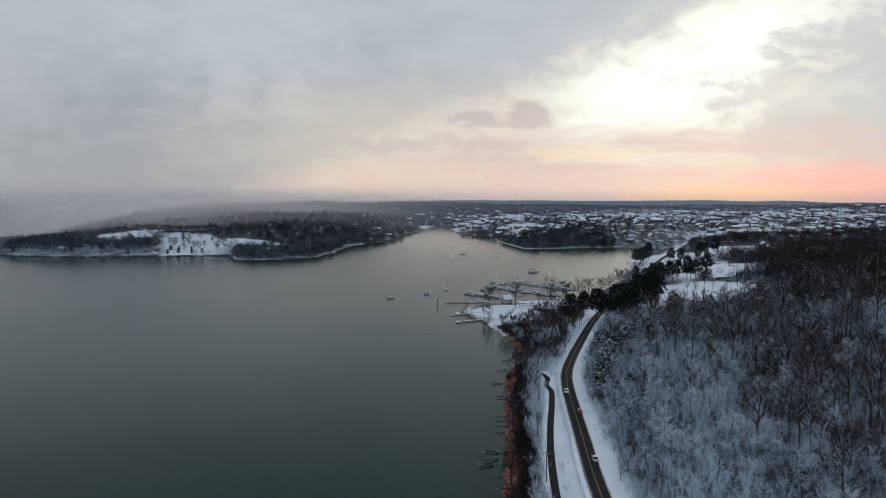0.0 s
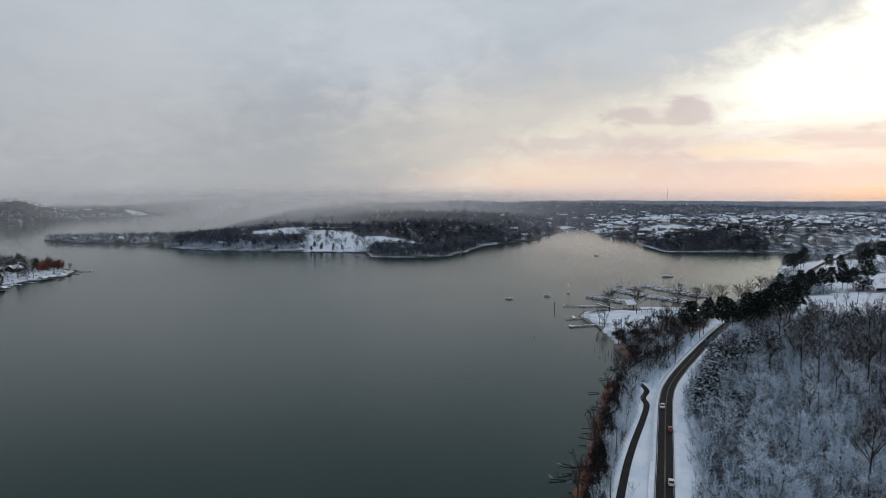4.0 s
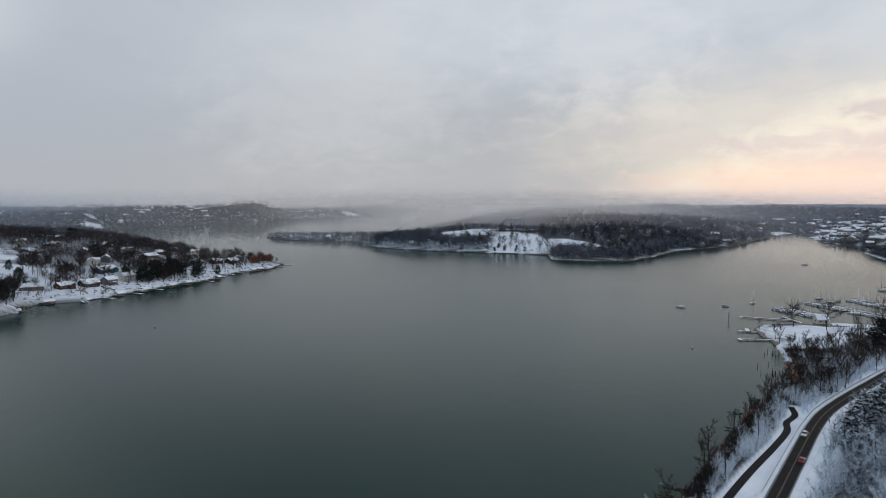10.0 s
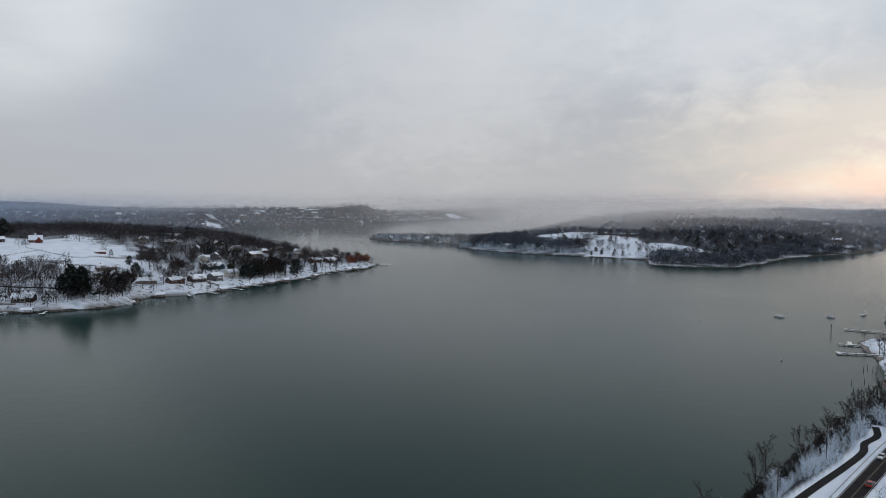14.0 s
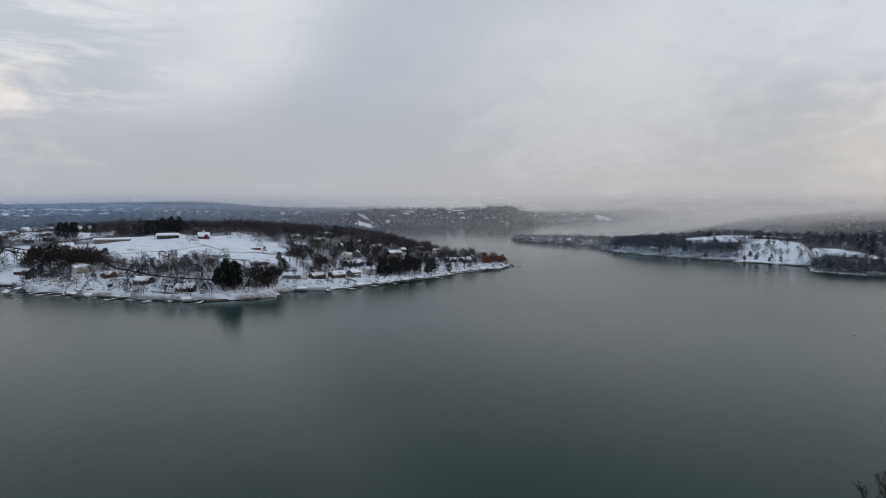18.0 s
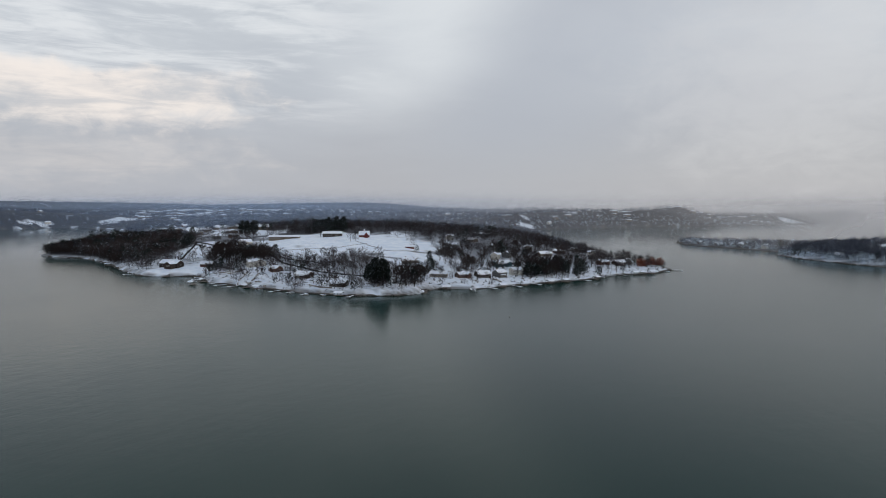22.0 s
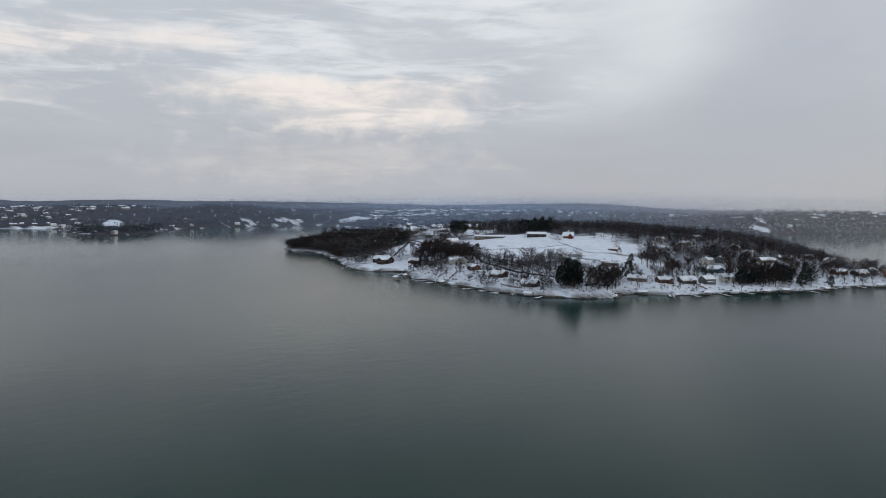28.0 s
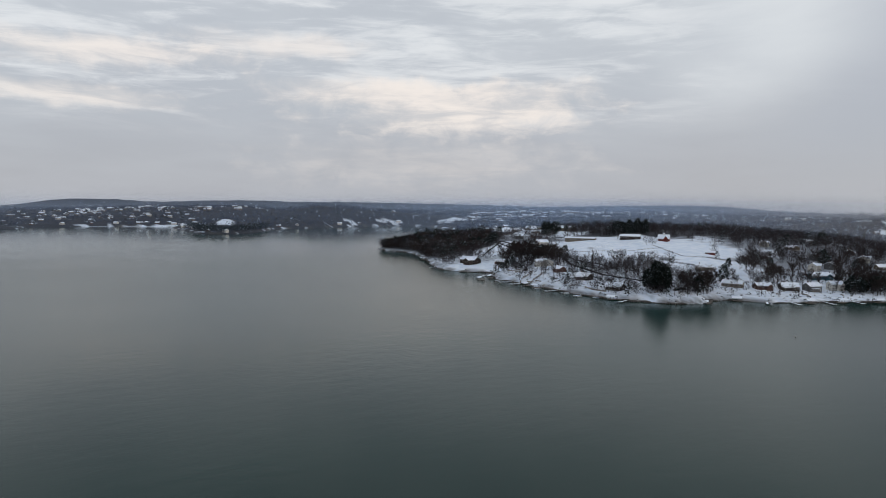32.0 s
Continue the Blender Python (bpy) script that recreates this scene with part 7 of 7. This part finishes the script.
def meadow_trees():
    makes = [bare_tree(840 + i, 13, 4.8, 16, 620, 0.16, 5, 0.30, 0.18) for i in range(2)]
    kinds = tree_kinds("meadow_oak", makes, "bark", "twig_wood", "leafless tree standing in the far snowy meadow", "tree", "trees of the far meadow")
    plant(kinds, [(-496, 1204), (-492, 1220), (-490, 1235), (-435, 1165), (-422, 1166), (-427, 1201), (-459, 1205), (-499, 1183), (-399, 1180), (-383, 1179), (-519, 1187), (-424, 1268), (-396, 1253), (-431, 1112),
                  (-470, 1170), (-445, 1240), (-410, 1220), (-455, 1150), (-480, 1140), (-540, 1175), (-560, 1190), (-375, 1130), (-360, 1150), (-470, 1225), (-464, 1232), (-478, 1240), (-450, 1228), (-440, 1180), (-446, 1172), (-452, 1186), (-412, 1150), (-418, 1142), (-406, 1158), (-372, 1160), (-366, 1142), (-380, 1148), (-488, 1150), (-482, 1158), (-496, 1145), (-505, 1195), (-515, 1205), (-525, 1212), (-430, 1130), (-395, 1195), (-410, 1240)], 0.8, 1.5)
    makes = [pine_tree(850 + i, 9, 3.0, 26, 9, 0.05, 2.0) for i in range(2)]
    kinds = tree_kinds("young_pine", makes, "bark", "needle", "dark young pine in the far snowy meadow", "tree", "pines of the far meadow")
    plant(kinds, [(-444, 1094), (-406, 1098), (-430, 1104), (-452, 1128), (-466, 1112), (-418, 1130), (-500, 1160), (-392, 1105)], 0.6, 1.1)


meadow_trees()


def garden_shrubs():
    """Low dark shrubs about the houses and along the shore lots."""
    kinds = [arrays(bush(860 + i, 1.6 + 0.5 * i, 1.3 + 0.3 * i, 26, 0.42)) for i in range(3)]
    x, y = spread(-900, -520, 120, 790, 7.5, lambda x, y, sd: (sd > 2) & (sd < 90) & (openness(x, y) < 0.6) & (RNG.rand(len(x)) < 0.62))
    scatter("garden_shrubs", kinds, x, y, height(x, y), RNG.uniform(0.6, 1.5, len(x)), RNG.randint(0, 3, len(x)), ["twig_dark"], "dark low shrubs in the snowy gardens", "shrubs")
    # plant beds edged with stone down the terraced lots
    for a, b, c, d in ((-618, 190, -632, 206), (-600, 226, -616, 236), (-655, 186, -640, 200), (-548, 300, -560, 306), (-556, 420, -572, 424), (-560, 452, -576, 450), (-566, 486, -582, 492), (-745, 168, -752, 186), (-726, 176, -738, 192)):
        terrace([(a, b), ((a + c) / 2, (b + d) / 2 + 1.5), (c, d)], 1.2)


garden_shrubs()
